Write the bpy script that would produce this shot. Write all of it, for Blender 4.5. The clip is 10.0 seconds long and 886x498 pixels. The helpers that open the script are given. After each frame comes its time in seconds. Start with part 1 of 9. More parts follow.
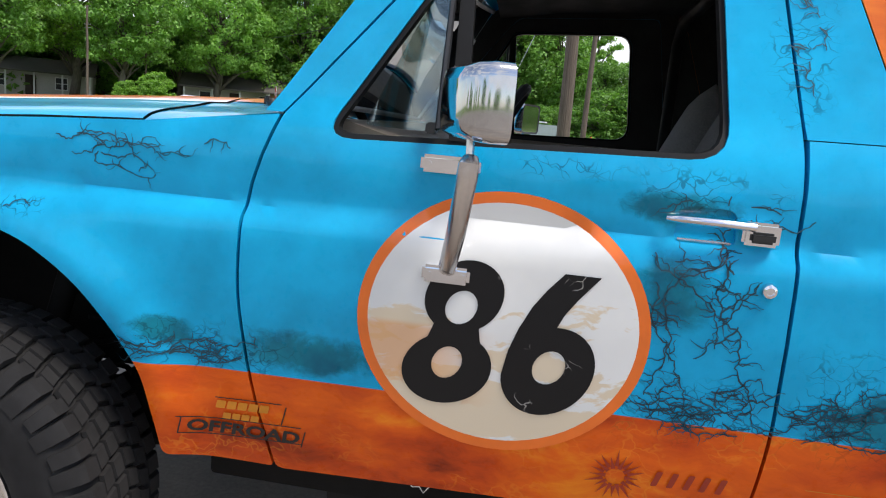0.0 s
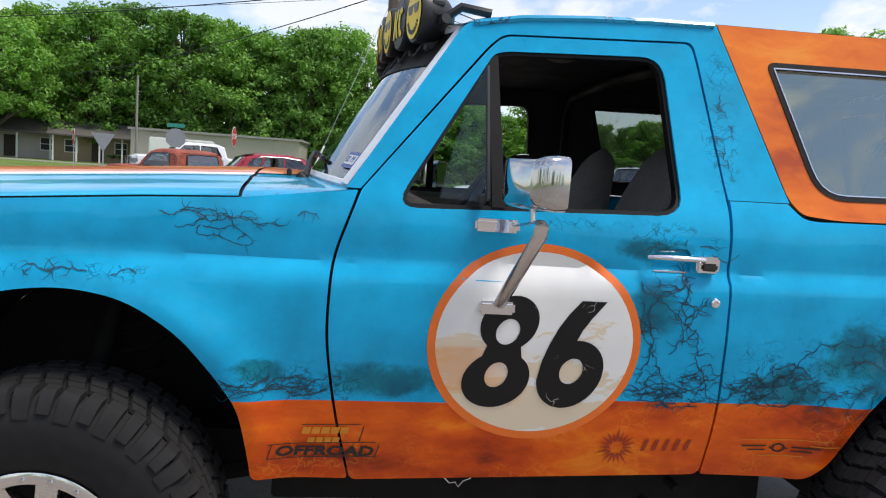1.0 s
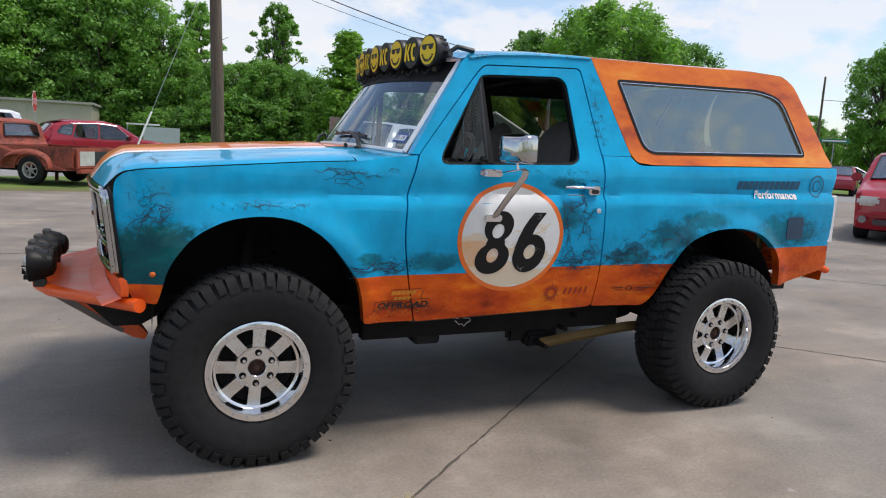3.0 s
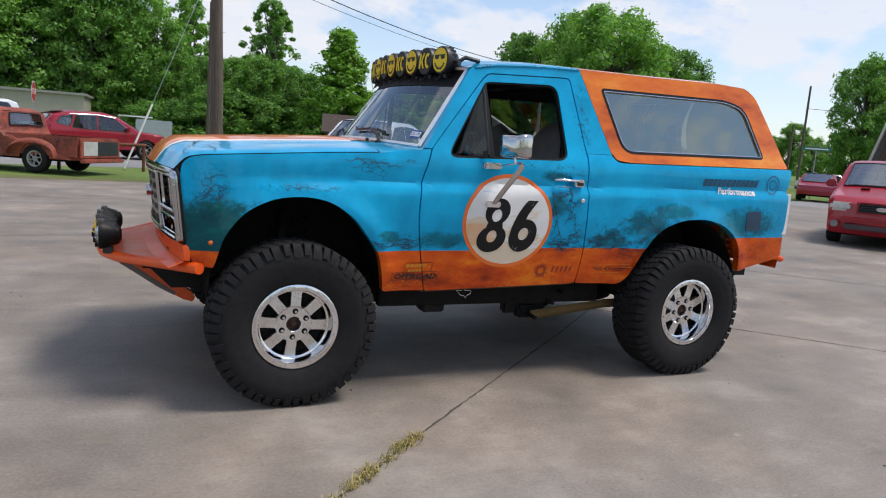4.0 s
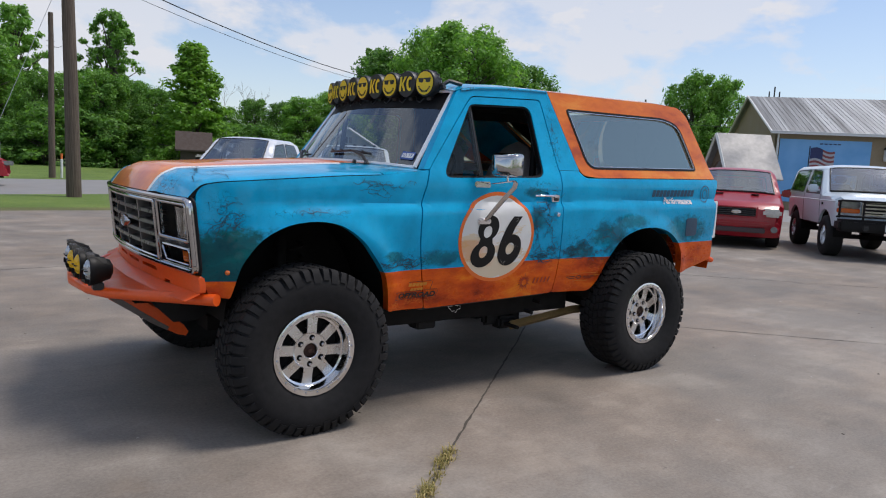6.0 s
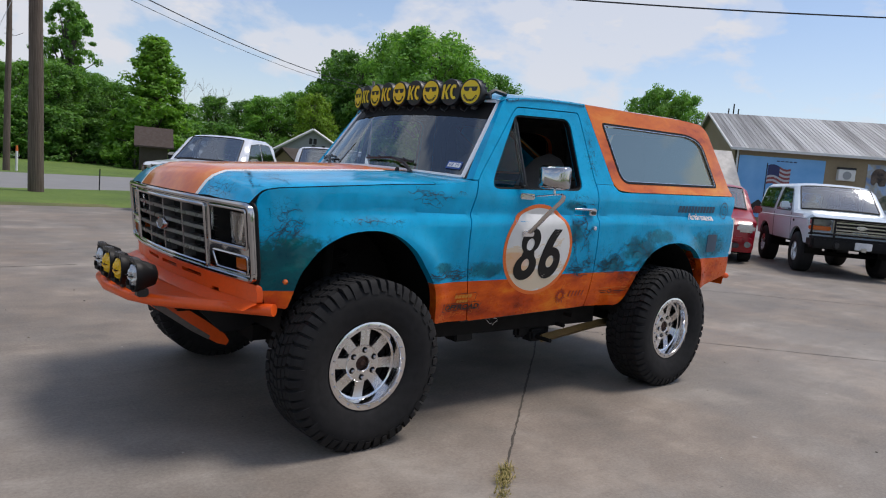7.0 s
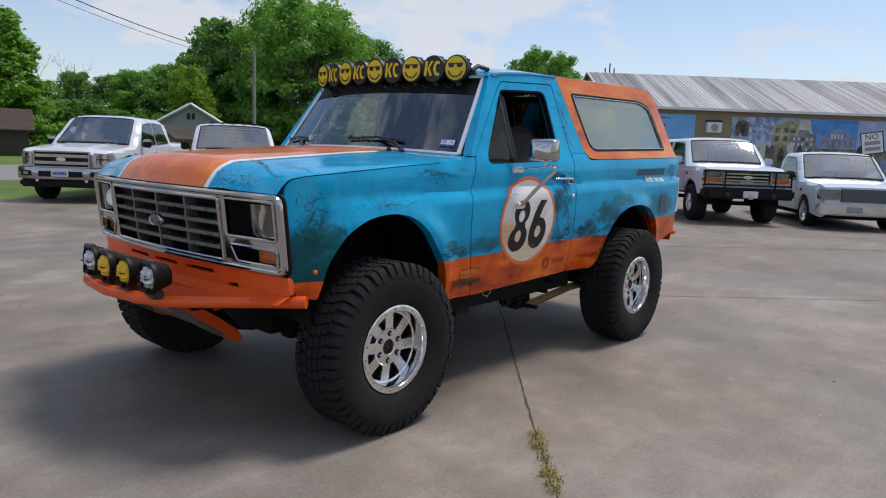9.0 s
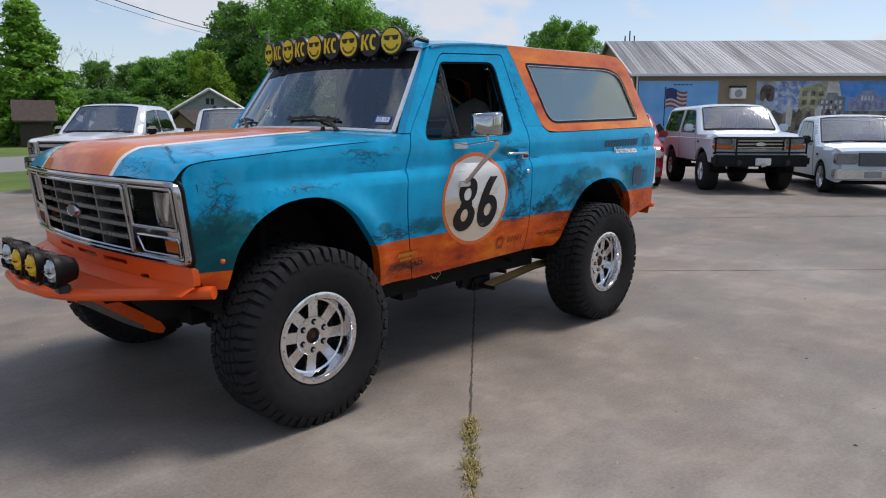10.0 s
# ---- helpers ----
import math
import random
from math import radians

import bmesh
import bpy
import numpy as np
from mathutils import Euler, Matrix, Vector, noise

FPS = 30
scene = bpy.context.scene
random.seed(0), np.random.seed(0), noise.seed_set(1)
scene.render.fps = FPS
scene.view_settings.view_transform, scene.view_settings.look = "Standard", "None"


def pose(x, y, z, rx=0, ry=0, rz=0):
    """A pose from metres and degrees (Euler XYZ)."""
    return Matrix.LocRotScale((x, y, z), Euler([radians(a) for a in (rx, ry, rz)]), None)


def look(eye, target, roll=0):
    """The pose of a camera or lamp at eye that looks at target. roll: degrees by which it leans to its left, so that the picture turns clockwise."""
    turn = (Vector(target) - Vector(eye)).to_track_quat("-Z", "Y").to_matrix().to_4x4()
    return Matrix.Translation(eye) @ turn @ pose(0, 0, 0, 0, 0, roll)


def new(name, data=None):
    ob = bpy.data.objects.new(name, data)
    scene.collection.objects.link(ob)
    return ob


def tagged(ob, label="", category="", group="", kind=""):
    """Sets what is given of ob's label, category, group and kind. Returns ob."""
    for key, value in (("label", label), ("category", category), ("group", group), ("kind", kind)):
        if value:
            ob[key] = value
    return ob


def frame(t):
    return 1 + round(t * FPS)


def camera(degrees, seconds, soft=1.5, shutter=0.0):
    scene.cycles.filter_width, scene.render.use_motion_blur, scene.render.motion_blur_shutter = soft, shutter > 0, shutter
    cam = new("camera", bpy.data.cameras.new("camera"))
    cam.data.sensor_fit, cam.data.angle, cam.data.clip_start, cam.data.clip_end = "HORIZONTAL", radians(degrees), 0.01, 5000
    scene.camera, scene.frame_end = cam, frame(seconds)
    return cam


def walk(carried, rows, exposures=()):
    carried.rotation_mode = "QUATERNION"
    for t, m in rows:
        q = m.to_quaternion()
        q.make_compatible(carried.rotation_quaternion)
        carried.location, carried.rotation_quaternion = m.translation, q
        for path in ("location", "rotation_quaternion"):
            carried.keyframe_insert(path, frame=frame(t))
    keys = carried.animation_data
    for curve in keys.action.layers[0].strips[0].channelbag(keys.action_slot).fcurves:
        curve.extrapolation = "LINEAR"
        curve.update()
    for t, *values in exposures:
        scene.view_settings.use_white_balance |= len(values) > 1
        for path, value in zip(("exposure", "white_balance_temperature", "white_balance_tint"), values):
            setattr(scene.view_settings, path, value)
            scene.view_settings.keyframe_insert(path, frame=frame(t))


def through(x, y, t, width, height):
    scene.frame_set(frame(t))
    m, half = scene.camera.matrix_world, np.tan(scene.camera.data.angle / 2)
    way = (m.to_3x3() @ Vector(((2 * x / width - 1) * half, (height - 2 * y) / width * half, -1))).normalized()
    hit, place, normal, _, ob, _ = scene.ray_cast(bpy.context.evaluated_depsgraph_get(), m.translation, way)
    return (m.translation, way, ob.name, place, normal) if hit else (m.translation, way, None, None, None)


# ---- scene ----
cam = camera(64.7, 10.0, 1.1)
PATH = [
    (0, (1.33, -1.298, 1.421), (1.064, 0.65, 1.056), 5.2),
    (0.5, (1.004, -1.572, 1.441), (0.925, 0.405, 1.147), 5.9),
    (1, (0.747, -1.751, 1.463), (1.006, 0.22, 1.246), 4.2),
    (1.5, (0.422, -2.054, 1.495), (0.919, -0.119, 1.391), 2.9),
    (2, (0.124, -2.403, 1.498), (0.764, -0.511, 1.387), 6.5),
    (2.5, (-0.213, -2.671, 1.473), (0.479, -0.798, 1.349), 4.5),
    (3, (-0.452, -3.007, 1.454), (0.331, -1.191, 1.161), 3.0),
    (3.2, (-0.507, -3.151, 1.417), (0.281, -1.336, 1.123), 4.1),
    (4.5, (-0.993, -3.601, 1.442), (-0.128, -1.822, 1.144), 3.9),
    (5, (-1.174, -3.602, 1.456), (-0.141, -1.91, 1.187), 4.0),
    (5.5, (-1.341, -3.402, 1.412), (-0.284, -1.722, 1.168), 2.3),
    (5.7, (-1.415, -3.324, 1.411), (-0.317, -1.67, 1.171), 2.4),
    (6.8, (-1.887, -2.936, 1.423), (-0.633, -1.391, 1.221), 4.4),
    (7, (-1.922, -2.849, 1.408), (-0.66, -1.311, 1.202), 4.8),
    (7.5, (-2.05, -2.59, 1.429), (-0.7, -1.131, 1.212), 4.1),
    (8, (-2.298, -2.416, 1.433), (-0.854, -1.056, 1.176), 2.4),
    (8.5, (-2.467, -2.369, 1.448), (-0.989, -1.051, 1.173), 2.0),
    (9, (-2.424, -2.416, 1.434), (-0.936, -1.11, 1.154), 2.0),
    (9.5, (-2.193, -2.563, 1.433), (-0.78, -1.182, 1.123), 1.7),
    (10, (-1.951, -2.677, 1.443), (-0.524, -1.319, 1.097), 0.0),
]
walk(cam, [(t, look(eye, target, roll)) for t, eye, target, roll in PATH],
     exposures=[(0, 1.00, 6650, 12), (0.5, 0.88, 6650, 12), (1, 0.77, 6680, 12), (2, 0.57, 6720, 12), (3, 0.57, 6600, 12), (4.5, 0.47, 6450, 13), (7, 0.25, 6450, 13.5), (10, 0.26, 6450, 13.5)])

# ---- light ----
SUN_WAY = Vector((0.45, -0.18, 1.0)).normalized()
world = bpy.data.worlds.new("sky")
scene.world = world
world.use_nodes = True
wn, wl = world.node_tree.nodes, world.node_tree.links
sky = wn.new("ShaderNodeTexSky")
sky.sky_type, sky.sun_disc = "NISHITA", False
sky.sun_elevation, sky.sun_rotation = math.asin(SUN_WAY.z), math.atan2(SUN_WAY.x, SUN_WAY.y)
sky.air_density, sky.dust_density, sky.ozone_density = 1.0, 0.7, 2.0
coord = wn.new("ShaderNodeTexCoord")
sep = wn.new("ShaderNodeSeparateXYZ")
wl.new(coord.outputs["Generated"], sep.inputs[0])


def wmath(op, a, b=None):
    n = wn.new("ShaderNodeMath")
    n.operation = op
    for k, v in enumerate((a, b)):
        if v is None:
            continue
        if isinstance(v, (int, float)):
            n.inputs[k].default_value = v
        else:
            wl.new(v, n.inputs[k])
    return n.outputs[0]


place = wn.new("ShaderNodeMapping")
place.inputs["Scale"].default_value = (1.0, 1.0, 2.1)
place.inputs["Location"].default_value = (1.70, 0.40, 0.90)
wl.new(coord.outputs["Generated"], place.inputs[0])


def puffs(scale, detail, lo, hi):
    n = wn.new("ShaderNodeTexNoise")
    n.inputs["Scale"].default_value, n.inputs["Detail"].default_value = scale, detail
    n.inputs["Roughness"].default_value, n.inputs["Distortion"].default_value = 0.56, 0.15
    wl.new(place.outputs[0], n.inputs["Vector"])
    r = wn.new("ShaderNodeValToRGB")
    r.color_ramp.elements[0].position, r.color_ramp.elements[0].color = lo, (0, 0, 0, 1)
    r.color_ramp.elements[1].position, r.color_ramp.elements[1].color = hi, (1, 1, 1, 1)
    wl.new(n.outputs["Fac"], r.inputs[0])
    return r.outputs[0]


broad, small = puffs(3.6, 11.0, 0.50, 0.57), puffs(8.0, 10.0, 0.55, 0.62)
haze = wmath("MULTIPLY", wmath("SUBTRACT", 1.0, wmath("MINIMUM", wmath("MULTIPLY", wmath("MAXIMUM", sep.outputs[2], 0.0), 4.5), 1.0)), 0.24)
veil = wmath("MINIMUM", wmath("ADD", wmath("ADD", wmath("MULTIPLY", broad, 0.66), wmath("MULTIPLY", small, 0.36)), wmath("ADD", haze, 0.10)), 0.95)
cloud = wn.new("ShaderNodeMixRGB")
cloud.inputs[2].default_value = (5.1, 5.25, 5.5, 1)
wl.new(veil, cloud.inputs[0])
wl.new(sky.outputs[0], cloud.inputs[1])
wl.new(cloud.outputs[0], wn["Background"].inputs[0])
wn["Background"].inputs[1].default_value = 0.118

sun = new("sun", bpy.data.lights.new("sun", "SUN"))
sun.data.energy, sun.data.angle, sun.data.color = 2.1, radians(17.0), (1.0, 0.95, 0.87)
sun.matrix_world = look(SUN_WAY * 60, (0, 0, 0))
scene.view_settings.exposure = 0.0


# ---- materials ----
class Graph:
    """A node material under construction."""

    def __init__(self, name, rough=0.5, metal=0.0, colour=(0.5, 0.5, 0.5)):
        self.m = bpy.data.materials.new(name)
        self.m.use_nodes = True
        self.n, self.l = self.m.node_tree.nodes, self.m.node_tree.links
        self.b = self.n["Principled BSDF"]
        self.set("Roughness", rough)
        self.set("Metallic", metal)
        self.set("Base Color", colour)

    def plug(self, socket, v):
        if isinstance(v, bpy.types.NodeSocket):
            self.l.new(v, socket)
        elif isinstance(v, (tuple, list)) and socket.type == "RGBA":
            socket.default_value = (*v[:3], 1)
        else:
            socket.default_value = v

    def set(self, name, v):
        self.plug(self.b.inputs[name], v)
        return self

    def node(self, kind, **ins):
        n = self.n.new(kind)
        for k, v in ins.items():
            self.plug(n.inputs[k.replace("_", " ")], v)
        return n

    def coord(self):
        return self.node("ShaderNodeTexCoord").outputs["Object"]

    def xyz(self, v=None):
        n = self.n.new("ShaderNodeSeparateXYZ")
        self.l.new(v if v is not None else self.coord(), n.inputs[0])
        return n.outputs[0], n.outputs[1], n.outputs[2]

    def stretch(self, v, scale, place=(0, 0, 0)):
        n = self.n.new("ShaderNodeMapping")
        self.l.new(v, n.inputs[0])
        n.inputs["Scale"].default_value, n.inputs["Location"].default_value = scale, place
        return n.outputs[0]

    def noise(self, scale, detail=4.0, rough=0.55, v=None, warp=0.0):
        n = self.node("ShaderNodeTexNoise", Scale=scale, Detail=detail, Roughness=rough, Distortion=warp)
        self.l.new(v if v is not None else self.coord(), n.inputs["Vector"])
        return n.outputs["Fac"]

    def cells(self, scale, feature="DISTANCE_TO_EDGE", v=None, out="Distance"):
        n = self.n.new("ShaderNodeTexVoronoi")
        n.feature = feature
        n.inputs["Scale"].default_value = scale
        self.l.new(v if v is not None else self.coord(), n.inputs["Vector"])
        return n.outputs[out]

    def math(self, op, a, b=0.0, c=0.0, clamp=False):
        n = self.n.new("ShaderNodeMath")
        n.operation, n.use_clamp = op, clamp
        for k, v in enumerate((a, b, c)):
            self.plug(n.inputs[k], v)
        return n.outputs[0]

    def span(self, v, lo, hi, a=0.0, b=1.0):
        n = self.n.new("ShaderNodeMapRange")
        n.interpolation_type = "SMOOTHSTEP"
        for k, w in enumerate((v, lo, hi, a, b)):
            self.plug(n.inputs[k], w)
        return n.outputs[0]

    def mix(self, f, a, b, how="MIX"):
        n = self.n.new("ShaderNodeMixRGB")
        n.blend_type = how
        for k, w in enumerate((f, a, b)):
            self.plug(n.inputs[k], w)
        return n.outputs[0]

    def ramp(self, f, *stops):
        n = self.n.new("ShaderNodeValToRGB")
        e = n.color_ramp.elements
        while len(e) < len(stops):
            e.new(0.5)
        for k, (p, c) in enumerate(stops):
            e[k].position, e[k].color = p, (*c, 1)
        self.plug(n.inputs[0], f)
        return n.outputs[0]

    def bump(self, h, strength=0.3, distance=0.01):
        n = self.node("ShaderNodeBump", Height=h, Strength=strength, Distance=distance)
        self.l.new(n.outputs[0], self.b.inputs["Normal"])
        return self

    def warped(self, amount, scale, v=None):
        v = v if v is not None else self.coord()
        n = self.node("ShaderNodeTexNoise", Scale=scale, Detail=3.0)
        self.l.new(v, n.inputs["Vector"])
        a = self.n.new("ShaderNodeVectorMath")
        a.operation = "MULTIPLY_ADD"
        self.l.new(n.outputs["Color"], a.inputs[0])
        a.inputs[1].default_value = (amount,) * 3
        self.l.new(v, a.inputs[2])
        return a.outputs[0]

    def island(self):
        return self.n.new("ShaderNodeNewGeometry").outputs["Random Per Island"]

    def chance(self):
        return self.n.new("ShaderNodeObjectInfo").outputs["Random"]


def plain(name, colour, rough=0.5, metal=0.0, grain=40.0, vary=0.15, bump=0.0, coat=0.0):
    """A surface of one colour with slight grain, wear and relief."""
    g = Graph(name, rough, metal)
    n, big = g.noise(grain, 5), g.noise(grain / 9, 3)
    f = g.math("ADD", g.math("MULTIPLY", n, 0.5), g.math("MULTIPLY", big, 0.5))
    g.set("Base Color", g.ramp(f, (0.3, tuple(c * (1 - vary) for c in colour)), (0.7, tuple(min(1, c * (1 + vary)) for c in colour))))
    g.set("Roughness", g.span(big, 0.3, 0.7, max(0.02, rough * 0.8), min(1, rough * 1.2)))
    if bump:
        g.bump(n, bump, 0.004)
    if coat:
        g.set("Coat Weight", coat).set("Coat Roughness", 0.06)
    return g.m


def wrap(name, side=True):
    """Printed vinyl wrap: blue over a burnt orange sill band, with root-like cracks and dark smudges."""
    g = Graph(name, 0.3)
    v = g.coord()
    x, y, z = g.xyz(v)
    wob = g.warped(0.10, 7.0, v)
    big, mid, fine = g.noise(2.2, 4, v=v), g.noise(9.0, 5, 0.6, v=v), g.noise(45.0, 4, v=v)
    blue = g.ramp(g.math("ADD", g.math("MULTIPLY", big, 0.6), g.math("MULTIPLY", mid, 0.4)),
                  (0.34, (0.0, 0.268, 0.475)), (0.52, (0.0, 0.352, 0.632)), (0.7, (0.0, 0.432, 0.745)))
    if not side:
        g.set("Base Color", blue)
        root = g.cells(24.0, v=g.warped(0.10, 13.0, v))
        where = g.math("MULTIPLY", g.span(x, -0.30, -0.52), g.span(g.noise(3.0, 3, v=v), 0.44, 0.56))
        rear = g.math("MULTIPLY", g.span(x, 0.40, 0.56), g.span(g.noise(4.0, 3, v=v), 0.46, 0.56))
        line = g.math("MULTIPLY", g.span(root, 0.050, 0.010), g.math("MAXIMUM", where, rear))
        g.set("Base Color", g.mix(g.math("MULTIPLY", line, 0.85), blue, (0.004, 0.03, 0.05)))
        g.set("Coat Weight", 0.75).set("Coat Roughness", 0.03).set("Specular IOR Level", 0.08)
        g.bump(g.noise(3.0, 2, v=v), 0.04, 0.02)
        return g.m

    rough_ = g.noise(13.0, 6, 0.7, v=g.stretch(g.warped(0.06, 20.0, v), (0.75, 1, 1.25)))

    def patch(cx, cz, rx, rz, edge=0.5, ragged=4.0):
        dx = g.math("DIVIDE", g.math("SUBTRACT", x, cx), rx)
        dz = g.math("DIVIDE", g.math("SUBTRACT", z, cz), rz)
        d = g.math("ADD", g.math("MULTIPLY", dx, dx), g.math("MULTIPLY", dz, dz))
        d = g.math("ADD", d, g.math("ADD", g.math("MULTIPLY", g.math("SUBTRACT", rough_, 0.5), ragged), g.math("MULTIPLY", g.math("SUBTRACT", mid, 0.5), 1.4)))
        return g.span(d, 1.25 + edge, 0.75 - edge)

    def joined(*some):
        out = some[0]
        for s in some[1:]:
            out = g.math("MAXIMUM", out, s)
        return out

    green = joined(patch(-0.34, 0.915, 0.27, 0.150, 0.15, 2.0), patch(-0.50, 0.91, 0.14, 0.15, 0.15, 2.0))
    smudge = joined(patch(0.86, 0.885, 0.15, 0.045), patch(2.05, 0.90, 0.13, 0.06),
                    patch(2.30, 1.00, 0.16, 0.10), patch(3.22, 1.04, 0.24, 0.10), patch(2.52, 1.10, 0.16, 0.05), patch(0.52, 0.90, 0.07, 0.03),
                    patch(1.60, 1.12, 0.07, 0.06, 0.9), patch(1.60, 1.29, 0.10, 0.03))
    roots = joined(patch(1.72, 0.87, 0.34, 0.07), patch(0.61, 0.870, 0.19, 0.060), patch(2.02, 0.92, 0.20, 0.13),
                   patch(2.36, 1.02, 0.17, 0.12), patch(-0.42, 1.14, 0.10, 0.10), 
                   patch(1.80, 1.68, 0.06, 0.20), patch(1.66, 1.32, 0.14, 0.05), patch(3.40, 1.05, 0.16, 0.12), patch(1.30, 1.345, 0.22, 0.02, 0.8),
                   patch(0.05, 1.145, 0.25, 0.025))
    thin = g.cells(21.0, v=g.stretch(g.warped(0.15, 12.0, v), (0.75, 1, 1.35)))
    thick = g.cells(8.0, v=g.stretch(g.warped(0.22, 9.0, v), (0.75, 1, 1.35)))
    gap = g.span(g.noise(9.0, 4, 0.6, v=v), 0.43, 0.53)
    lines = g.math("MULTIPLY", g.math("MAXIMUM", g.math("MULTIPLY", g.span(thin, 0.042, 0.010), 0.6), g.math("MULTIPLY", g.span(thick, 0.022, 0.006), 0.6)), gap)
    blue = g.mix(g.math("MULTIPLY", smudge, 0.72), blue, g.ramp(mid, (0.35, (0.002, 0.030, 0.034)), (0.65, (0.0, 0.110, 0.105))))
    streak = g.noise(5.0, 5, 0.65, v=g.stretch(wob, (1.0, 1, 2.6)))
    blue = g.mix(g.math("MULTIPLY", green, 0.93), blue, g.ramp(streak, (0.35, (0.001, 0.032, 0.032)), (0.55, (0.0, 0.066, 0.060)), (0.72, (0.0, 0.115, 0.100))))
    blue = g.mix(g.math("MULTIPLY", g.math("MULTIPLY", lines, roots), 0.92), blue, (0.003, 0.014, 0.02))
    # sill band
    drift = g.noise(4.0, 6, 0.62, v=g.stretch(wob, (0.55, 1, 1.6)))
    burn = g.ramp(drift, (0.30, (0.20, 0.024, 0.008)), (0.43, (0.54, 0.062, 0.008)), (0.57, (0.74, 0.115, 0.008)), (0.70, (0.86, 0.26, 0.015)))
    ember = g.math("MULTIPLY", g.span(thin, 0.07, 0.015), g.span(g.noise(5.0, 3, v=v), 0.5, 0.62))
    burn = g.mix(g.math("MULTIPLY", ember, 0.28), burn, (0.85, 0.30, 0.03))
    burn = g.mix(g.math("MULTIPLY", g.math("MULTIPLY", lines, roots), 0.5), burn, (0.10, 0.012, 0.008))
    line = g.math("ADD", 0.815, g.math("MULTIPLY", x, 0.0095))
    line = g.math("ADD", line, g.span(x, 1.2, 1.3, 0.0, 0.016))
    line = g.math("ADD", line, g.span(x, 2.6, 2.7, 0.0, 0.075))
    low = g.span(g.math("SUBTRACT", z, line), 0.0015, -0.0015)
    g.set("Base Color", g.mix(low, blue, burn))
    g.set("Roughness", g.span(fine, 0.3, 0.7, 0.26, 0.36))
    g.set("Coat Weight", 0.34).set("Coat Roughness", 0.03).set("Specular IOR Level", 0.08)
    g.bump(g.noise(3.0, 2, v=v), 0.04, 0.02)
    return g.m


def orange_wrap():
    g = Graph("orange_wrap", 0.3)
    v = g.coord()
    f = g.noise(3.5, 6, 0.62, v=g.stretch(g.warped(0.12, 5.0, v), (0.5, 1, 1.4)))
    g.set("Base Color", g.ramp(f, (0.34, (0.42, 0.068, 0.014)), (0.44, (0.64, 0.125, 0.010)), (0.58, (0.78, 0.19, 0.012)), (0.70, (0.84, 0.30, 0.035))))
    g.set("Coat Weight", 0.6).set("Coat Roughness", 0.05).set("Specular IOR Level", 0.12).bump(g.noise(3.0, 2, v=v), 0.04, 0.02)
    return g.m


def concrete():
    g = Graph("worn_concrete", 0.85)
    v = g.coord()
    big, mid, fine = g.noise(0.30, 5, 0.62, v=v), g.noise(1.5, 7, 0.66, v=v), g.noise(55.0, 5, 0.7, v=v)
    sweep = g.noise(2.4, 6, 0.7, v=g.stretch(g.warped(0.8, 0.7, v), (0.30, 1.5, 1)))
    base = g.ramp(g.math("ADD", g.math("MULTIPLY", big, 0.42), g.math("ADD", g.math("MULTIPLY", mid, 0.42), g.math("MULTIPLY", sweep, 0.16))),
                  (0.38, (0.089, 0.073, 0.058)), (0.46, (0.164, 0.137, 0.111)), (0.53, (0.225, 0.191, 0.158)), (0.61, (0.338, 0.297, 0.251)))
    scuff = g.math("MULTIPLY", g.span(g.noise(7.0, 5, 0.75, v=g.stretch(g.warped(0.5, 1.4, v), (0.35, 2.0, 1), (3, 9, 0))), 0.60, 0.70), g.span(mid, 0.45, 0.60))
    base = g.mix(g.math("MULTIPLY", scuff, 0.30), base, (0.40, 0.37, 0.33))
    tone = g.noise(0.55, 4, 0.6, v=g.stretch(v, (1, 1, 1), (11, 5, 0)))
    base = g.mix(g.span(tone, 0.40, 0.62, 0.0, 0.45), base, g.mix(1.0, base, (1.10, 0.92, 0.76), "MULTIPLY"))
    base = g.mix(0.22, base, g.ramp(fine, (0.3, (0.08, 0.075, 0.07)), (0.7, (0.42, 0.40, 0.36))))
    stain = g.span(g.noise(0.9, 5, 0.65, v=g.stretch(v, (1, 1, 1), (7, 3, 0))), 0.62, 0.76)
    base = g.mix(g.math("MULTIPLY", stain, 0.5), base, (0.085, 0.077, 0.068))
    spots = g.span(g.cells(5.5, "F1", v=g.warped(0.25, 6.0, v)), 0.060, 0.030)
    base = g.mix(g.math("MULTIPLY", g.math("MULTIPLY", spots, g.span(big, 0.46, 0.58)), 0.55), base, (0.070, 0.062, 0.054))
    rusty = g.span(g.noise(0.75, 5, 0.6, v=g.stretch(v, (1, 1, 1), (21, 13, 0))), 0.60, 0.72)
    base = g.mix(g.math("MULTIPLY", rusty, 0.30), base, (0.23, 0.165, 0.105))
    pale = g.span(g.cells(1.7, "F1", v=g.warped(0.3, 3.0, v)), 0.045, 0.02)
    base = g.mix(g.math("MULTIPLY", pale, 0.35), base, (0.45, 0.44, 0.41))
    g.set("Base Color", base).set("Roughness", g.span(mid, 0.3, 0.7, 0.62, 0.9))
    g.bump(g.math("ADD", fine, g.math("MULTIPLY", mid, 2.0)), 0.25, 0.004)
    return g.m


def lawn(name, a, b):
    g = Graph(name, 0.9)
    v = g.coord()
    f = g.math("ADD", g.math("MULTIPLY", g.noise(0.35, 5, v=v), 0.5), g.math("MULTIPLY", g.noise(9.0, 5, 0.7, v=v), 0.5))
    g.set("Base Color", g.ramp(f, (0.32, tuple(c * 0.6 for c in a)), (0.5, a), (0.68, b)))
    g.bump(g.noise(30.0, 4, v=v), 0.6, 0.03)
    return g.m


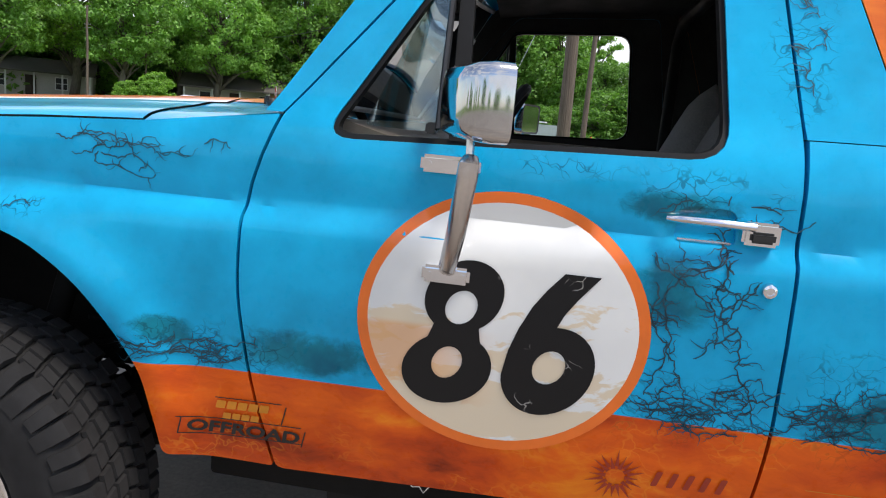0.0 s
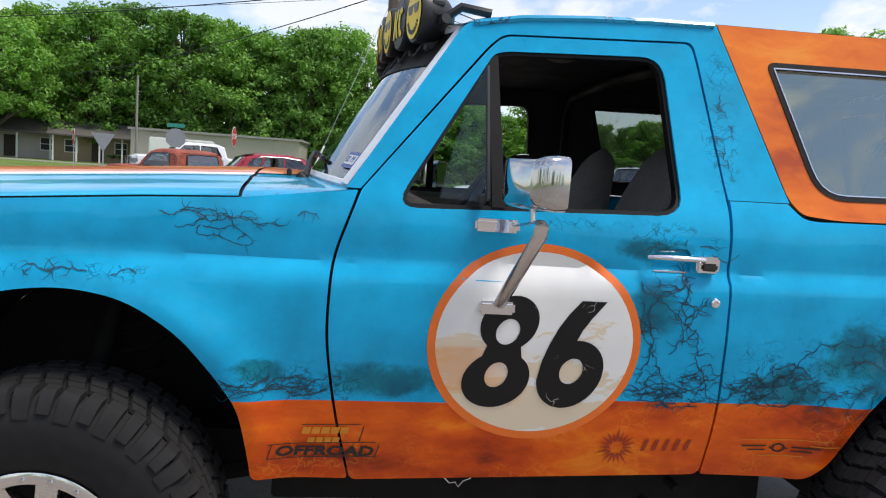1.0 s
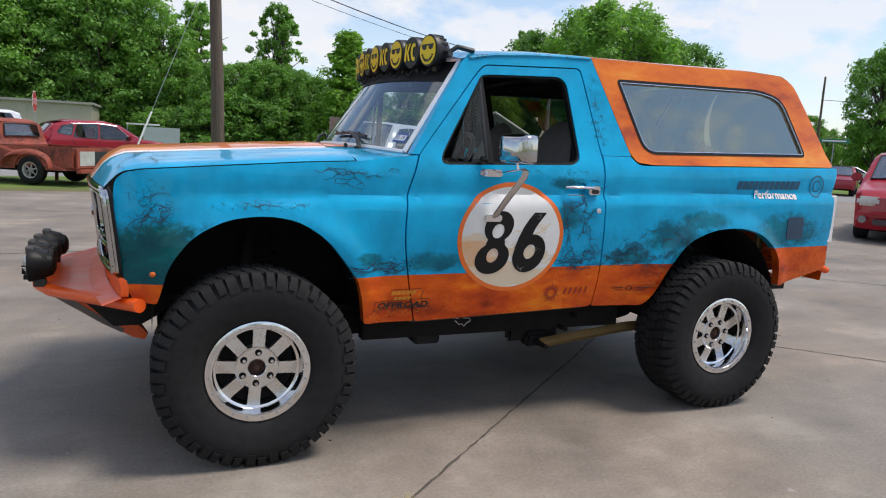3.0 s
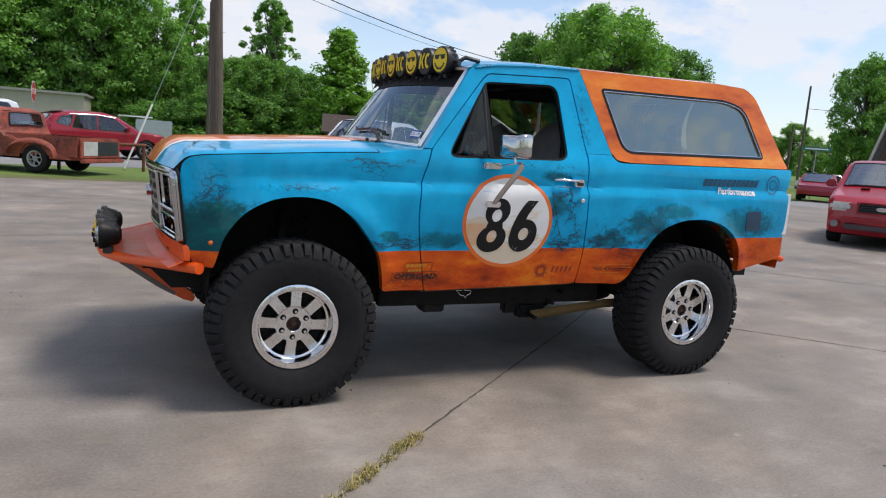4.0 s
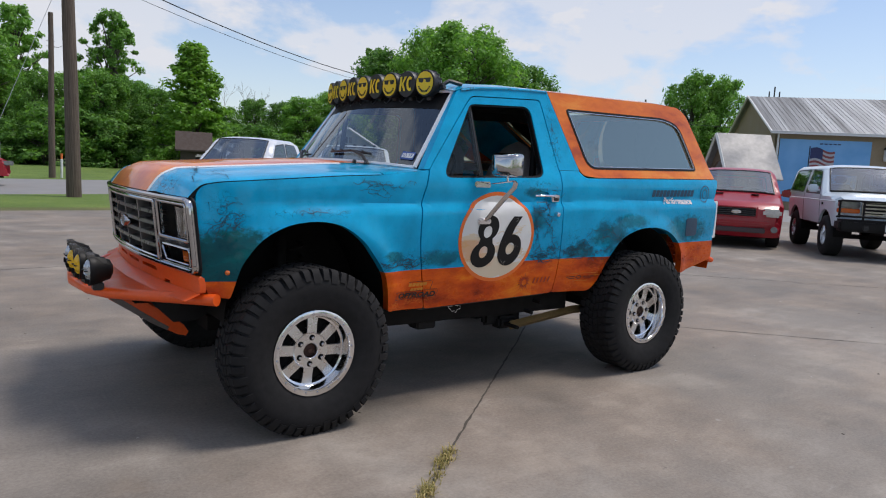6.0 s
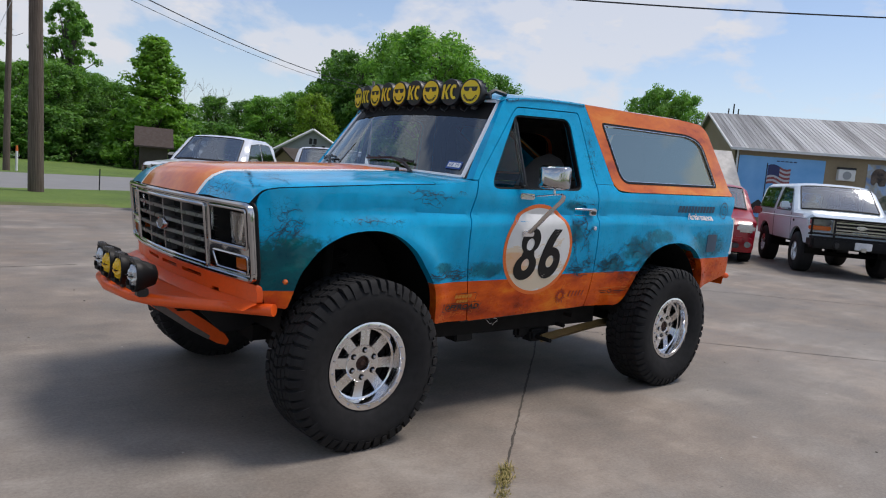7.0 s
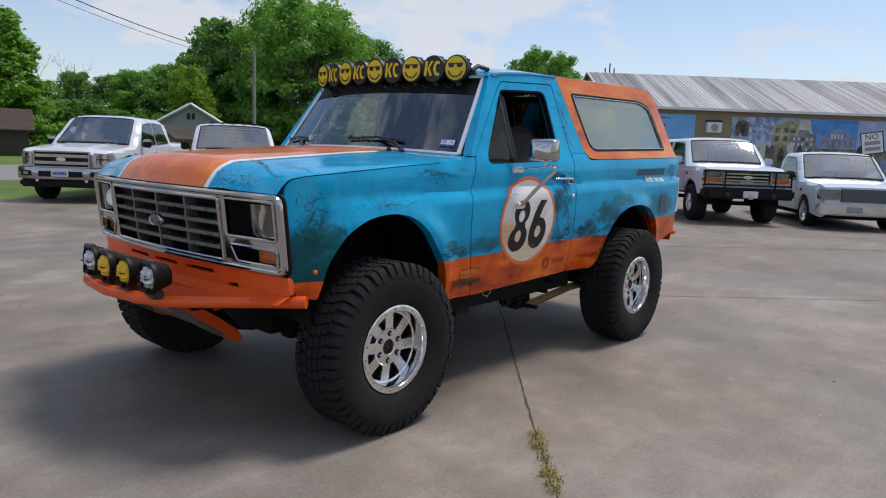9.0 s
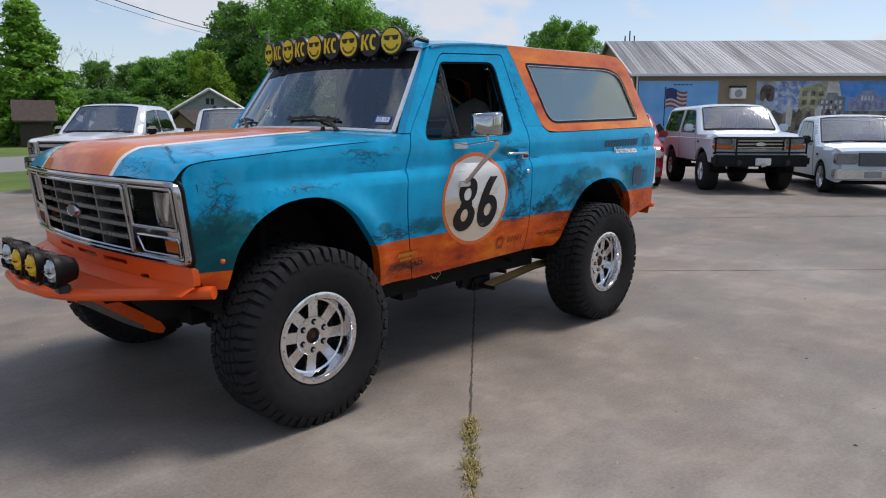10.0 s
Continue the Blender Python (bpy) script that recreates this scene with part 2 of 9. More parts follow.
def leaf(name, a, b):
    g = Graph(name, 0.55)
    r = g.math("ADD", g.math("MULTIPLY", g.island(), 0.65), g.math("MULTIPLY", g.chance(), 0.35))
    col = g.ramp(r, (0.15, tuple(c * 0.55 for c in a)), (0.5, a), (0.9, b))
    g.set("Base Color", col)
    t = g.node("ShaderNodeBsdfTranslucent", Color=g.mix(1.0, col, (0.9, 1.0, 0.45), "MULTIPLY"))
    s = g.node("ShaderNodeMixShader", Fac=0.5)
    g.l.new(g.b.outputs[0], s.inputs[1])
    g.l.new(t.outputs[0], s.inputs[2])
    g.l.new(s.outputs[0], g.n["Material Output"].inputs[0])
    return g.m


def bark(name, a, b, stretch=(9, 9, 0.7)):
    g = Graph(name, 0.9)
    f = g.noise(3.0, 6, 0.65, v=g.stretch(g.coord(), stretch))
    g.set("Base Color", g.ramp(f, (0.3, a), (0.7, b))).bump(f, 0.6, 0.02)
    return g.m


def glass(name, tint, rough=0.02, through=0.8, shine=(1, 1, 1), fresnel=1.2):
    """A pane: thin glass that mirrors the sky by Fresnel gloss."""
    g = Graph(name, rough)
    clear = g.node("ShaderNodeBsdfTransparent", Color=tint)
    gloss = g.node("ShaderNodeBsdfGlossy", Color=shine, Roughness=rough)
    fres = g.node("ShaderNodeFresnel", IOR=1.55)
    s = g.node("ShaderNodeMixShader", Fac=g.math("ADD", g.math("MULTIPLY", fres.outputs[0], fresnel), 1.0 - through, clamp=True))
    g.l.new(clear.outputs[0], s.inputs[1])
    g.l.new(gloss.outputs[0], s.inputs[2])
    g.l.new(s.outputs[0], g.n["Material Output"].inputs[0])
    return g.m


BLUE_SIDE, BLUE_TOP, ORANGE = wrap("printed_wrap_sides"), wrap("printed_wrap_top", False), orange_wrap()
BUMPER_ORANGE = plain("orange_powder_coat", (0.82, 0.100, 0.008), 0.4, 0, 60, 0.10, 0.05, 0.12)
CHROME = plain("chrome", (0.78, 0.78, 0.80), 0.08, 1.0, 30, 0.04)
CHROME_WORN = plain("worn_chrome", (0.62, 0.62, 0.64), 0.22, 1.0, 60, 0.12)
ALLOY = plain("machined_aluminium", (0.72, 0.71, 0.70), 0.28, 1.0, 120, 0.08)
POLISHED = plain("polished_aluminium", (0.76, 0.76, 0.77), 0.13, 1.0, 60, 0.05)
STEEL = plain("brushed_steel", (0.48, 0.46, 0.43), 0.35, 1.0, 80, 0.12)
def dull(m, level):
    m.node_tree.nodes["Principled BSDF"].inputs["Specular IOR Level"].default_value = level
    return m


RUBBER = plain("tyre_rubber", (0.0170, 0.0165, 0.0168), 0.8, 0, 25, 0.35, 0.25)
dull(RUBBER, 0.22)
BLACK = plain("black_plastic", (0.016, 0.016, 0.017), 0.45, 0, 50, 0.25)
SATIN = plain("satin_black", (0.006, 0.006, 0.0066), 0.6, 0, 50, 0.3)
DARK = plain("dark_underside", (0.0095, 0.0088, 0.0082), 0.9, 0, 12, 0.5)
dull(DARK, 0.15)
dull(SATIN, 0.25)
LINING = plain("dark_cloth_lining", (0.034, 0.032, 0.032), 0.9, 0, 90, 0.2)
SEAT = plain("grey_seat_cloth", (0.19, 0.172, 0.168), 0.95, 0, 140, 0.3, 0.3)
TRIM_TAN = plain("beige_dash_plastic", (0.30, 0.25, 0.20), 0.6, 0, 60, 0.2)
DARK_CHROME = plain("aged_chrome", (0.50, 0.50, 0.51), 0.10, 1.0, 40, 0.10)
GREY_PLASTIC = plain("grey_grille_plastic", (0.20, 0.19, 0.185), 0.30, 0.45, 60, 0.15)
CLEAR = glass("window_glass", (0.80, 0.86, 0.83), 0.02, 0.985, (1, 1, 1), 0.3)
WINDSCREEN = glass("windscreen_glass", (0.55, 0.61, 0.61), 0.015, 0.88, (0.80, 0.88, 0.95), 0.95)
TINTED = glass("tinted_glass", (0.46, 0.50, 0.47), 0.012, 0.74, (0.84, 0.94, 0.84))
LENS = glass("lamp_lens", (0.90, 0.91, 0.91), 0.03, 0.90)
AMBER = plain("amber_lens", (0.62, 0.13, 0.015), 0.15, 0, 60, 0.12, 0, 0.5)
RED_LENS = plain("red_lens", (0.40, 0.012, 0.012), 0.15, 0, 60, 0.12, 0, 0.5)
YELLOW = plain("yellow_print", (0.80, 0.58, 0.015), 0.4, 0, 90, 0.06)
YELLOW_LENS = plain("yellow_lens", (0.86, 0.50, 0.012), 0.22, 0.0, 90, 0.1, 0, 0.3)
INK = plain("black_print", (0.012, 0.012, 0.013), 0.35, 0, 60, 0.25)
WHITE_PRINT = plain("white_print", (0.76, 0.75, 0.73), 0.35, 0, 30, 0.06)
BLUE_PRINT = plain("navy_print", (0.03, 0.08, 0.28), 0.4, 0, 60, 0.1)
GOLD_ARM = plain("zinc_plated_steel", (0.34, 0.23, 0.09), 0.45, 0.7, 40, 0.2)



# ---- mesh tools ----
from mathutils import geometry


def link(name, bm, material, parent=None, label="", smooth=False, angle=0.7):
    me = bpy.data.meshes.new(name)
    bmesh.ops.recalc_face_normals(bm, faces=bm.faces) if smooth != "keep" else None
    bm.to_mesh(me)
    bm.free()
    for m in material if isinstance(material, (tuple, list)) else (material,):
        me.materials.append(m)
    if smooth:
        me.shade_smooth()
        me.set_sharp_from_angle(angle=angle)
    ob = new(name, me)
    ob.parent = parent
    return tagged(ob, label)


def part(name, bm, material, parent, label="", smooth=False, angle=0.7):
    """One mesh object under a thing or under a part."""
    return link(name, bm, material, parent, label, smooth, angle)


def thing(name, label, category, m=None, group="", kind=""):
    ob = new(name)
    if m is not None:
        ob.matrix_basis = m
    return tagged(ob, label, category, group, kind)


def box(bm, lo, hi, bevel=0.0, turn=None, at=None):
    size = [b - a for a, b in zip(lo, hi)]
    mid = [(a + b) / 2 for a, b in zip(lo, hi)]
    vs = bmesh.ops.create_cube(bm, size=1.0)["verts"]
    m = Matrix.Translation(mid) @ (turn.to_4x4() if turn else Matrix()) @ Matrix.Diagonal((*size, 1))
    bmesh.ops.transform(bm, matrix=m, verts=vs)
    if bevel:
        es = {e for v in vs for e in v.link_edges}
        bmesh.ops.bevel(bm, geom=list(es), offset=bevel, segments=2, affect="EDGES")
    return vs


def cyl(bm, p0, p1, r0, r1=None, seg=16, caps=True):
    p0, p1 = Vector(p0), Vector(p1)
    r1 = r0 if r1 is None else r1
    q = (p1 - p0).to_track_quat("Z", "Y").to_matrix()
    rings = []
    for p, r in ((p0, r0), (p1, r1)):
        rings.append([bm.verts.new(p + q @ Vector((r * math.cos(a), r * math.sin(a), 0))) for a in (2 * math.pi * k / seg for k in range(seg))])
    for k in range(seg):
        bm.faces.new((rings[0][k], rings[0][(k + 1) % seg], rings[1][(k + 1) % seg], rings[1][k]))
    if caps:
        bm.faces.new(rings[0][::-1])
        bm.faces.new(rings[1])


def tube(bm, pts, r, seg=8, flat=1.0):
    """A bent bar along a line of points; flat squeezes its section."""
    pts = [Vector(p) for p in pts]
    rings, q, last = [], None, None
    for k, p in enumerate(pts):
        d = (pts[min(k + 1, len(pts) - 1)] - pts[max(k - 1, 0)]).normalized()
        q = d.to_track_quat("Z", "Y").to_matrix() if q is None else last.rotation_difference(d).to_matrix() @ q
        last = d
        rr = r[k] if isinstance(r, (list, tuple)) else r
        rings.append([bm.verts.new(p + q @ Vector((rr * math.cos(a), rr * flat * math.sin(a), 0))) for a in (2 * math.pi * j / seg for j in range(seg))])
    for a, b in zip(rings, rings[1:]):
        for j in range(seg):
            bm.faces.new((a[j], a[(j + 1) % seg], b[(j + 1) % seg], b[j]))
    bm.faces.new(rings[0][::-1])
    bm.faces.new(rings[-1])


def lathe(bm, profile, at, axis="y", seg=48, closed=False, caps=True):
    """Turns rows of (radius, along) about an axis through at."""
    at = Vector(at)

    def spot(r, a, t):
        c, s = r * math.cos(t), r * math.sin(t)
        return at + Vector({"y": (c, a, s), "x": (a, c, s), "z": (c, s, a)}[axis])

    rings = [[bm.verts.new(spot(r, a, 2 * math.pi * k / seg)) for k in range(seg)] for r, a in profile]
    pairs = list(zip(rings, rings[1:])) + ([(rings[-1], rings[0])] if closed else [])
    for p, q in pairs:
        for k in range(seg):
            bm.faces.new((p[k], p[(k + 1) % seg], q[(k + 1) % seg], q[k]))
    if not closed and caps:
        for ring, (r, a) in ((rings[0], profile[0]), (rings[-1], profile[-1])):
            if r > 0:
                bm.faces.new(ring)


def rounded(pts, r, n=5):
    """A polygon with rounded corners; r is one radius or one for each corner."""
    out = []
    for k, p in enumerate(pts):
        p, a, b = Vector(p), Vector(pts[k - 1]), Vector(pts[(k + 1) % len(pts)])
        rr = r[k] if isinstance(r, (list, tuple)) else r
        if rr <= 0:
            out.append(tuple(p))
            continue
        rr = min(rr, (a - p).length * 0.45, (b - p).length * 0.45)
        s, e = p + (a - p).normalized() * rr, p + (b - p).normalized() * rr
        for j in range(n + 1):
            t = j / n
            out.append(tuple(s * (1 - t) ** 2 + p * 2 * t * (1 - t) + e * t * t))
    return out


def dense(pts, step):
    out = []
    for k, p in enumerate(pts):
        a, b = Vector(p), Vector(pts[(k + 1) % len(pts)])
        n = max(1, math.ceil((b - a).length / step))
        out += [tuple(a.lerp(b, j / n)) for j in range(n)]
    return out


def inside(px, pz, poly):
    hit = np.zeros(len(px), bool)
    for (x0, z0), (x1, z1) in zip(poly, poly[1:] + poly[:1]):
        if z0 == z1:
            continue
        cross = (pz > min(z0, z1)) & (pz <= max(z0, z1))
        hit ^= cross & (px < x0 + (pz - z0) / (z1 - z0) * (x1 - x0))
    return hit


def clear_of(px, pz, poly, gap):
    far = np.full(len(px), 1e9)
    for (x0, z0), (x1, z1) in zip(poly, poly[1:] + poly[:1]):
        dx, dz = x1 - x0, z1 - z0
        t = np.clip(((px - x0) * dx + (pz - z0) * dz) / max(dx * dx + dz * dz, 1e-12), 0, 1)
        far = np.minimum(far, np.hypot(px - x0 - t * dx, pz - z0 - t * dz))
    return far > gap


def sheet(outline, holes, surf, step=0.03, lip=(0, 0, 0), flip=False, bm=None):
    """A skin over a flat outline with holes: surf lifts each flat point into space, lip turns its edges in."""
    bm = bm or bmesh.new()
    loops = [dense(list(outline), step)] + [dense(list(h), step) for h in holes]
    pts, edges = [], []
    for loop in loops:
        base = len(pts)
        pts += loop
        edges += [(base + k, base + (k + 1) % len(loop)) for k in range(len(loop))]
    xs, zs = zip(*loops[0])
    gx, gz = np.meshgrid(np.arange(min(xs), max(xs), step), np.arange(min(zs), max(zs), step))
    gx, gz = gx.ravel(), gz.ravel()
    keep = inside(gx, gz, loops[0]) & clear_of(gx, gz, loops[0], step * 0.5)
    for h in loops[1:]:
        keep &= ~inside(gx, gz, h) & clear_of(gx, gz, h, step * 0.5)
    pts += list(zip(gx[keep].tolist(), gz[keep].tolist()))
    co, _, faces, *_ = geometry.delaunay_2d_cdt([Vector(p) for p in pts], edges, [], 0, 1e-6)
    mid = np.array([[sum(co[i][c] for i in f) / len(f) for c in (0, 1)] for f in faces])
    good = inside(mid[:, 0], mid[:, 1], loops[0])
    for h in loops[1:]:
        good &= ~inside(mid[:, 0], mid[:, 1], h)
    vs = [bm.verts.new(surf(c[0], c[1])) for c in co]
    made = [bm.faces.new([vs[i] for i in (f[::-1] if flip else f)]) for f, ok in zip(faces, good) if ok]
    if any(lip):
        rim = {e for f in made for e in f.edges if len(e.link_faces) == 1}
        twin = {v: bm.verts.new(v.co + Vector(lip)) for e in rim for v in e.verts}
        for e in rim:
            a, b = e.verts
            bm.faces.new((a, b, twin[b], twin[a]))
    for v in vs:
        if not v.link_faces:
            bm.verts.remove(v)
    return bm


def grid(nu, nv, at, bm=None):
    """A skin of nu by nv cells whose points are at(u, v) for u and v from 0 to 1."""
    bm = bm or bmesh.new()
    rows = [[bm.verts.new(at(i / nu, j / nv)) for i in range(nu + 1)] for j in range(nv + 1)]
    for a, b in zip(rows, rows[1:]):
        for i in range(nu):
            bm.faces.new((a[i], a[i + 1], b[i + 1], b[i]))
    return bm


def solid(outline, place, depth, bm=None):
    """A flat outline with thickness: place(u, v, w) lifts it, w being 0 at the front and depth at the back."""
    bm = bm or bmesh.new()
    a = [bm.verts.new(place(u, v, 0.0)) for u, v in outline]
    b = [bm.verts.new(place(u, v, depth)) for u, v in outline]
    bm.faces.new(a)
    bm.faces.new(b[::-1])
    for k in range(len(a)):
        bm.faces.new((a[k], b[k], b[(k + 1) % len(a)], a[(k + 1) % len(a)]))
    return bm


def mirrored(bm, cy):
    """The bmesh turned over to the other side of the plane y = cy."""
    for v in bm.verts:
        v.co.y = 2 * cy - v.co.y
    bmesh.ops.reverse_faces(bm, faces=bm.faces)
    return bm


def lettering(text, size, m, material, name, parent, depth=0.002, align="CENTER"):
    """Words in the built-in font, as a mesh."""
    cu = bpy.data.curves.new(name, "FONT")
    cu.body, cu.size, cu.extrude, cu.align_x, cu.align_y = text, size, depth, align, "CENTER"
    tmp = bpy.data.objects.new(name, cu)
    me = bpy.data.meshes.new_from_object(tmp)
    bpy.data.objects.remove(tmp)
    bpy.data.curves.remove(cu)
    me.name = name
    me.materials.clear()
    me.materials.append(material)
    me.transform(m)
    ob = new(name, me)
    ob.parent = parent
    return ob


def lerp(v, xs, ys):
    return float(np.interp(v, xs, ys))


# ---- the lifted off-road wagon ----
# x runs from the front axle to the rear, y across from its driver's side, z up.
CY = 1.09
SIDE_S = [-0.70, -0.62, -0.50, -0.38, -0.20, -0.07, -0.036, -0.008, 0.004, 0.022, 0.10, 0.145, 0.175, 0.20, 0.24, 0.66, 0.79, 0.90]
SIDE_Y = [0.190, 0.165, 0.140, 0.125, 0.108, 0.104, 0.108, 0.130, 0.133, 0.1265, 0.124, 0.134, 0.145, 0.158, 0.174, 0.292, 0.330, 0.40]
ARCHES = ((0.05, 0.66, 0.46, 0.44), (2.70, 0.62, 0.50, 0.44))


def crease(x):
    return 1.1935 + 0.0236 * x


SOFT_Y = [0.190, 0.165, 0.140, 0.125, 0.108, 0.112, 0.114, 0.116, 0.117, 0.119, 0.124, 0.134, 0.145, 0.158, 0.174, 0.292, 0.330, 0.40]


def side(x, z):
    y = lerp(z - crease(x), SIDE_S, SIDE_Y)
    if x < 0.0:
        # the crease dies out towards the nose
        f = min(1.0, -x / 0.42)
        y += (lerp(z - crease(x), SIDE_S, SOFT_Y) - y) * f * f * (3 - 2 * f)
    y += 0.035 * max(0.0, (-0.15 - x) / 0.42) ** 2 if x < -0.15 else 0.0
    y += 0.03 * max(0.0, (x - 3.2) / 0.42) ** 2 if x > 3.2 else 0.0
    for cx, cz, rx, rz in ARCHES:
        d = math.hypot((x - cx) / rx, (z - cz) / rz) - 1.0
        y -= 0.030 * math.exp(-((d / 0.16) ** 2)) if z > cz - 0.1 else 0.030 * math.exp(-((d / 0.16) ** 2)) * max(0.0, 1 - (cz - 0.1 - z) / 0.15)
    return y


def skin(x, z, out=0.0):
    return Vector((x, side(x, z) - out, z))


wagon = thing("off_road_wagon", "lifted two-door off-road wagon in blue and orange printed wrap, window down", "truck")
HOOD_X = [-0.605, -0.590, -0.572, -0.553, -0.53, -0.46, -0.20, 0.20, 0.45, 0.66]
HOOD_Z = [1.213, 1.230, 1.252, 1.269, 1.281, 1.294, 1.316, 1.348, 1.362, 1.376]
seam = rounded([(-0.535, 0.822), (-0.545, 0.895), (-0.566, 1.06), (-0.572, 1.20), (-0.565, 1.245), (-0.53, 1.277), (-0.46, 1.291), (-0.2, 1.313), (0.2, 1.345),
                (0.45, 1.360), (0.757, 1.402), (0.694, 1.213), (0.687, 1.01), (0.717, 0.812), (0.772, 0.581), (0.51, 0.584), (0.492, 0.70), (0.468, 0.800), (0.416, 0.875),
                (0.316, 0.998), (0.185, 1.086), (0.035, 1.113), (-0.133, 1.092), (-0.272, 1.014), (-0.362, 0.891), (-0.398, 0.76), (-0.41, 0.725), (-0.50, 0.735)],
               [0.01, 0.01, 0.02, 0.02, 0.02, 0.03, 0.05, 0.05, 0.05, 0.02, 0.01, 0.06, 0.08, 0.08, 0.01, 0.02, 0.05, 0.04, 0.05, 0.06, 0.08, 0.08, 0.08, 0.06, 0.05, 0.04, 0.01, 0.02])
door_edge = rounded([(0.765, 1.402), (0.702, 1.213), (0.695, 1.01), (0.725, 0.812), (0.780, 0.577), (1.826, 0.612), (1.838, 0.831), (1.822, 1.235), (1.814, 1.440),
                     (1.730, 1.845), (1.715, 1.897), (1.149, 1.866), (1.108, 1.828)],
                    [0.01, 0.06, 0.08, 0.08, 0.02, 0.03, 0.06, 0.06, 0.04, 0.04, 0.04, 0.05, 0.03])
door_window = rounded([(0.852, 1.360), (1.120, 1.812), (1.160, 1.822), (1.626, 1.848), (1.684, 1.388)], [0.07, 0.04, 0.03, 0.07, 0.08])
pillars = rounded([(0.722, 1.405), (0.738, 1.428), (1.030, 1.888), (1.08, 1.912), (1.225, 1.934), (1.496, 1.957), (1.798, 1.966), (2.010, 1.4465), (1.820, 1.4430),
                   (1.737, 1.849), (1.722, 1.904), (1.146, 1.872), (1.102, 1.831), (0.762, 1.405)], [0, 0.02, 0.02, 0.04, 0.1, 0.1, 0, 0, 0, 0.04, 0.04, 0.05, 0.03, 0])
quarter = rounded([(1.824, 1.441), (2.004, 1.444), (2.045, 1.404), (2.09, 1.398), (3.640, 1.437), (3.606, 1.286), (3.618, 0.95), (3.650, 0.79), (3.190, 0.69), (3.150, 0.86), (3.096, 0.940),
                   (2.973, 1.022), (2.809, 1.062), (2.593, 1.052), (2.413, 0.980), (2.318, 0.845), (2.225, 0.669), (2.155, 0.605), (1.832, 0.613), (1.846, 0.831), (1.830, 1.235)],
                  [0, 0, 0.02, 0.03, 0.02, 0.02, 0.03, 0.02, 0.02, 0.06, 0.05, 0.08, 0.08, 0.08, 0.08, 0.06, 0.05, 0.03, 0.01, 0.06, 0.06])
top_edge = rounded([(1.801, 1.966), (2.40, 1.977), (2.98, 1.994), (3.225, 1.986), (3.312, 1.935), (3.60, 1.441), (2.16, 1.405), (2.045, 1.415), (2.010, 1.455)],
                   [0, 0.1, 0.1, 0.06, 0.08, 0.03, 0.04, 0.03, 0.03])
top_glass = rounded([(1.955, 1.864), (3.02, 1.888), (3.195, 1.845), (3.350, 1.497), (2.105, 1.462)], [0.03, 0.10, 0.12, 0.04, 0.09])


def both(make):
    """The driver's side as made, and its twin."""
    make(lambda bm: bm)
    make(lambda bm: mirrored(bm, CY))


def grown(poly, by):
    """The outline moved outwards by that much."""
    c = Vector((sum(p[0] for p in poly) / len(poly), sum(p[1] for p in poly) / len(poly)))
    out, n = [], len(poly)
    area = sum(poly[k][0] * poly[(k + 1) % n][1] - poly[(k + 1) % n][0] * poly[k][1] for k in range(n))
    for k, p in enumerate(poly):
        d = Vector(poly[(k + 1) % n]) - Vector(poly[k - 1])
        q = Vector((d.y, -d.x)).normalized() * (1 if area > 0 else -1)
        out.append((p[0] + q.x * by, p[1] + q.y * by))
    return out


def band(inner, outer, surf, step=0.03, lip=(0, 0, 0)):
    return sheet(outer, [inner], surf, step, lip)


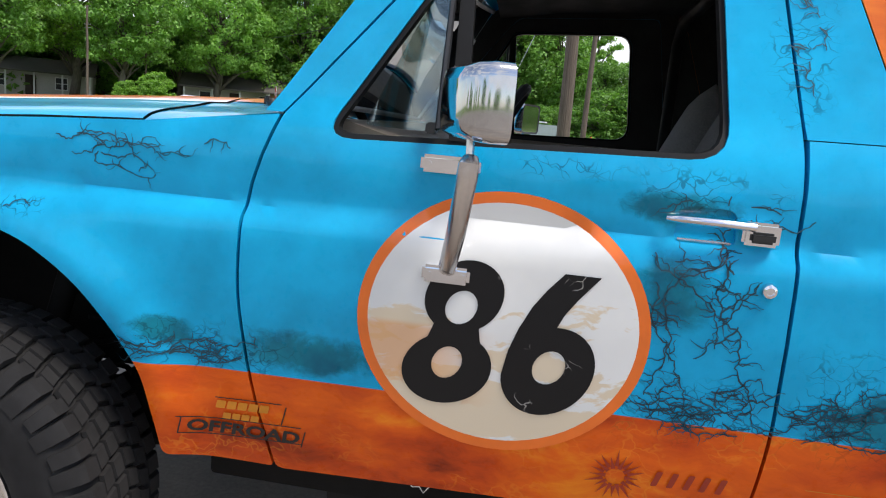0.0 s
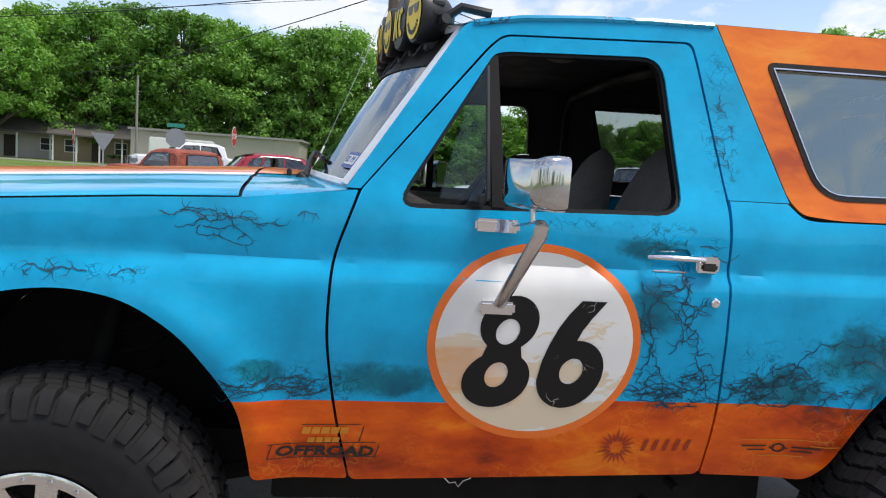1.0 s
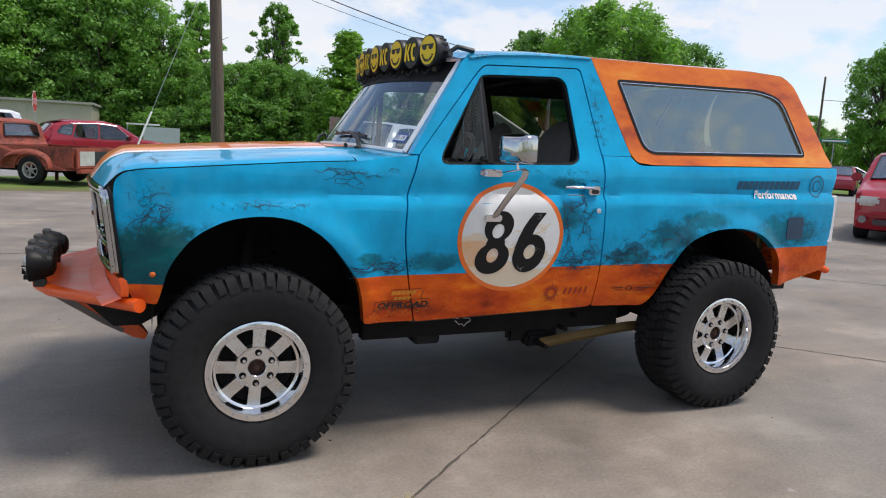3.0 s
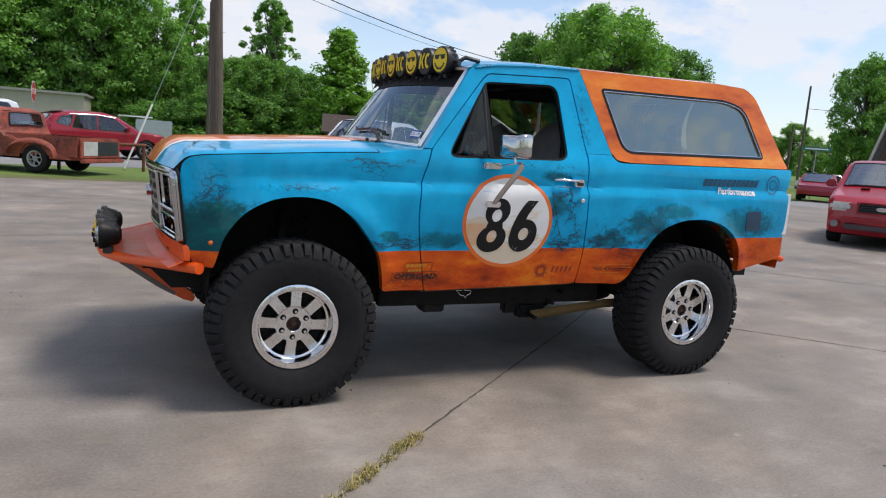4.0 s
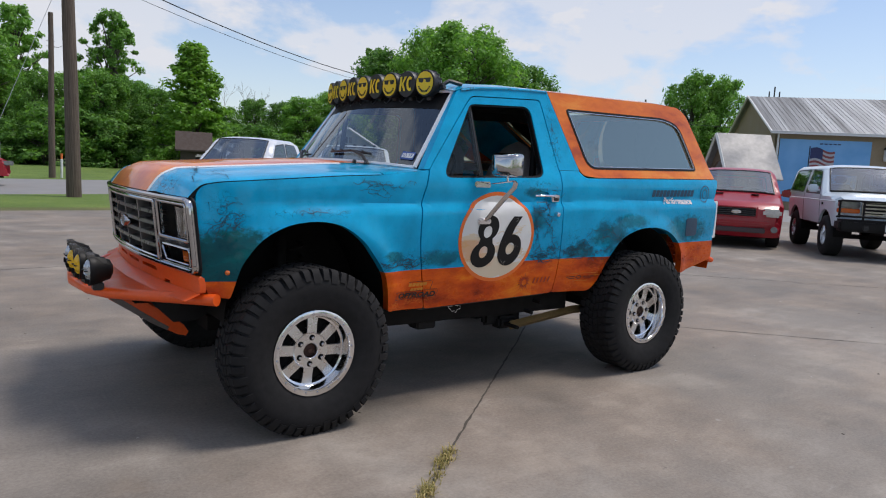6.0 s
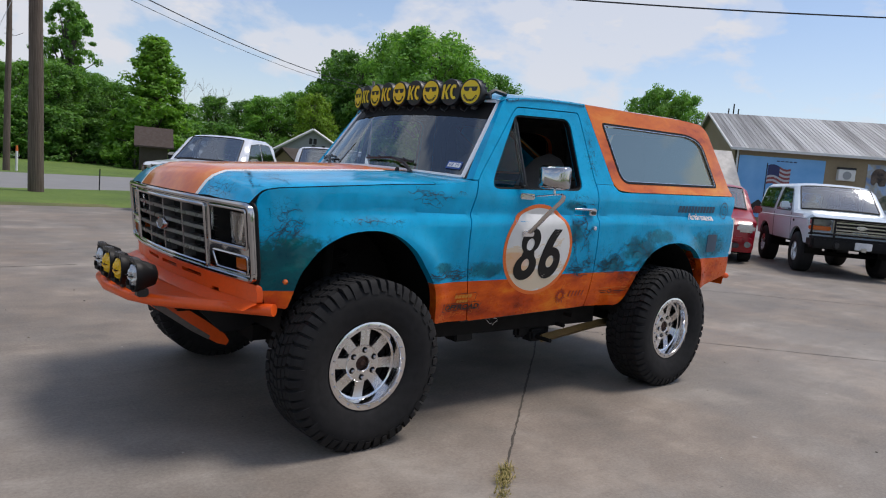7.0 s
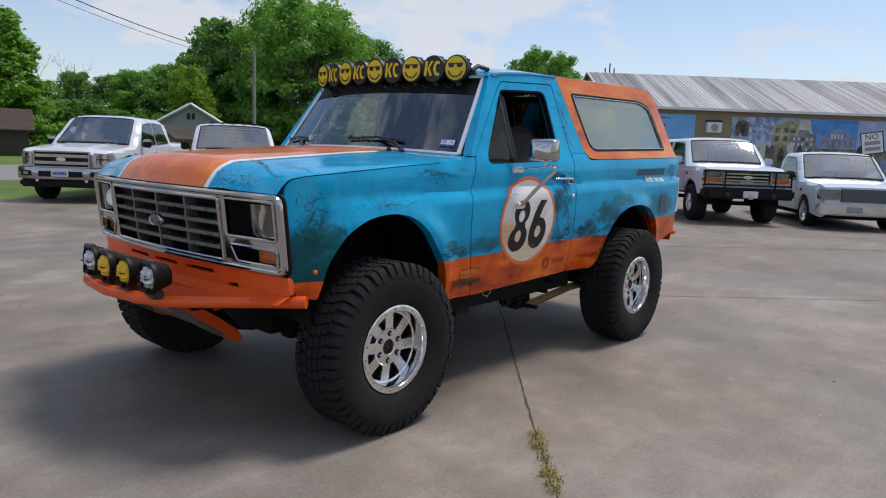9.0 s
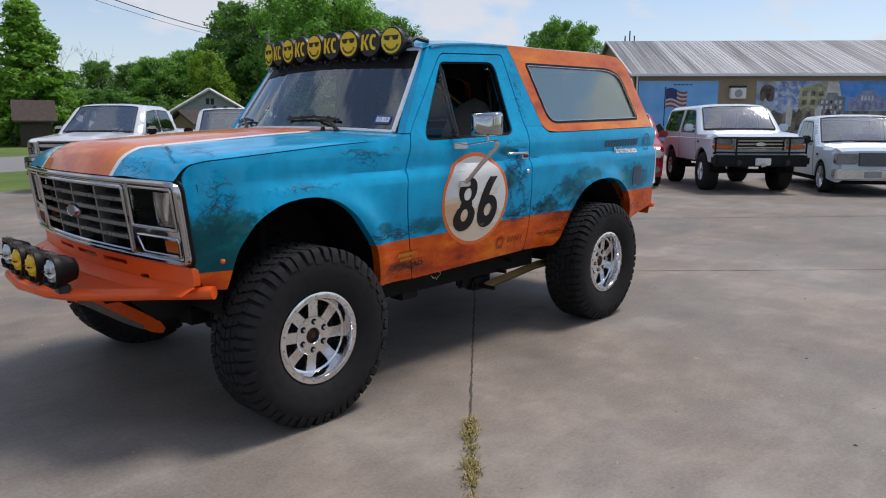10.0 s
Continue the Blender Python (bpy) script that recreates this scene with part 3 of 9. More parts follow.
def body_side(turn):
    part("front_fender", turn(sheet(seam, [], skin, 0.025, (0, 0.055, 0))), BLUE_SIDE, wagon, smooth=True)
    cup = rounded([(1.592, 1.228), (1.712, 1.228), (1.706, 1.296), (1.598, 1.296)], [0.012, 0.012, 0.022, 0.022], 4)
    door = part("door", turn(sheet(door_edge, [door_window, cup], skin, 0.025, (0, 0.05, 0))), BLUE_SIDE, wagon, "blue wrapped door with a racing number roundel", smooth=True)
    part("door_pillar", turn(sheet(pillars, [], skin, 0.025, (0, 0.06, 0))), BLUE_SIDE, wagon, smooth=True)
    part("quarter_panel", turn(sheet(quarter, [], skin, 0.025, (0, 0.05, 0))), BLUE_SIDE, wagon, smooth=True)
    part("hardtop_side", turn(sheet(top_edge, [top_glass], skin, 0.03, (0, 0.05, 0))), ORANGE, wagon, "orange wrapped removable hardtop", smooth=True)
    part("window_seal", turn(band(grown(door_window, -0.011), grown(door_window, 0.002), lambda x, z: skin(x, z, -0.008), 0.03, (0, 0.03, 0))), SATIN, door, smooth=True)
    part("door_lining", turn(sheet(grown(door_edge, 0.022), [grown(door_window, -0.004)], lambda x, z: skin(x, z, -0.054), 0.06)), LINING, door, smooth=True)
    part("pillar_lining", turn(sheet(pillars, [], lambda x, z: skin(x, z, -0.064), 0.06)), LINING, wagon, smooth=True)
    part("hardtop_lining", turn(sheet(top_edge, [grown(top_glass, -0.004)], lambda x, z: skin(x, z, -0.054), 0.06)), LINING, wagon, smooth=True)
    # quarter glass: black seal, bright strip and pane
    glass_pane = part("quarter_glass", turn(sheet(grown(top_glass, -0.006), [], lambda x, z: skin(x, z, -0.010), 0.06)), TINTED, wagon, "tinted side glass", smooth=True)
    part("glass_seal", turn(band(grown(top_glass, -0.014), grown(top_glass, 0.001), lambda x, z: skin(x, z, 0.003), 0.04, (0, 0.02, 0))), SATIN, glass_pane, smooth=True)
    part("glass_trim", turn(band(grown(top_glass, -0.0185), grown(top_glass, -0.0145), lambda x, z: skin(x, z, 0.0045), 0.05, (0, 0.012, 0))), CHROME_WORN, glass_pane, smooth=True)
    # vent window bar and pane
    bm = bmesh.new()
    for a, b in (((1.118, 1.808), (1.142, 1.378)),):
        p, q = skin(*a), skin(*b)
        for w in (0,):
            vs = [p + Vector((-0.014, 0.004, 0)), p + Vector((0.014, 0.004, 0)), q + Vector((0.018, 0.004, 0)), q + Vector((-0.018, 0.004, 0))]
            v0 = [bm.verts.new(v) for v in vs]
            v1 = [bm.verts.new(v + Vector((0, 0.022, 0))) for v in vs]
            bm.faces.new(v0), bm.faces.new(v1[::-1])
            for k in range(4):
                bm.faces.new((v0[k], v1[k], v1[(k + 1) % 4], v0[(k + 1) % 4]))
    part("division_bar", turn(bm), SATIN, door)
    # the vent pane stands ajar, hinged near its front third
    tri = rounded([(0.885, 1.392), (1.112, 1.775), (1.122, 1.392)], [0.02, 0.02, 0.01], 3)

    def ajar(u, v, w):
        p = skin(u, v, -0.010)
        d = u - 1.045
        return Vector((1.045 + d * math.cos(0.62), p.y + w - d * math.sin(0.62), v))

    vent = part("vent_window", turn(solid(tri, ajar, 0.004)), CLEAR, door, "vent glass standing ajar")
    bm = bmesh.new()
    tube(bm, [ajar(1.119, 1.40, 0), ajar(1.110, 1.77, 0)], 0.007, 6)
    box(bm, Vector(ajar(1.10, 1.40, 0)) - Vector((0.012, 0.010, 0.012)), Vector(ajar(1.10, 1.40, 0)) + Vector((0.012, 0.022, 0.012)), 0.004)
    part("vent_frame", turn(bm), BLACK, vent)
    # pull handle, pushbutton and lock
    bm = bmesh.new()
    pts = [skin(1.575, 1.270, 0.012), skin(1.60, 1.272, 0.028), skin(1.68, 1.272, 0.030), skin(1.735, 1.270, 0.022)]
    tube(bm, pts, [0.008, 0.010, 0.011, 0.012], 10, 0.8)
    box(bm, (1.715, side(1.75, 1.26) - 0.026, 1.234), (1.785, side(1.75, 1.26) + 0.01, 1.280), 0.006)
    handle = part("door_handle", turn(bm), CHROME, door, "chrome pull handle", smooth=True)
    bm = bmesh.new()
    box(bm, (1.728, side(1.75, 1.26) - 0.032, 1.240), (1.776, side(1.75, 1.26), 1.262), 0.005)
    part("push_button", turn(bm), BLACK, handle)
    bm = sheet(cup, [], lambda x, z: skin(x, z, -0.020 * min(1.0, max(0.0, (z - 1.226) / 0.034)) ** 0.8), 0.012)
    part("handle_cup", turn(bm), BLUE_SIDE, door, smooth=True)
    # thin chrome line in place of the reflected glint below the handle cup
    bm = bmesh.new()
    tube(bm, [skin(x, 1.229, 0.001) for x in (1.60, 1.63, 1.67, 1.702)], 0.0032, 6)
    part("cup_edge", turn(bm), CHROME_WORN, door, smooth=True)
    bm = bmesh.new()
    p = skin(1.781, 1.150)
    lathe(bm, [(0.016, 0.01), (0.016, -0.004), (0.013, -0.010), (0.008, -0.012), (0.007, -0.008)], p, "y", 20)
    part("door_lock", turn(bm), CHROME, door, smooth=True)
    # west-coast style mirror
    arm = bmesh.new()
    head = (1.185, -0.030, 1.455)
    foot_hi, foot_lo = skin(1.137, 1.330), skin(1.150, 1.107)
    tube(arm, [foot_hi + Vector((0.045, -0.018, 0.004)), Vector((1.190, 0.02, 1.345)), Vector((1.198, -0.06, 1.358)), Vector((1.199, -0.098, 1.360)), Vector((1.199, -0.112, 1.350)),
               Vector((1.197, -0.106, 1.325)), Vector((1.175, 0.0, 1.215)), foot_lo + Vector((0.004, -0.030, 0.018)), foot_lo + Vector((0.002, -0.014, 0.006))],
         [0.008, 0.008, 0.010, 0.014, 0.018, 0.019, 0.019, 0.018, 0.016], 10, 0.45)
    tube(arm, [Vector((1.192, -0.045, 1.355)), Vector((1.188, -0.040, 1.42))], 0.008, 8)
    mirror = part("mirror", turn(arm), CHROME_WORN, door, "chrome-backed door mirror on a bent arm", smooth=True)
    for p, w in ((foot_hi, 0.062), (foot_lo, 0.050)):
        bm = bmesh.new()
        box(bm, p + Vector((-w, -0.018, -0.018)), p + Vector((w, 0.006, 0.018)), 0.007)
        for s in (-0.7, 0.7):
            cyl(bm, p + Vector((s * w, -0.020, 0)), p + Vector((s * w, 0, 0)), 0.006, seg=8)
        part("mirror_bracket", turn(bm), CHROME, mirror, smooth=True)
    bm = bmesh.new()
    face = rounded([(-0.093, -0.070), (0.093, -0.070), (0.093, 0.070), (-0.093, 0.070)], 0.026, 4)
    tilt = Matrix.Rotation(radians(24), 3, "Z")
    rings = []
    for w, s in ((0.0, 1.0), (0.03, 1.0), (0.06, 0.93), (0.08, 0.80), (0.088, 0.55)):
        rings.append([bm.verts.new(Vector(head) + tilt @ Vector((0.045 - w, u * s, v * s + 0.0))) for u, v in face])
    for a, b in zip(rings, rings[1:]):
        for k in range(len(a)):
            bm.faces.new((a[k], a[(k + 1) % len(a)], b[(k + 1) % len(a)], b[k]))
    bm.faces.new(rings[-1])
    part("mirror_shell", turn(bm), DARK_CHROME, mirror, smooth=True)
    bm = bmesh.new()
    ring = [Vector(head) + tilt @ Vector((0.046, u, v)) for u, v in face]
    inner = [Vector(head) + tilt @ Vector((0.043, u * 0.90, v * 0.88)) for u, v in face]
    a, b = [bm.verts.new(p) for p in ring], [bm.verts.new(p) for p in inner]
    for k in range(len(a)):
        bm.faces.new((a[k], a[(k + 1) % len(a)], b[(k + 1) % len(a)], b[k]))
    part("mirror_rim", turn(bm), BLACK, mirror)
    bm = bmesh.new()
    bm.faces.new([bm.verts.new(p) for p in inner])
    part("mirror_glass", turn(bm), CHROME, mirror)
    # wheel-arch liner
    for cx, cz, rx, rz, r in ((0.05, 0.60, 0.47, 0.50, 0), (2.69, 0.55, 0.49, 0.50, 0)):
        bm = grid(24, 4, lambda u, v, cx=cx, cz=cz, rx=rx, rz=rz: Vector((cx - rx * math.cos(math.pi * u) * 1.02, side(cx, cz + 0.4) + 0.04 + 0.45 * v, cz + rz * math.sin(math.pi * u) * 1.03)))
        bm2 = sheet([(cx - rx * 1.02 * math.cos(math.pi * k / 24), cz + rz * 1.03 * math.sin(math.pi * k / 24)) for k in range(25)], [], lambda x, z: Vector((x, side(2.69, 1.0) + 0.50, z)), 0.2)
        part("arch_liner", turn(bm), DARK, wagon, smooth=True)
        part("arch_wall", turn(bm2), DARK, wagon)
    # side marker, fuel recess, tail lamp, rear corner tube
    bm = bmesh.new()
    lathe(bm, [(0.012, 0.004), (0.012, -0.006), (0.007, -0.010)], skin(-0.425, 0.855), "y", 14)
    part("side_marker", turn(bm), AMBER, wagon, "small amber side marker", smooth=True)
    # the dark blue colour stands for shade inside the filler recess
    bm = sheet(rounded([(3.185, 1.125), (3.325, 1.128), (3.34, 0.99), (3.20, 0.985)], 0.02, 3), [], lambda x, z: skin(x, z, 0.003), 0.05, (0, 0.01, 0))
    part("fuel_flap", turn(bm), plain("fuel_recess_shade", (0.003, 0.045, 0.10), 0.35, 0, 40, 0.3, 0, 0.4), wagon, "square fuel filler with its recess shade put in as dark blue")
    bm = bmesh.new()
    box(bm, (3.585, 0.155, 0.955), (3.655, 0.29, 1.27), 0.012)
    lamp = part("tail_lamp", turn(bm), RED_LENS, wagon, "tall tail lamp with a pale side lens", smooth=True)
    bm = bmesh.new()
    box(bm, (3.590, 0.146, 0.960), (3.652, 0.16, 1.265), 0.006)
    part("side_lens", turn(bm), WHITE_PRINT, lamp)
    bm = bmesh.new()
    tube(bm, [(3.60, 0.20, 0.80), (3.66, 0.17, 0.775), (3.68, 0.24, 0.77)], 0.022, 10)
    part("bumper_end", turn(bm), BUMPER_ORANGE, wagon, smooth=True)


both(body_side)


# roof: blue over the cab, orange over the load bay
def roof_at(x, u):
    e = lerp(x, [1.03, 1.08, 1.225, 1.496, 1.80, 2.40, 2.98, 3.225, 3.30], [1.890, 1.914, 1.936, 1.959, 1.968, 1.979, 1.996, 1.988, 1.95])
    y0 = side(x, e) + 0.004
    w = CY - y0
    return Vector((x, CY + w * u, e + 0.055 * (1 - abs(u) ** 3.0)))


part("cab_roof", grid(28, 26, lambda u, v: roof_at(1.015 + 0.785 * v - 0.05 * (1 - (2 * u - 1) ** 2) * (1 - v), 2 * u - 1)), BLUE_TOP, wagon, "blue wrapped cab roof", smooth=True)
part("hardtop_roof", grid(28, 30, lambda u, v: roof_at(1.806 + 1.46 * v, 2 * u - 1)), ORANGE, wagon, smooth=True)
for s in (-1, 1):
    bm = bmesh.new()
    tube(bm, [roof_at(x, s) + Vector((0, 0.006 * s, -0.008)) for x in (1.06, 1.2, 1.4, 1.6, 1.79)], 0.010, 6)
    part("drip_rail", bm, BLUE_TOP, wagon, smooth=True)
part("roof_lining", grid(8, 8, lambda u, v: roof_at(1.06 + 2.15 * v, (2 * u - 1) * 0.95) - Vector((0, 0, 0.05))), LINING, wagon)
bm = bmesh.new()
lathe(bm, [(0.055, 0), (0.055, -0.008), (0.035, -0.016)], (1.52, CY - 0.1, 1.945), "z", 24)
part("dome_lamp", bm, TRIM_TAN, wagon)


# tailgate wall and rear glass
def rear_at(u, z):
    x = lerp(z, [0.70, 0.95, 1.29, 1.44, 1.93, 1.99], [3.65, 3.63, 3.615, 3.60, 3.315, 3.26])
    y0 = side(3.4, z) + 0.035
    return Vector((x, CY + (CY - y0) * u, z))


part("tailgate", grid(10, 10, lambda u, v: rear_at(2 * u - 1, 0.70 + 0.72 * v)), BLUE_SIDE, wagon, smooth=True)
part("hardtop_rear", sheet(rounded([(-1, 1.42), (1, 1.42), (1, 1.97), (-1, 1.97)], 0.0, 1), [rounded([(-0.91, 1.49), (0.91, 1.49), (0.90, 1.90), (-0.90, 1.90)], 0.05, 4)],
                           lambda u, z: rear_at(u, z), 0.08), ORANGE, wagon, smooth=True)
part("rear_lining", sheet(rounded([(-1, 1.42), (1, 1.42), (1, 1.97), (-1, 1.97)], 0.0, 1), [rounded([(-0.92, 1.48), (0.92, 1.48), (0.91, 1.91), (-0.91, 1.91)], 0.05, 4)], lambda u, z: rear_at(u * 0.97, z) - Vector((0.03, 0, 0)), 0.1), LINING, wagon)
part("rear_glass", sheet(rounded([(-0.93, 1.48), (0.93, 1.48), (0.92, 1.91), (-0.92, 1.91)], 0.05, 4), [], lambda u, z: rear_at(u, z) - Vector((0.012, 0, 0)), 0.2), TINTED, wagon)


# hood with orange racing stripe edged in white
def hood_at(x, y):
    u = max(-1.0, min(1.0, (y - CY) / 0.918))
    fwd = lerp(x, [-0.60, -0.2, 0.3], [1, 0.5, 0.0])
    z0 = lerp(x, HOOD_X, HOOD_Z) + 0.002
    half = CY - side(max(x, -0.57), z0) - 0.007
    grow = lerp(x, [-0.605, -0.56, -0.48], [0.1, 0.5, 1.0])
    edge = (1 - abs(u)) * half
    z = z0 + grow * (0.044 * (1 - abs(u) ** 2.2) + 0.014 * (1 - math.exp(-edge / 0.030))) + 0.006 * math.exp(-(((abs(u) - 0.62) / 0.07) ** 2)) + 0.015 * grow * max(0.0, 1 - (u / 0.53) ** 6)
    return Vector((x - 0.100 * (1 - u * u) * fwd, CY + u * half, z))


def hood_rear(y):
    """Where the hood ends before the cowl."""
    return 0.444 - 0.035 * (1 - ((y - CY) / 0.918) ** 2)


def hood_strip(y0, y1, nx=30):
    outer = y0 < 0.18 or y1 > 2.0

    def across(u):
        """Closer rows towards the outer edge, where the panel rolls down."""
        if not outer:
            return u
        return u ** 2.2 if y0 < 0.18 else 1 - (1 - u) ** 2.2

    def at(u, v):
        y = y0 + (y1 - y0) * across(u)
        return hood_at(-0.605 + (hood_rear(y) + 0.605) * v ** 1.15, y)

    return grid(max(5, int(abs(y1 - y0) / 0.025)), nx, at)


EDGES = [0.172, 0.615, 0.645, 1.535, 1.565, 2.008]
hood = part("hood", hood_strip(EDGES[0], EDGES[1]), BLUE_TOP, wagon, "blue hood with a wide orange stripe edged in white", smooth=True)
part("hood_panel", hood_strip(EDGES[4], EDGES[5]), BLUE_TOP, hood, smooth=True)
part("hood_stripe", hood_strip(EDGES[2], EDGES[3]), ORANGE, hood, "faded orange stripe", smooth=True)
for a, b in ((1, 2), (3, 4)):
    part("pinstripe", hood_strip(EDGES[a], EDGES[b]), WHITE_PRINT, hood, smooth=True)
bm = grid(40, 2, lambda u, v: hood_at(-0.605, 0.172 + 1.836 * u) + Vector((0.012 * v, 0, -0.022 * v)))
part("hood_lip", bm, SATIN, hood)


# cowl between hood and windscreen
def screen_at(u, v, out=0.0):
    """Windscreen: u from -1 at the driver's side to 1, v from 0 at the cowl to 1 at the roof."""
    bow = 1 - u * u
    return Vector((0.722 + 0.313 * v - (0.155 - 0.015 * v) * bow - out * 0.83, CY + u * (0.84 - 0.085 * v), 1.408 + 0.478 * v + 0.022 * bow + out * 0.55))


def cowl_at(u, v):
    """From the hood's rear edge up to the windscreen, and out to the fenders at both ends."""
    k = 2 * u - 1
    y = CY + k * 0.918
    a = hood_at(hood_rear(y) + 0.009, y) - Vector((0, 0, 0.004))
    b = screen_at(max(-1.0, min(1.0, k / 0.9)), 0) - Vector((0, 0, 0.004))
    if abs(k) > 0.9:
        f = skin(0.752, 1.402, 0.002)
        if k > 0:
            f.y = 2 * CY - f.y
        b = b.lerp(f, (abs(k) - 0.9) / 0.1)
        a.y += (a.y - CY) / abs(a.y - CY) * 0.009 * (abs(k) - 0.9) / 0.1
    return a.lerp(b, v)


part("cowl", grid(60, 6, cowl_at), BLUE_TOP, wagon, smooth=True)
part("cowl_stripe", grid(20, 6, lambda u, v: cowl_at(0.258 + 0.484 * u, v) + Vector((0, 0, 0.003))), ORANGE, wagon, smooth=True)
bm = grid(60, 2, lambda u, v: hood_at(hood_rear(0.172 + 1.836 * u) - 0.004 + 0.016 * v, 0.172 + 1.836 * u) - Vector((0, 0, 0.012)))
part("cowl_gap", bm, SATIN, wagon, smooth=True)
for s in (0, 1):
    bm = grid(2, 40, lambda u, v: hood_at(-0.600 + 1.044 * v, 0.172) + Vector((0, 0.001 + 0.003 * u, -0.001 - 0.03 * u)))
    part("hood_gap", bm if s == 0 else mirrored(bm, CY), SATIN, wagon, smooth=True)
part("windscreen", grid(20, 12, lambda u, v: screen_at((2 * u - 1) * 0.985, 0.01 + 0.98 * v)), WINDSCREEN, wagon, "raked windscreen with dark tint strip", smooth=True)
bm = bmesh.new()
loop = [screen_at(-1 + 2 * k / 20, 0.0, 0.004) for k in range(21)] + [screen_at(1, k / 8, 0.004) for k in range(1, 9)] + [screen_at(1 - 2 * k / 20, 1.0, 0.004) for k in range(1, 21)] + [screen_at(-1, 1 - k / 8, 0.004) for k in range(1, 9)]
tube(bm, loop, 0.014, 6)
part("windscreen_trim", bm, plain("bright_trim", (0.78, 0.79, 0.80), 0.38, 0.35, 40, 0.05), wagon, "bright metal surround", smooth=True)
part("tint_strip", grid(20, 3, lambda u, v: screen_at((2 * u - 1) * 0.97, 0.76 + 0.23 * v, 0.003)), SATIN, wagon, "black sun strip", smooth=True)
for a in (-0.62, 0.50):
    bm = bmesh.new()
    end = min(a + 0.60, 0.96)
    tube(bm, [screen_at(a, -0.05, 0.03), screen_at(a + 0.10, 0.05, 0.040), screen_at(a + 0.27, 0.115, 0.034)], [0.012, 0.010, 0.007], 6)
    tube(bm, [screen_at(a + 0.06, 0.105, 0.016), screen_at((a + end) / 2, 0.125, 0.022), screen_at(end, 0.105, 0.016)], 0.008, 6)
    for k in range(4):
        p = a + 0.12 + (end - a - 0.18) * k / 3
        tube(bm, [screen_at(p, 0.112, 0.016), screen_at(p + 0.03, 0.122, 0.034)], 0.005, 5)
    cyl(bm, screen_at(a, -0.09, 0.0), screen_at(a, -0.05, 0.055), 0.020, 0.015, 10)
    part("wiper", bm, BLACK, wagon, smooth=True)
bm = bmesh.new()
box(bm, (0.520, 0.62, 1.41), (0.535, 0.65, 1.44), 0.004)
part("washer_jet", bm, BLACK, wagon)
# registration sticker inside the glass
m = Matrix.Translation(screen_at(-0.90, 0.135, 0.006))
ax = (screen_at(-0.96, 0.135) - screen_at(-0.84, 0.135)).normalized()
ay = (screen_at(-0.90, 0.25) - screen_at(-0.90, 0.06)).normalized()
m = m @ Matrix((ax, ay, ax.cross(ay))).transposed().to_4x4()
bm = solid(rounded([(-0.050, -0.028), (0.050, -0.028), (0.050, 0.028), (-0.050, 0.028)], 0.004, 2), lambda u, v, w: m @ Vector((u, v, -w)), 0.001)
sticker = part("registration_sticker", bm, BLUE_PRINT, wagon, "blue and white registration sticker")
bm = solid([(-0.042, -0.016), (0.042, -0.016), (0.042, 0.016), (-0.042, 0.016)], lambda u, v, w: m @ Vector((u, v, 0.0015 - w)), 0.001)
part("sticker_field", bm, WHITE_PRINT, sticker)
lettering("03 19", 0.031, m @ Matrix.Translation((0, 0, 0.003)), BLUE_PRINT, "sticker_date", sticker, 0.0004)


# nose: grille, lamp bezels, valance
def nose(y, z, back=0.0):
    u = (y - CY) / 0.945
    return Vector((lerp(z, [0.80, 0.86, 1.21], [-0.545, -0.562, -0.600]) - 0.100 * (1 - u * u) + back, y, z - 0.0 + 0.006 * (1 - u * u)))


def front(outline, back, depth, name, material, parent, label="", holes=(), step=0.05, smooth=False):
    bm = sheet(outline, holes, lambda y, z: nose(y, z, back), step, (depth, 0, 0))
    return part(name, bm, material, parent, label, smooth)


def quad(y0, y1, z0, z1, r=0.012):
    return rounded([(y0, z0), (y1, z0), (y1, z1), (y0, z1)], r, 3)


grille_holes = [quad(0.184, 0.496, 1.002, 1.176), rounded([(0.184, 0.884), (0.440, 0.884), (0.478, 0.958), (0.184, 0.958)], 0.012, 3), quad(0.540, 1.640, 0.876, 1.168, 0.006), quad(1.684, 1.996, 1.002, 1.176),
                rounded([(1.740, 0.884), (1.996, 0.884), (1.996, 0.958), (1.702, 0.958)], 0.012, 3)]
surround = front(quad(0.137, 2.043, 0.847, 1.210, 0.04), -0.006, 0.020, "grille_surround", DARK_CHROME, wagon, "chrome lamp and grille surround", grille_holes, 0.04, True)


def bead(loop, back, r, name, material):
    """A rounded moulding that runs round an outline of the nose."""
    pts = [nose(y, z, back) for y, z in dense(loop, 0.05)]
    bm = bmesh.new()
    tube(bm, pts + pts[:1], r, 8)
    part(name, bm, material, surround, smooth=True)


bead(quad(0.147, 2.033, 0.856, 1.200, 0.035), -0.008, 0.0135, "outer_moulding", DARK_CHROME)
bead(quad(0.134, 2.046, 0.846, 1.213, 0.04), 0.014, 0.0075, "surround_gasket", SATIN)
for k, hole in enumerate(grille_holes):
    bead(grown(hole, 0.002), -0.007, 0.0085 if k != 2 else 0.011, "opening_moulding", DARK_CHROME)
front(quad(0.14, 2.04, 0.85, 1.20), 0.085, 0.0, "grille_back", SATIN, surround)
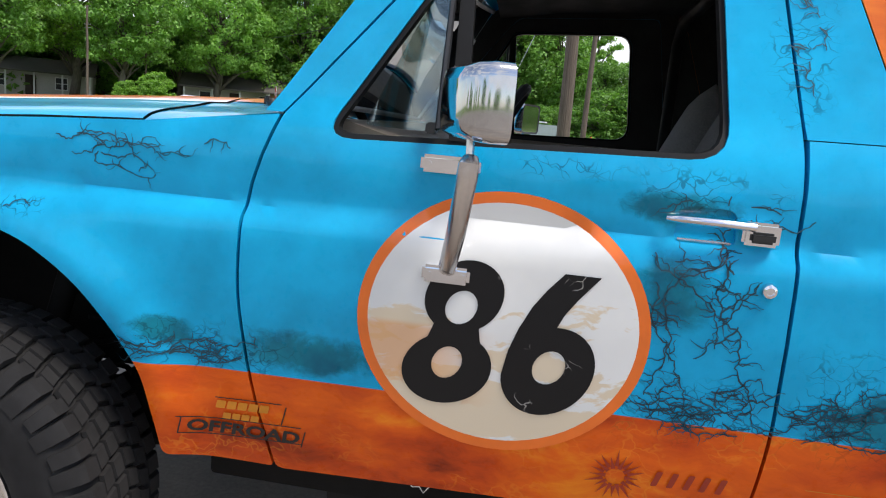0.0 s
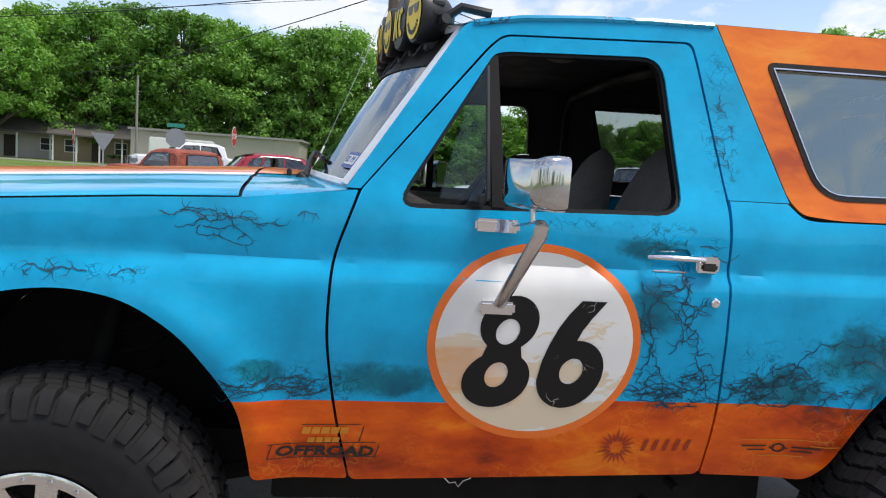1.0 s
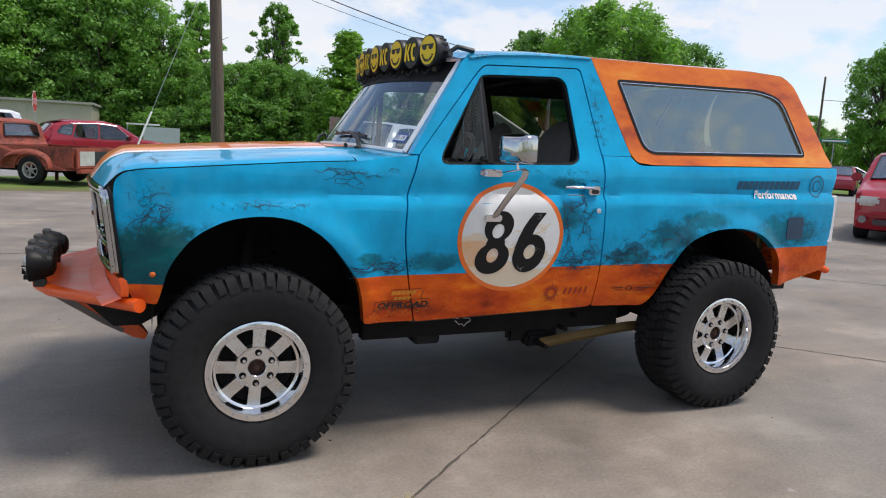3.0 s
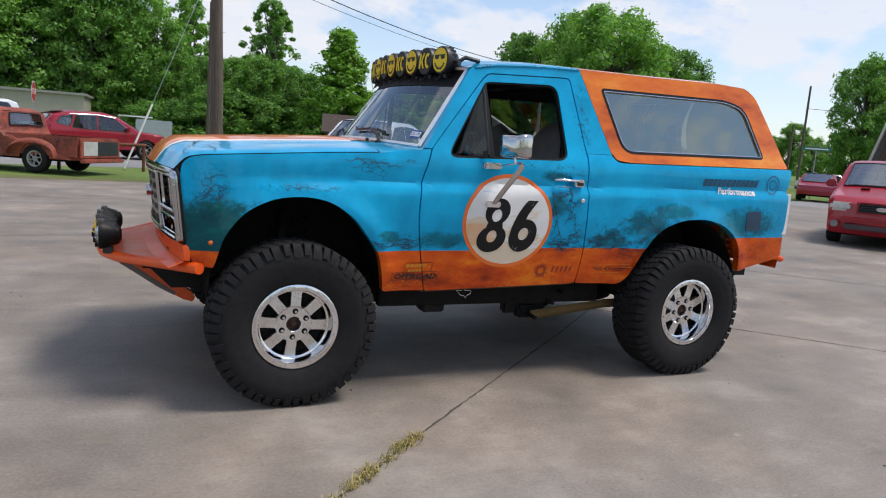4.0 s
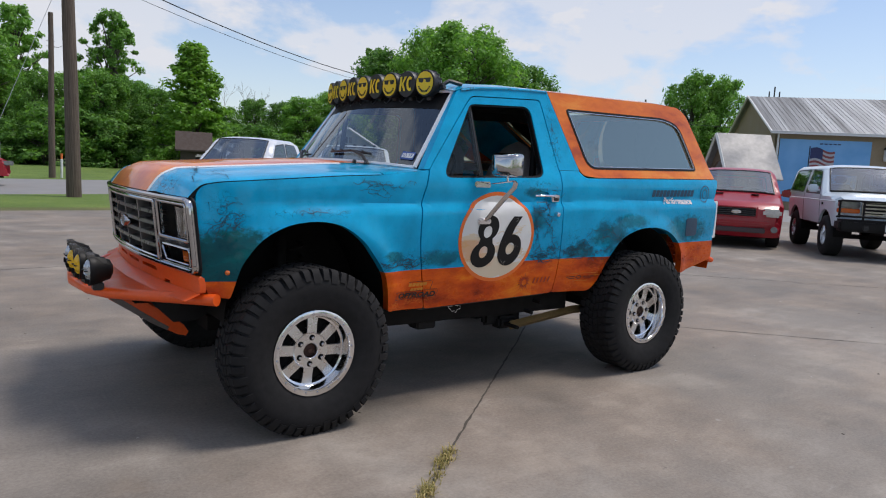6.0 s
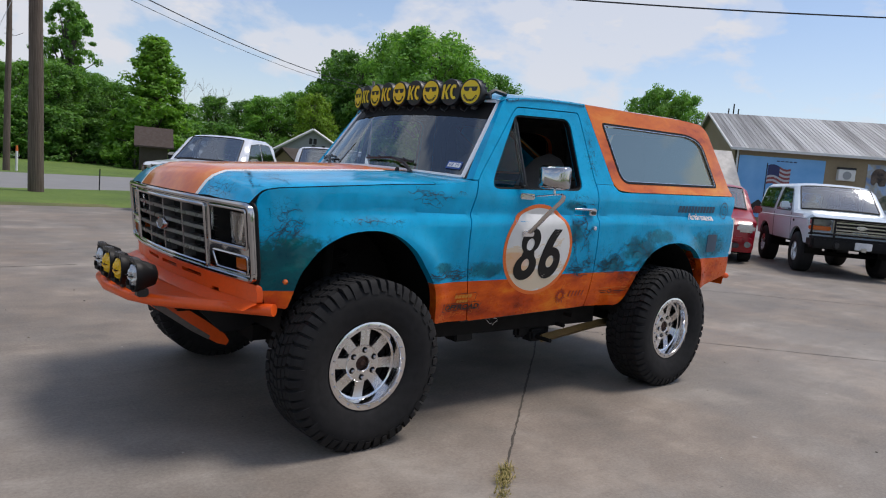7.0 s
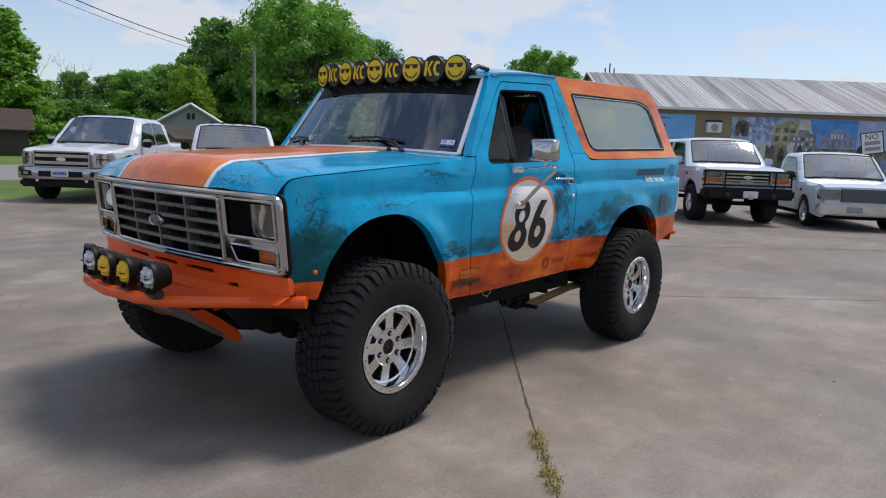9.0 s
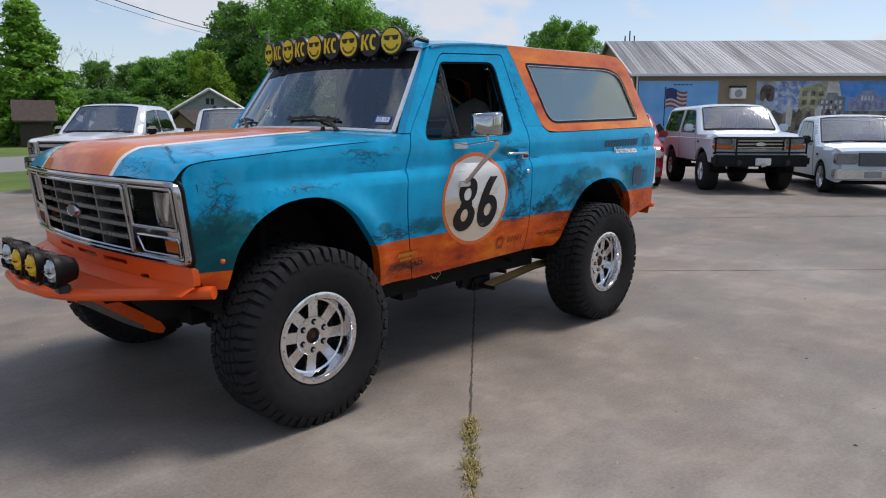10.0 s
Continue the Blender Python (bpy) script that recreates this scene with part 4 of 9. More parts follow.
for k in range(1, 5):
    z = 0.876 + 0.292 * k / 5
    bm = bmesh.new()
    grid(20, 1, lambda u, v: nose(0.538 + 1.104 * u, z - 0.009 + 0.018 * v, -0.002 - 0.004 * (1 - v)), bm)
    grid(20, 1, lambda u, v: nose(0.538 + 1.104 * u, z + 0.009, -0.002 + 0.06 * v), bm)
    grid(20, 1, lambda u, v: nose(0.538 + 1.104 * u, z - 0.009, -0.006 + 0.06 * v), bm)
    part("grille_bar", bm, GREY_PLASTIC, surround)
for k in range(1, 4):
    y = 0.540 + 1.10 * k / 4
    bm = bmesh.new()
    for dy in (-0.007, 0.007):
        grid(1, 6, lambda u, v: nose(y + dy, 0.876 + 0.292 * v, -0.005 + 0.06 * u), bm)
    grid(1, 6, lambda u, v: nose(y - 0.007 + 0.014 * u, 0.876 + 0.292 * v, -0.005), bm)
    part("grille_post", bm, GREY_PLASTIC, surround)
bm = bmesh.new()
c = nose(CY, 1.022, -0.016)
oval = [(0.062 * math.cos(2 * math.pi * k / 28), 0.034 * math.sin(2 * math.pi * k / 28)) for k in range(28)]
rings = [[bm.verts.new(c + Vector((dx, a * s, b * s))) for a, b in oval] for dx, s in ((0.02, 1.0), (-0.006, 1.0), (-0.012, 0.92), (-0.008, 0.82))]
for a, b in zip(rings, rings[1:]):
    for k in range(28):
        bm.faces.new((a[k], a[(k + 1) % 28], b[(k + 1) % 28], b[k]))
badge = part("badge", bm, DARK_CHROME, surround, "oval grille badge", smooth=True)
bm = bmesh.new()
bm.faces.new([bm.verts.new(c + Vector((-0.009, a * 0.82, b * 0.82))) for a, b in oval])
part("badge_field", bm, plain("badge_grey", (0.16, 0.16, 0.18), 0.3, 0.5), badge)
for s in (1, -1):
    yy = (lambda v: v) if s > 0 else (lambda v: 2 * CY - v)
    ys = sorted((yy(0.190), yy(0.350)))
    bm = sheet(quad(ys[0], ys[1], 1.012, 1.160, 0.015), [], lambda y, z: nose(y, z, 0.016 - 0.018 * math.sin(math.pi * (y - ys[0]) / 0.16)), 0.03, (0.05, 0, 0))
    head = part("headlamp", bm, LENS, wagon, "clear square headlamp", smooth=True)
    bm = bmesh.new()
    lathe(bm, [(0.012, 0.045), (0.05, 0.035), (0.072, 0.012)], nose((ys[0] + ys[1]) / 2, 1.086, 0.022), "x", 24)
    part("reflector", bm, CHROME, head, smooth=True)
    front(quad(*ys, 1.012, 1.160, 0.012), 0.072, 0.0, "lamp_bowl", CHROME_WORN, head)
    ys = sorted((yy(0.188), yy(0.340)))
    front(quad(ys[0], ys[1], 0.886, 0.956, 0.01), 0.030, 0.04, "turn_signal", AMBER, wagon, "amber turn signal lens", step=0.08)
# orange valance below the grille
vents = [quad(0.65, 0.89, 0.793, 0.812, 0.008), quad(0.97, 1.21, 0.793, 0.812, 0.008), quad(1.29, 1.53, 0.793, 0.812, 0.008), quad(0.47, 0.54, 0.752, 0.768, 0.004)]
front(quad(0.150, 2.030, 0.752, 0.838, 0.01), -0.002, 0.03, "front_valance", BUMPER_ORANGE, wagon, "orange slotted valance panel", vents, 0.04, True)
bm = grid(24, 2, lambda u, v: nose(0.14 + 1.90 * u, 0.752 - 0.03 * v, -0.004 - 0.07 * v))
part("valance_apron", bm, BUMPER_ORANGE, wagon, smooth=True)
front(quad(0.30, 1.88, 0.75, 0.83), 0.095, 0.0, "valance_back", SATIN, wagon)


# plate bumper with tube edge and four driving lamps
line = [(-0.475, 0.115, 0.722), (-0.65, 0.36, 0.707), (-0.79, 0.565, 0.692), (-0.862, 0.655, 0.690), (-0.925, 0.80, 0.690), (-0.96, CY, 0.690)]
line = line + [(x, 2 * CY - y, z) for x, y, z in line[-2::-1]]
bm = bmesh.new()
tube(bm, line, 0.030, 12)
bumper = part("front_bumper", bm, BUMPER_ORANGE, wagon, "orange tube bumper with a flat top plate", smooth=True)
bm = bmesh.new()
plate = [(x, y) for x, y, z in line] + [(-0.52, 1.95), (-0.56, CY), (-0.52, 0.23)]
solid(plate, lambda u, v, w: Vector((u, v, 0.708 + 0.03 * lerp(u, [-0.95, -0.5], [0, 1]) - w)), 0.006, bm)
part("bumper_plate", bm, BUMPER_ORANGE, bumper)
for y0 in (0.70, 2 * CY - 0.70):
    bm = bmesh.new()
    box(bm, (-0.74, y0 - 0.04, 0.62), (-0.50, y0 + 0.04, 0.70), 0.01)
    part("bumper_bracket", bm, DARK, bumper)
for y0 in (0.45, 2 * CY - 0.462):
    wedge = solid([(-0.720, 0.690), (-0.700, 0.665), (-0.590, 0.554), (-0.475, 0.554), (-0.300, 0.655), (-0.300, 0.690)], lambda u, v, w: Vector((u, y0 + w, v)), 0.012)
    part("bumper_wedge", wedge, SATIN, bumper, "black steel wedge plate under the bumper")
SKID_GREY = plain("scuffed_grey_steel", (0.16, 0.14, 0.13), 0.55, 0.5, 40, 0.3)
for y0 in (0.69, 1.43):
    arm = solid([(-0.86, 0.672), (-0.76, 0.680), (-0.58, 0.560), (-0.47, 0.478), (-0.445, 0.438), (-0.460, 0.416), (-0.51, 0.430), (-0.64, 0.508), (-0.85, 0.645)], lambda u, v, w: Vector((u, y0 + w, v)), 0.06)
    skid = part("skid_bar", arm, BUMPER_ORANGE, bumper, "orange skid arm running down and back from the bumper")
    worn = solid([(-0.86, 0.664), (-0.82, 0.664), (-0.65, 0.541), (-0.55, 0.474), (-0.56, 0.456), (-0.65, 0.508), (-0.84, 0.640)], lambda u, v, w: Vector((u, y0 - 0.004 + w, v)), 0.068)
    part("scuffed_edge", worn, SKID_GREY, skid, "paint scraped down to grey steel")
    web = solid([(-0.70, 0.690), (-0.50, 0.690), (-0.53, 0.600), (-0.585, 0.590)], lambda u, v, w: Vector((u, y0 + 0.02 + w, v)), 0.008)
    part("gusset", web, BUMPER_ORANGE, skid)
bm = grid(6, 6, lambda u, v: Vector((-0.86 + 0.38 * v, 0.754 + 0.672 * u, 0.664 - 0.236 * v)))
part("skid_plate", bm, STEEL, bumper, "scuffed aluminium skid plate")


HEAD_SILVER = plain("silver_reflector", (0.50, 0.51, 0.52), 0.18, 0.6, 60, 0.3, 0, 0.5)


def driving_lamp(at, lens, label):
    """A round pod lamp: deep bezel, faceted cells round a tall middle reflector, slotted cooling cap on top."""
    c = Vector(at)
    bm = bmesh.new()
    lathe(bm, [(0.026, 0.092), (0.050, 0.080), (0.064, 0.040), (0.076, 0.012), (0.081, -0.004), (0.081, -0.020), (0.075, -0.023), (0.071, -0.016), (0.071, -0.004)], c, "x", 24, caps=False)
    bm.faces.new([bm.verts.new(c + Vector((0.091, 0.027 * math.cos(t), 0.027 * math.sin(t)))) for t in [2 * math.pi * j / 24 for j in range(24)]])
    lamp = part("driving_lamp", bm, SATIN, bumper, label, smooth=True)
    cap = solid([(-0.050, 0.058), (0.050, 0.058), (0.034, 0.082), (-0.034, 0.082)], lambda u, v, w: c + Vector((-0.026 + w, u, v - 0.28 * w)), 0.085)
    cap = part("cooling_cap", cap, SATIN, lamp)
    for k in range(7):
        bm = bmesh.new()
        box(bm, c + Vector((-0.029, -0.032 + 0.0098 * k, 0.066)), c + Vector((0.004, -0.028 + 0.0098 * k, 0.085)), 0.001)
        part("cooling_fin", bm, GREY_PLASTIC, cap)
    bright = YELLOW_LENS if lens is YELLOW_LENS else HEAD_SILVER
    bm = bmesh.new()
    n = 16
    rings = [[bm.verts.new(c + Vector((dx + (0.006 if (j + i) % 2 else 0.0), r_ * math.cos(t), r_ * math.sin(t)))) for j, t in enumerate([2 * math.pi * j / n for j in range(n)])] for i, (dx, r_) in enumerate(((-0.010, 0.064), (-0.026, 0.052), (-0.036, 0.036), (-0.042, 0.020)))]
    hub = bm.verts.new(c + Vector((-0.038, 0, 0)))
    for a, b in zip(rings, rings[1:]):
        for j in range(n):
            bm.faces.new((a[j], a[(j + 1) % n], b[(j + 1) % n], b[j]))
    for j in range(n):
        bm.faces.new((rings[-1][j], rings[-1][(j + 1) % n], hub))
    part("lamp_face", bm, bright, lamp, "faceted lens")
    for lo, hi in (((-0.040, -0.034, -0.066), (-0.020, 0.034, -0.046)), ((-0.050, -0.004, -0.046), (-0.036, 0.004, -0.018)), ((-0.046, -0.046, -0.004), (-0.030, -0.018, 0.000)), ((-0.046, 0.018, -0.004), (-0.030, 0.046, 0.000))):
        bm = bmesh.new()
        box(bm, c + Vector(lo), c + Vector(hi), 0.001)
        part("lamp_bar", bm, SATIN, lamp)
    bm = bmesh.new()
    box(bm, c + Vector((-0.002, -0.028, -0.104)), c + Vector((0.05, 0.028, -0.066)), 0.004)
    part("lamp_mount", bm, BLACK, lamp)


for k, y in enumerate((0.680, 0.887, 1.094, 1.301)):
    driving_lamp((-0.930 - 0.02 * math.sin(k), y, 0.808), LENS if k in (0, 3) else YELLOW_LENS, "black pod lamp with a clear lens" if k in (0, 3) else "black pod lamp with an amber lens")


# roof lamp bar: nine covered lamps
bm = bmesh.new()
tube(bm, [(0.985, 0.36, 1.915), (0.965, 0.42, 1.905)] + [(0.955 - 0.070 * (1 - ((y - CY) / 0.68) ** 2), y, 1.900) for y in (0.5, 0.7, 0.9, CY, 1.19, 1.39, 1.59)] + [(0.965, 1.76, 1.905), (0.985, 1.82, 1.915)], 0.016, 8)
for s in (0.40, 2 * CY - 0.40):
    tube(bm, [(0.97, s, 1.91), (1.03, s - 0.02 if s < CY else s + 0.02, 1.955), (1.12, s - 0.03 if s < CY else s + 0.03, 1.942)], 0.014, 6)
bar = part("lamp_rack", bm, BLACK, wagon, "black roof rack of nine covered lamps", smooth=True)
for k in range(9):
    y = 0.450 + 0.1545 * k
    x = 0.905 - 0.080 * (1 - ((y - CY - 0.02) / 0.62) ** 2)
    c = Vector((x, y, 1.932))
    bm = bmesh.new()
    lathe(bm, [(0.030, 0.10), (0.055, 0.080), (0.078, 0.040), (0.083, 0.004), (0.083, -0.012), (0.080, -0.020)], c, "x", 20)
    lamp = part("roof_lamp", bm, BLACK, bar, "black round lamp with a yellow printed cover" if k % 2 == 0 else "black round lamp with yellow marks on its cover", smooth=True)
    for j in range(9):
        a = math.pi * j / 8
        p = c + Vector((0.03, 0.078 * math.cos(a), 0.078 * math.sin(a)))
        bm = bmesh.new()
        box(bm, p - Vector((0.02, 0.006, 0.006)), p + Vector((0.02, 0.006, 0.006)), 0.002)
        part("housing_rib", bm, BLACK, lamp)
    face = lambda u, v, w: c + Vector((-0.0225 - w, -u, v))
    if k % 2 == 0:
        part("yellow_disc", solid([(0.070 * math.cos(2 * math.pi * j / 36), 0.071 * math.sin(2 * math.pi * j / 36)) for j in range(36)], face, 0.002), YELLOW, lamp)
        bm = bmesh.new()
        for s in (-1, 1):
            solid(rounded([(s * 0.006, 0.026), (s * 0.052, 0.030), (s * 0.046, 0.006), (s * 0.016, 0.002)], 0.007, 3), lambda u, v, w: face(u, v, w + 0.0025), 0.001, bm)
        solid([(-0.052, 0.031), (0.052, 0.031), (0.052, 0.024), (-0.052, 0.024)], lambda u, v, w: face(u, v, w + 0.0027), 0.001, bm)
        for j in range(11):
            # the curved line of small marks that makes the mouth
            t0, t1 = math.pi * (1.10 + 0.8 * j / 11), math.pi * (1.10 + 0.8 * (j + 0.72) / 11)
            solid([(r_ * math.cos(t), -0.002 + r_ * math.sin(t)) for r_, t in ((0.056, t0), (0.056, t1), (0.043, t1), (0.043, t0))], lambda u, v, w: face(u, v, w + 0.0025), 0.001, bm)
        part("disc_mark", bm, INK, lamp)
    else:
        bm = bmesh.new()
        for a in ([(-0.052, 0.046), (-0.034, 0.046), (-0.044, -0.044), (-0.062, -0.044)], [(-0.038, 0.000), (-0.012, 0.046), (0.008, 0.046), (-0.022, 0.004), (-0.002, -0.044), (-0.020, -0.044)]):
            solid(a, lambda u, v, w: face(u, v, w + 0.001), 0.001, bm)
        ring = [(0.036 + 0.030 * math.cos(a), 0.046 * math.sin(a)) for a in [math.pi * (0.28 + 1.40 * j / 14) for j in range(15)]] + [(0.038 + 0.014 * math.cos(a), 0.028 * math.sin(a)) for a in [math.pi * (1.68 - 1.40 * j / 14) for j in range(15)]]
        solid(ring, lambda u, v, w: face(u, v, w + 0.001), 0.001, bm)
        part("cover_mark", bm, YELLOW, lamp)
    bm = bmesh.new()
    tube(bm, [c + Vector((0.05, 0, -0.05)), c + Vector((0.07, 0.04, -0.105)), c + Vector((0.045, 0.08, -0.095)), c + Vector((0.05, 0.13, -0.07))], 0.005, 5)
    tube(bm, [c + Vector((0.03, 0.02, -0.06)), c + Vector((0.00, 0.05, -0.115)), c + Vector((0.01, 0.09, -0.10)), c + Vector((0.03, 0.12, -0.06))], 0.004, 5)
    box(bm, c + Vector((0.02, -0.02, -0.10)), c + Vector((0.06, 0.02, -0.06)), 0.004)
    part("lamp_cable", bm, BLACK, lamp)
    lamp.matrix_basis = Matrix.Translation(c) @ Matrix.Rotation(radians(12) * (CY - y) / 0.59, 4, "Z") @ Matrix.Translation(-c)


# racing roundel and number on both doors
def ring_of(cx, cz, rx, rz, n=64):
    return [(cx + rx * math.cos(2 * math.pi * k / n), cz + rz * math.sin(2 * math.pi * k / n)) for k in range(n)]


g = Graph("aged_roundel", 0.33)
v = g.coord()
x, y, z = g.xyz(v)
tear = g.noise(5.0, 6, 0.6, v=g.stretch(g.warped(0.08, 9.0, v), (0.6, 1, 2.2)))
slant = g.math("ADD", tear, g.math("MULTIPLY", g.math("SUBTRACT", 1.0, z), 0.55))
white = g.ramp(g.noise(3.0, 4, v=v), (0.35, (0.66, 0.66, 0.64)), (0.65, (0.78, 0.77, 0.74)))
cream = g.mix(g.span(slant, 0.54, 0.57), white, (0.70, 0.58, 0.42))
low_tan = g.math("MULTIPLY", g.span(x, 1.30, 1.08), g.math("MULTIPLY", g.span(z, 1.00, 0.98), g.span(g.math("ADD", z, g.math("MULTIPLY", tear, 0.25)), 0.98, 1.0)))
cream = g.mix(g.math("MULTIPLY", low_tan, 0.8), cream, (0.72, 0.36, 0.14))
g.set("Base Color", cream).set("Coat Weight", 0.4)
ROUNDEL = g.m
g = Graph("cracked_black_print", 0.35)
hair = g.math("MULTIPLY", g.span(g.cells(9.0, v=g.warped(0.12, 12.0)), 0.016, 0.004), g.span(g.noise(7.0, 3), 0.54, 0.60))
g.set("Base Color", g.mix(g.math("MULTIPLY", hair, 0.7), (0.009, 0.009, 0.010), (0.42, 0.40, 0.37))).set("Coat Weight", 0.12).set("Specular IOR Level", 0.2)
NUMBER = g.m


def lean(u, v):
    """Number space: slanted to the right."""
    return (1.276 + u + 0.17 * v, 0.980 + v)


def digit_eight():
    upper, lower = ring_of(0, 0.083, 0.081, 0.080, 40), ring_of(0.002, -0.080, 0.095, 0.083, 40)
    pts = [p for p in upper if p[1] > 0.016] + [p for p in lower if p[1] < -0.010]
    pts.sort(key=lambda p: math.atan2(p[1], p[0]))
    return pts, [ring_of(0, 0.060, 0.033, 0.037, 24), ring_of(0, -0.066, 0.032, 0.037, 24)]


def digit_six():
    bowl = [(0.094 * math.cos(a), -0.058 + 0.101 * math.sin(a)) for a in [math.radians(95 - 8 * k) for k in range(0, 34)]]
    stem = [(-0.092, -0.02), (-0.084, 0.03), (-0.069, 0.080), (-0.050, 0.118), (-0.024, 0.157), (0.048, 0.157), (0.016, 0.105), (0.000, 0.072)]
    return bowl + stem, [ring_of(0, -0.048, 0.033, 0.038, 24)]


def roundel(turn):
    cx, cz = 1.271, 1.005
    disc = part("roundel", turn(sheet(ring_of(cx, cz, 0.282, 0.260), [], lambda x, z: skin(x, z, 0.0028), 0.03)), ROUNDEL, wagon, "aged white racing roundel", smooth=True)
    part("roundel_ring", turn(sheet(ring_of(cx, cz, 0.305, 0.283), [ring_of(cx, cz, 0.281, 0.259)], lambda x, z: skin(x, z, 0.0026), 0.03)), plain("orange_print", (0.78, 0.15, 0.012), 0.33, 0, 20, 0.12, 0, 0.4), disc, smooth=True)
    for (pts, holes), du in ((digit_eight(), -0.098), (digit_six(), 0.113)):
        tr = lambda loop: [lean(u + du, v) for u, v in loop]
        part("number_digit", turn(sheet(tr(pts), [tr(h) for h in holes], lambda x, z: skin(x, z, 0.0048), 0.03)), NUMBER, disc, "cracked black number", smooth=True)


both(roundel)


# ---- root-like cracks printed on the wrap ----
ROOT_INK = plain("dark_teal_print", (0.005, 0.050, 0.078), 0.6, 0, 60, 0.5)


def jagged(line, rnd, rough=0.16, step=0.011):
    """Breaks a coarse line into short crooked pieces."""
    pts = [Vector(p) for p in line]
    while max((b - a).length for a, b in zip(pts, pts[1:])) > step:
        out = [pts[0]]
        for a, b in zip(pts, pts[1:]):
            d = b - a
            if d.length > step:
                out.append(a.lerp(b, rnd.uniform(0.4, 0.6)) + Vector((-d.y, d.x)) * rnd.uniform(-rough, rough) * 1.4)
            out.append(b)
        pts = out
    return pts


def ribbon(bm, pts, w0, w1, surf):
    last = None
    for k, p in enumerate(pts):
        d = (pts[min(k + 1, len(pts) - 1)] - pts[max(k - 1, 0)])
        q = Vector((-d.y, d.x)).normalized() * (w0 + (w1 - w0) * k / (len(pts) - 1)) * (0.75 + 0.5 * ((k * 7) % 5) / 4)
        now = (bm.verts.new(surf(*(p - q))), bm.verts.new(surf(*(p + q))))
        if last:
            bm.faces.new((last[0], last[1], now[1], now[0]))
        last = now


def root_print(lines, surf, seed, w=0.0019, twigs=0.28, turn=None):
    rnd = random.Random(seed)
    w *= 1.02
    bm = bmesh.new()
    for line in lines:
        pts = jagged(line, rnd)
        ribbon(bm, pts, w, w * 0.6, surf)
        for p in pts[1:-1]:
            if rnd.random() < twigs:
                a = rnd.uniform(0, 6.28)
                q = p + Vector((math.cos(a) * 1.3, math.sin(a) * 0.8)) * rnd.uniform(0.012, 0.045)
                ribbon(bm, jagged([p, q], rnd, 0.2), w * 0.75, w * 0.2, surf)
    tagged(part("root_print", turn(bm) if turn else bm, ROOT_INK, wagon, "dark root-like cracks printed on the wrap"), kind="stuff")


def web(cx, cz, rx, rz, count, seed):
    """Crooked lines scattered over an ellipse, mostly along the body."""
    rnd = random.Random(seed)
    out = []
    for k in range(count):
        a, r = rnd.uniform(0, 6.28), rnd.random() ** 0.5
        p = Vector((cx + rx * r * math.cos(a), cz + rz * r * math.sin(a)))
        b, n = rnd.gauss(0, 0.8), rnd.uniform(0.5, 1.1)
        q = p + Vector((rx * n * math.cos(b), rz * n * 1.2 * math.sin(b))) * rnd.choice((-1, 1))
        out.append([p, q])
    return out


def side_roots(turn):
    on = lambda x, z: skin(x, z, 0.0022)
    root_print([[(0.25, 1.313), (0.36, 1.308), (0.57, 1.293)], [(0.30, 1.318), (0.44, 1.304), (0.50, 1.312)], [(0.37, 1.306), (0.34, 1.280), (0.29, 1.277)],
                [(0.355, 1.284), (0.345, 1.262), (0.38, 1.257), (0.42, 1.248), (0.49, 1.246)], [(0.36, 1.282), (0.40, 1.272), (0.45, 1.278), (0.465, 1.260), (0.45, 1.248)],
                [(0.41, 1.316), (0.435, 1.298), (0.44, 1.278)], [(0.60, 1.322), (0.66, 1.318)]], on, 3, 0.0017, 0.26, turn)
    root_print(web(-0.44, 1.13, 0.085, 0.08, 15, 5), on, 6, 0.0017, 0.3, turn)
    root_print(web(0.60, 0.862, 0.12, 0.035, 15, 7), on, 8, 0.0018, 0.35, turn)
    root_print(web(1.66, 0.875, 0.12, 0.035, 16, 9) + web(1.74, 0.90, 0.09, 0.05, 9, 61) + web(1.66, 1.10, 0.10, 0.12, 10, 62) + web(1.68, 1.30, 0.12, 0.03, 4, 63) + [[(1.57, 1.14), (1.61, 1.02), (1.58, 0.90)], [(1.70, 1.20), (1.74, 1.06), (1.78, 0.94), (1.80, 0.87)], [(1.62, 1.16), (1.60, 1.06), (1.63, 0.96), (1.66, 0.87)], [(1.56, 1.20), (1.66, 1.12), (1.70, 1.02)]], on, 10, 0.0018, 0.4, turn)
    root_print(web(2.06, 0.90, 0.15, 0.06, 20, 11) + web(2.34, 1.00, 0.13, 0.09, 12, 64) + [[(1.93, 0.86), (2.06, 0.96), (2.20, 1.06)]], on, 12, 0.0017, 0.4, turn)
    root_print(web(0.02, 1.145, 0.14, 0.012, 4, 13), on, 14, 0.0016, 0.3, turn)
    root_print(web(1.80, 1.62, 0.03, 0.14, 6, 15), on, 16, 0.0015, 0.35, turn)


both(side_roots)
for k, y in enumerate((0.40, 1.78)):
    root_print(web(-0.44, y, 0.07, 0.17, 12, 20 + k), lambda x, y_: hood_at(max(x, -0.58), y_) + Vector((-0.001, 0, 0.003)), 30 + k, 0.0017, 0.3)
    root_print(web(0.42, y - 0.06 if k == 0 else y + 0.06, 0.28, 0.08, 9, 40 + k), lambda v, y_: cowl_at((min(0.95, abs(y_ - CY) / 0.918) * (1 if y_ > CY else -1) + 1) / 2, min(0.95, max(0.05, v))) + Vector((0, 0, 0.004)), 50 + k, 0.0016, 0.3)


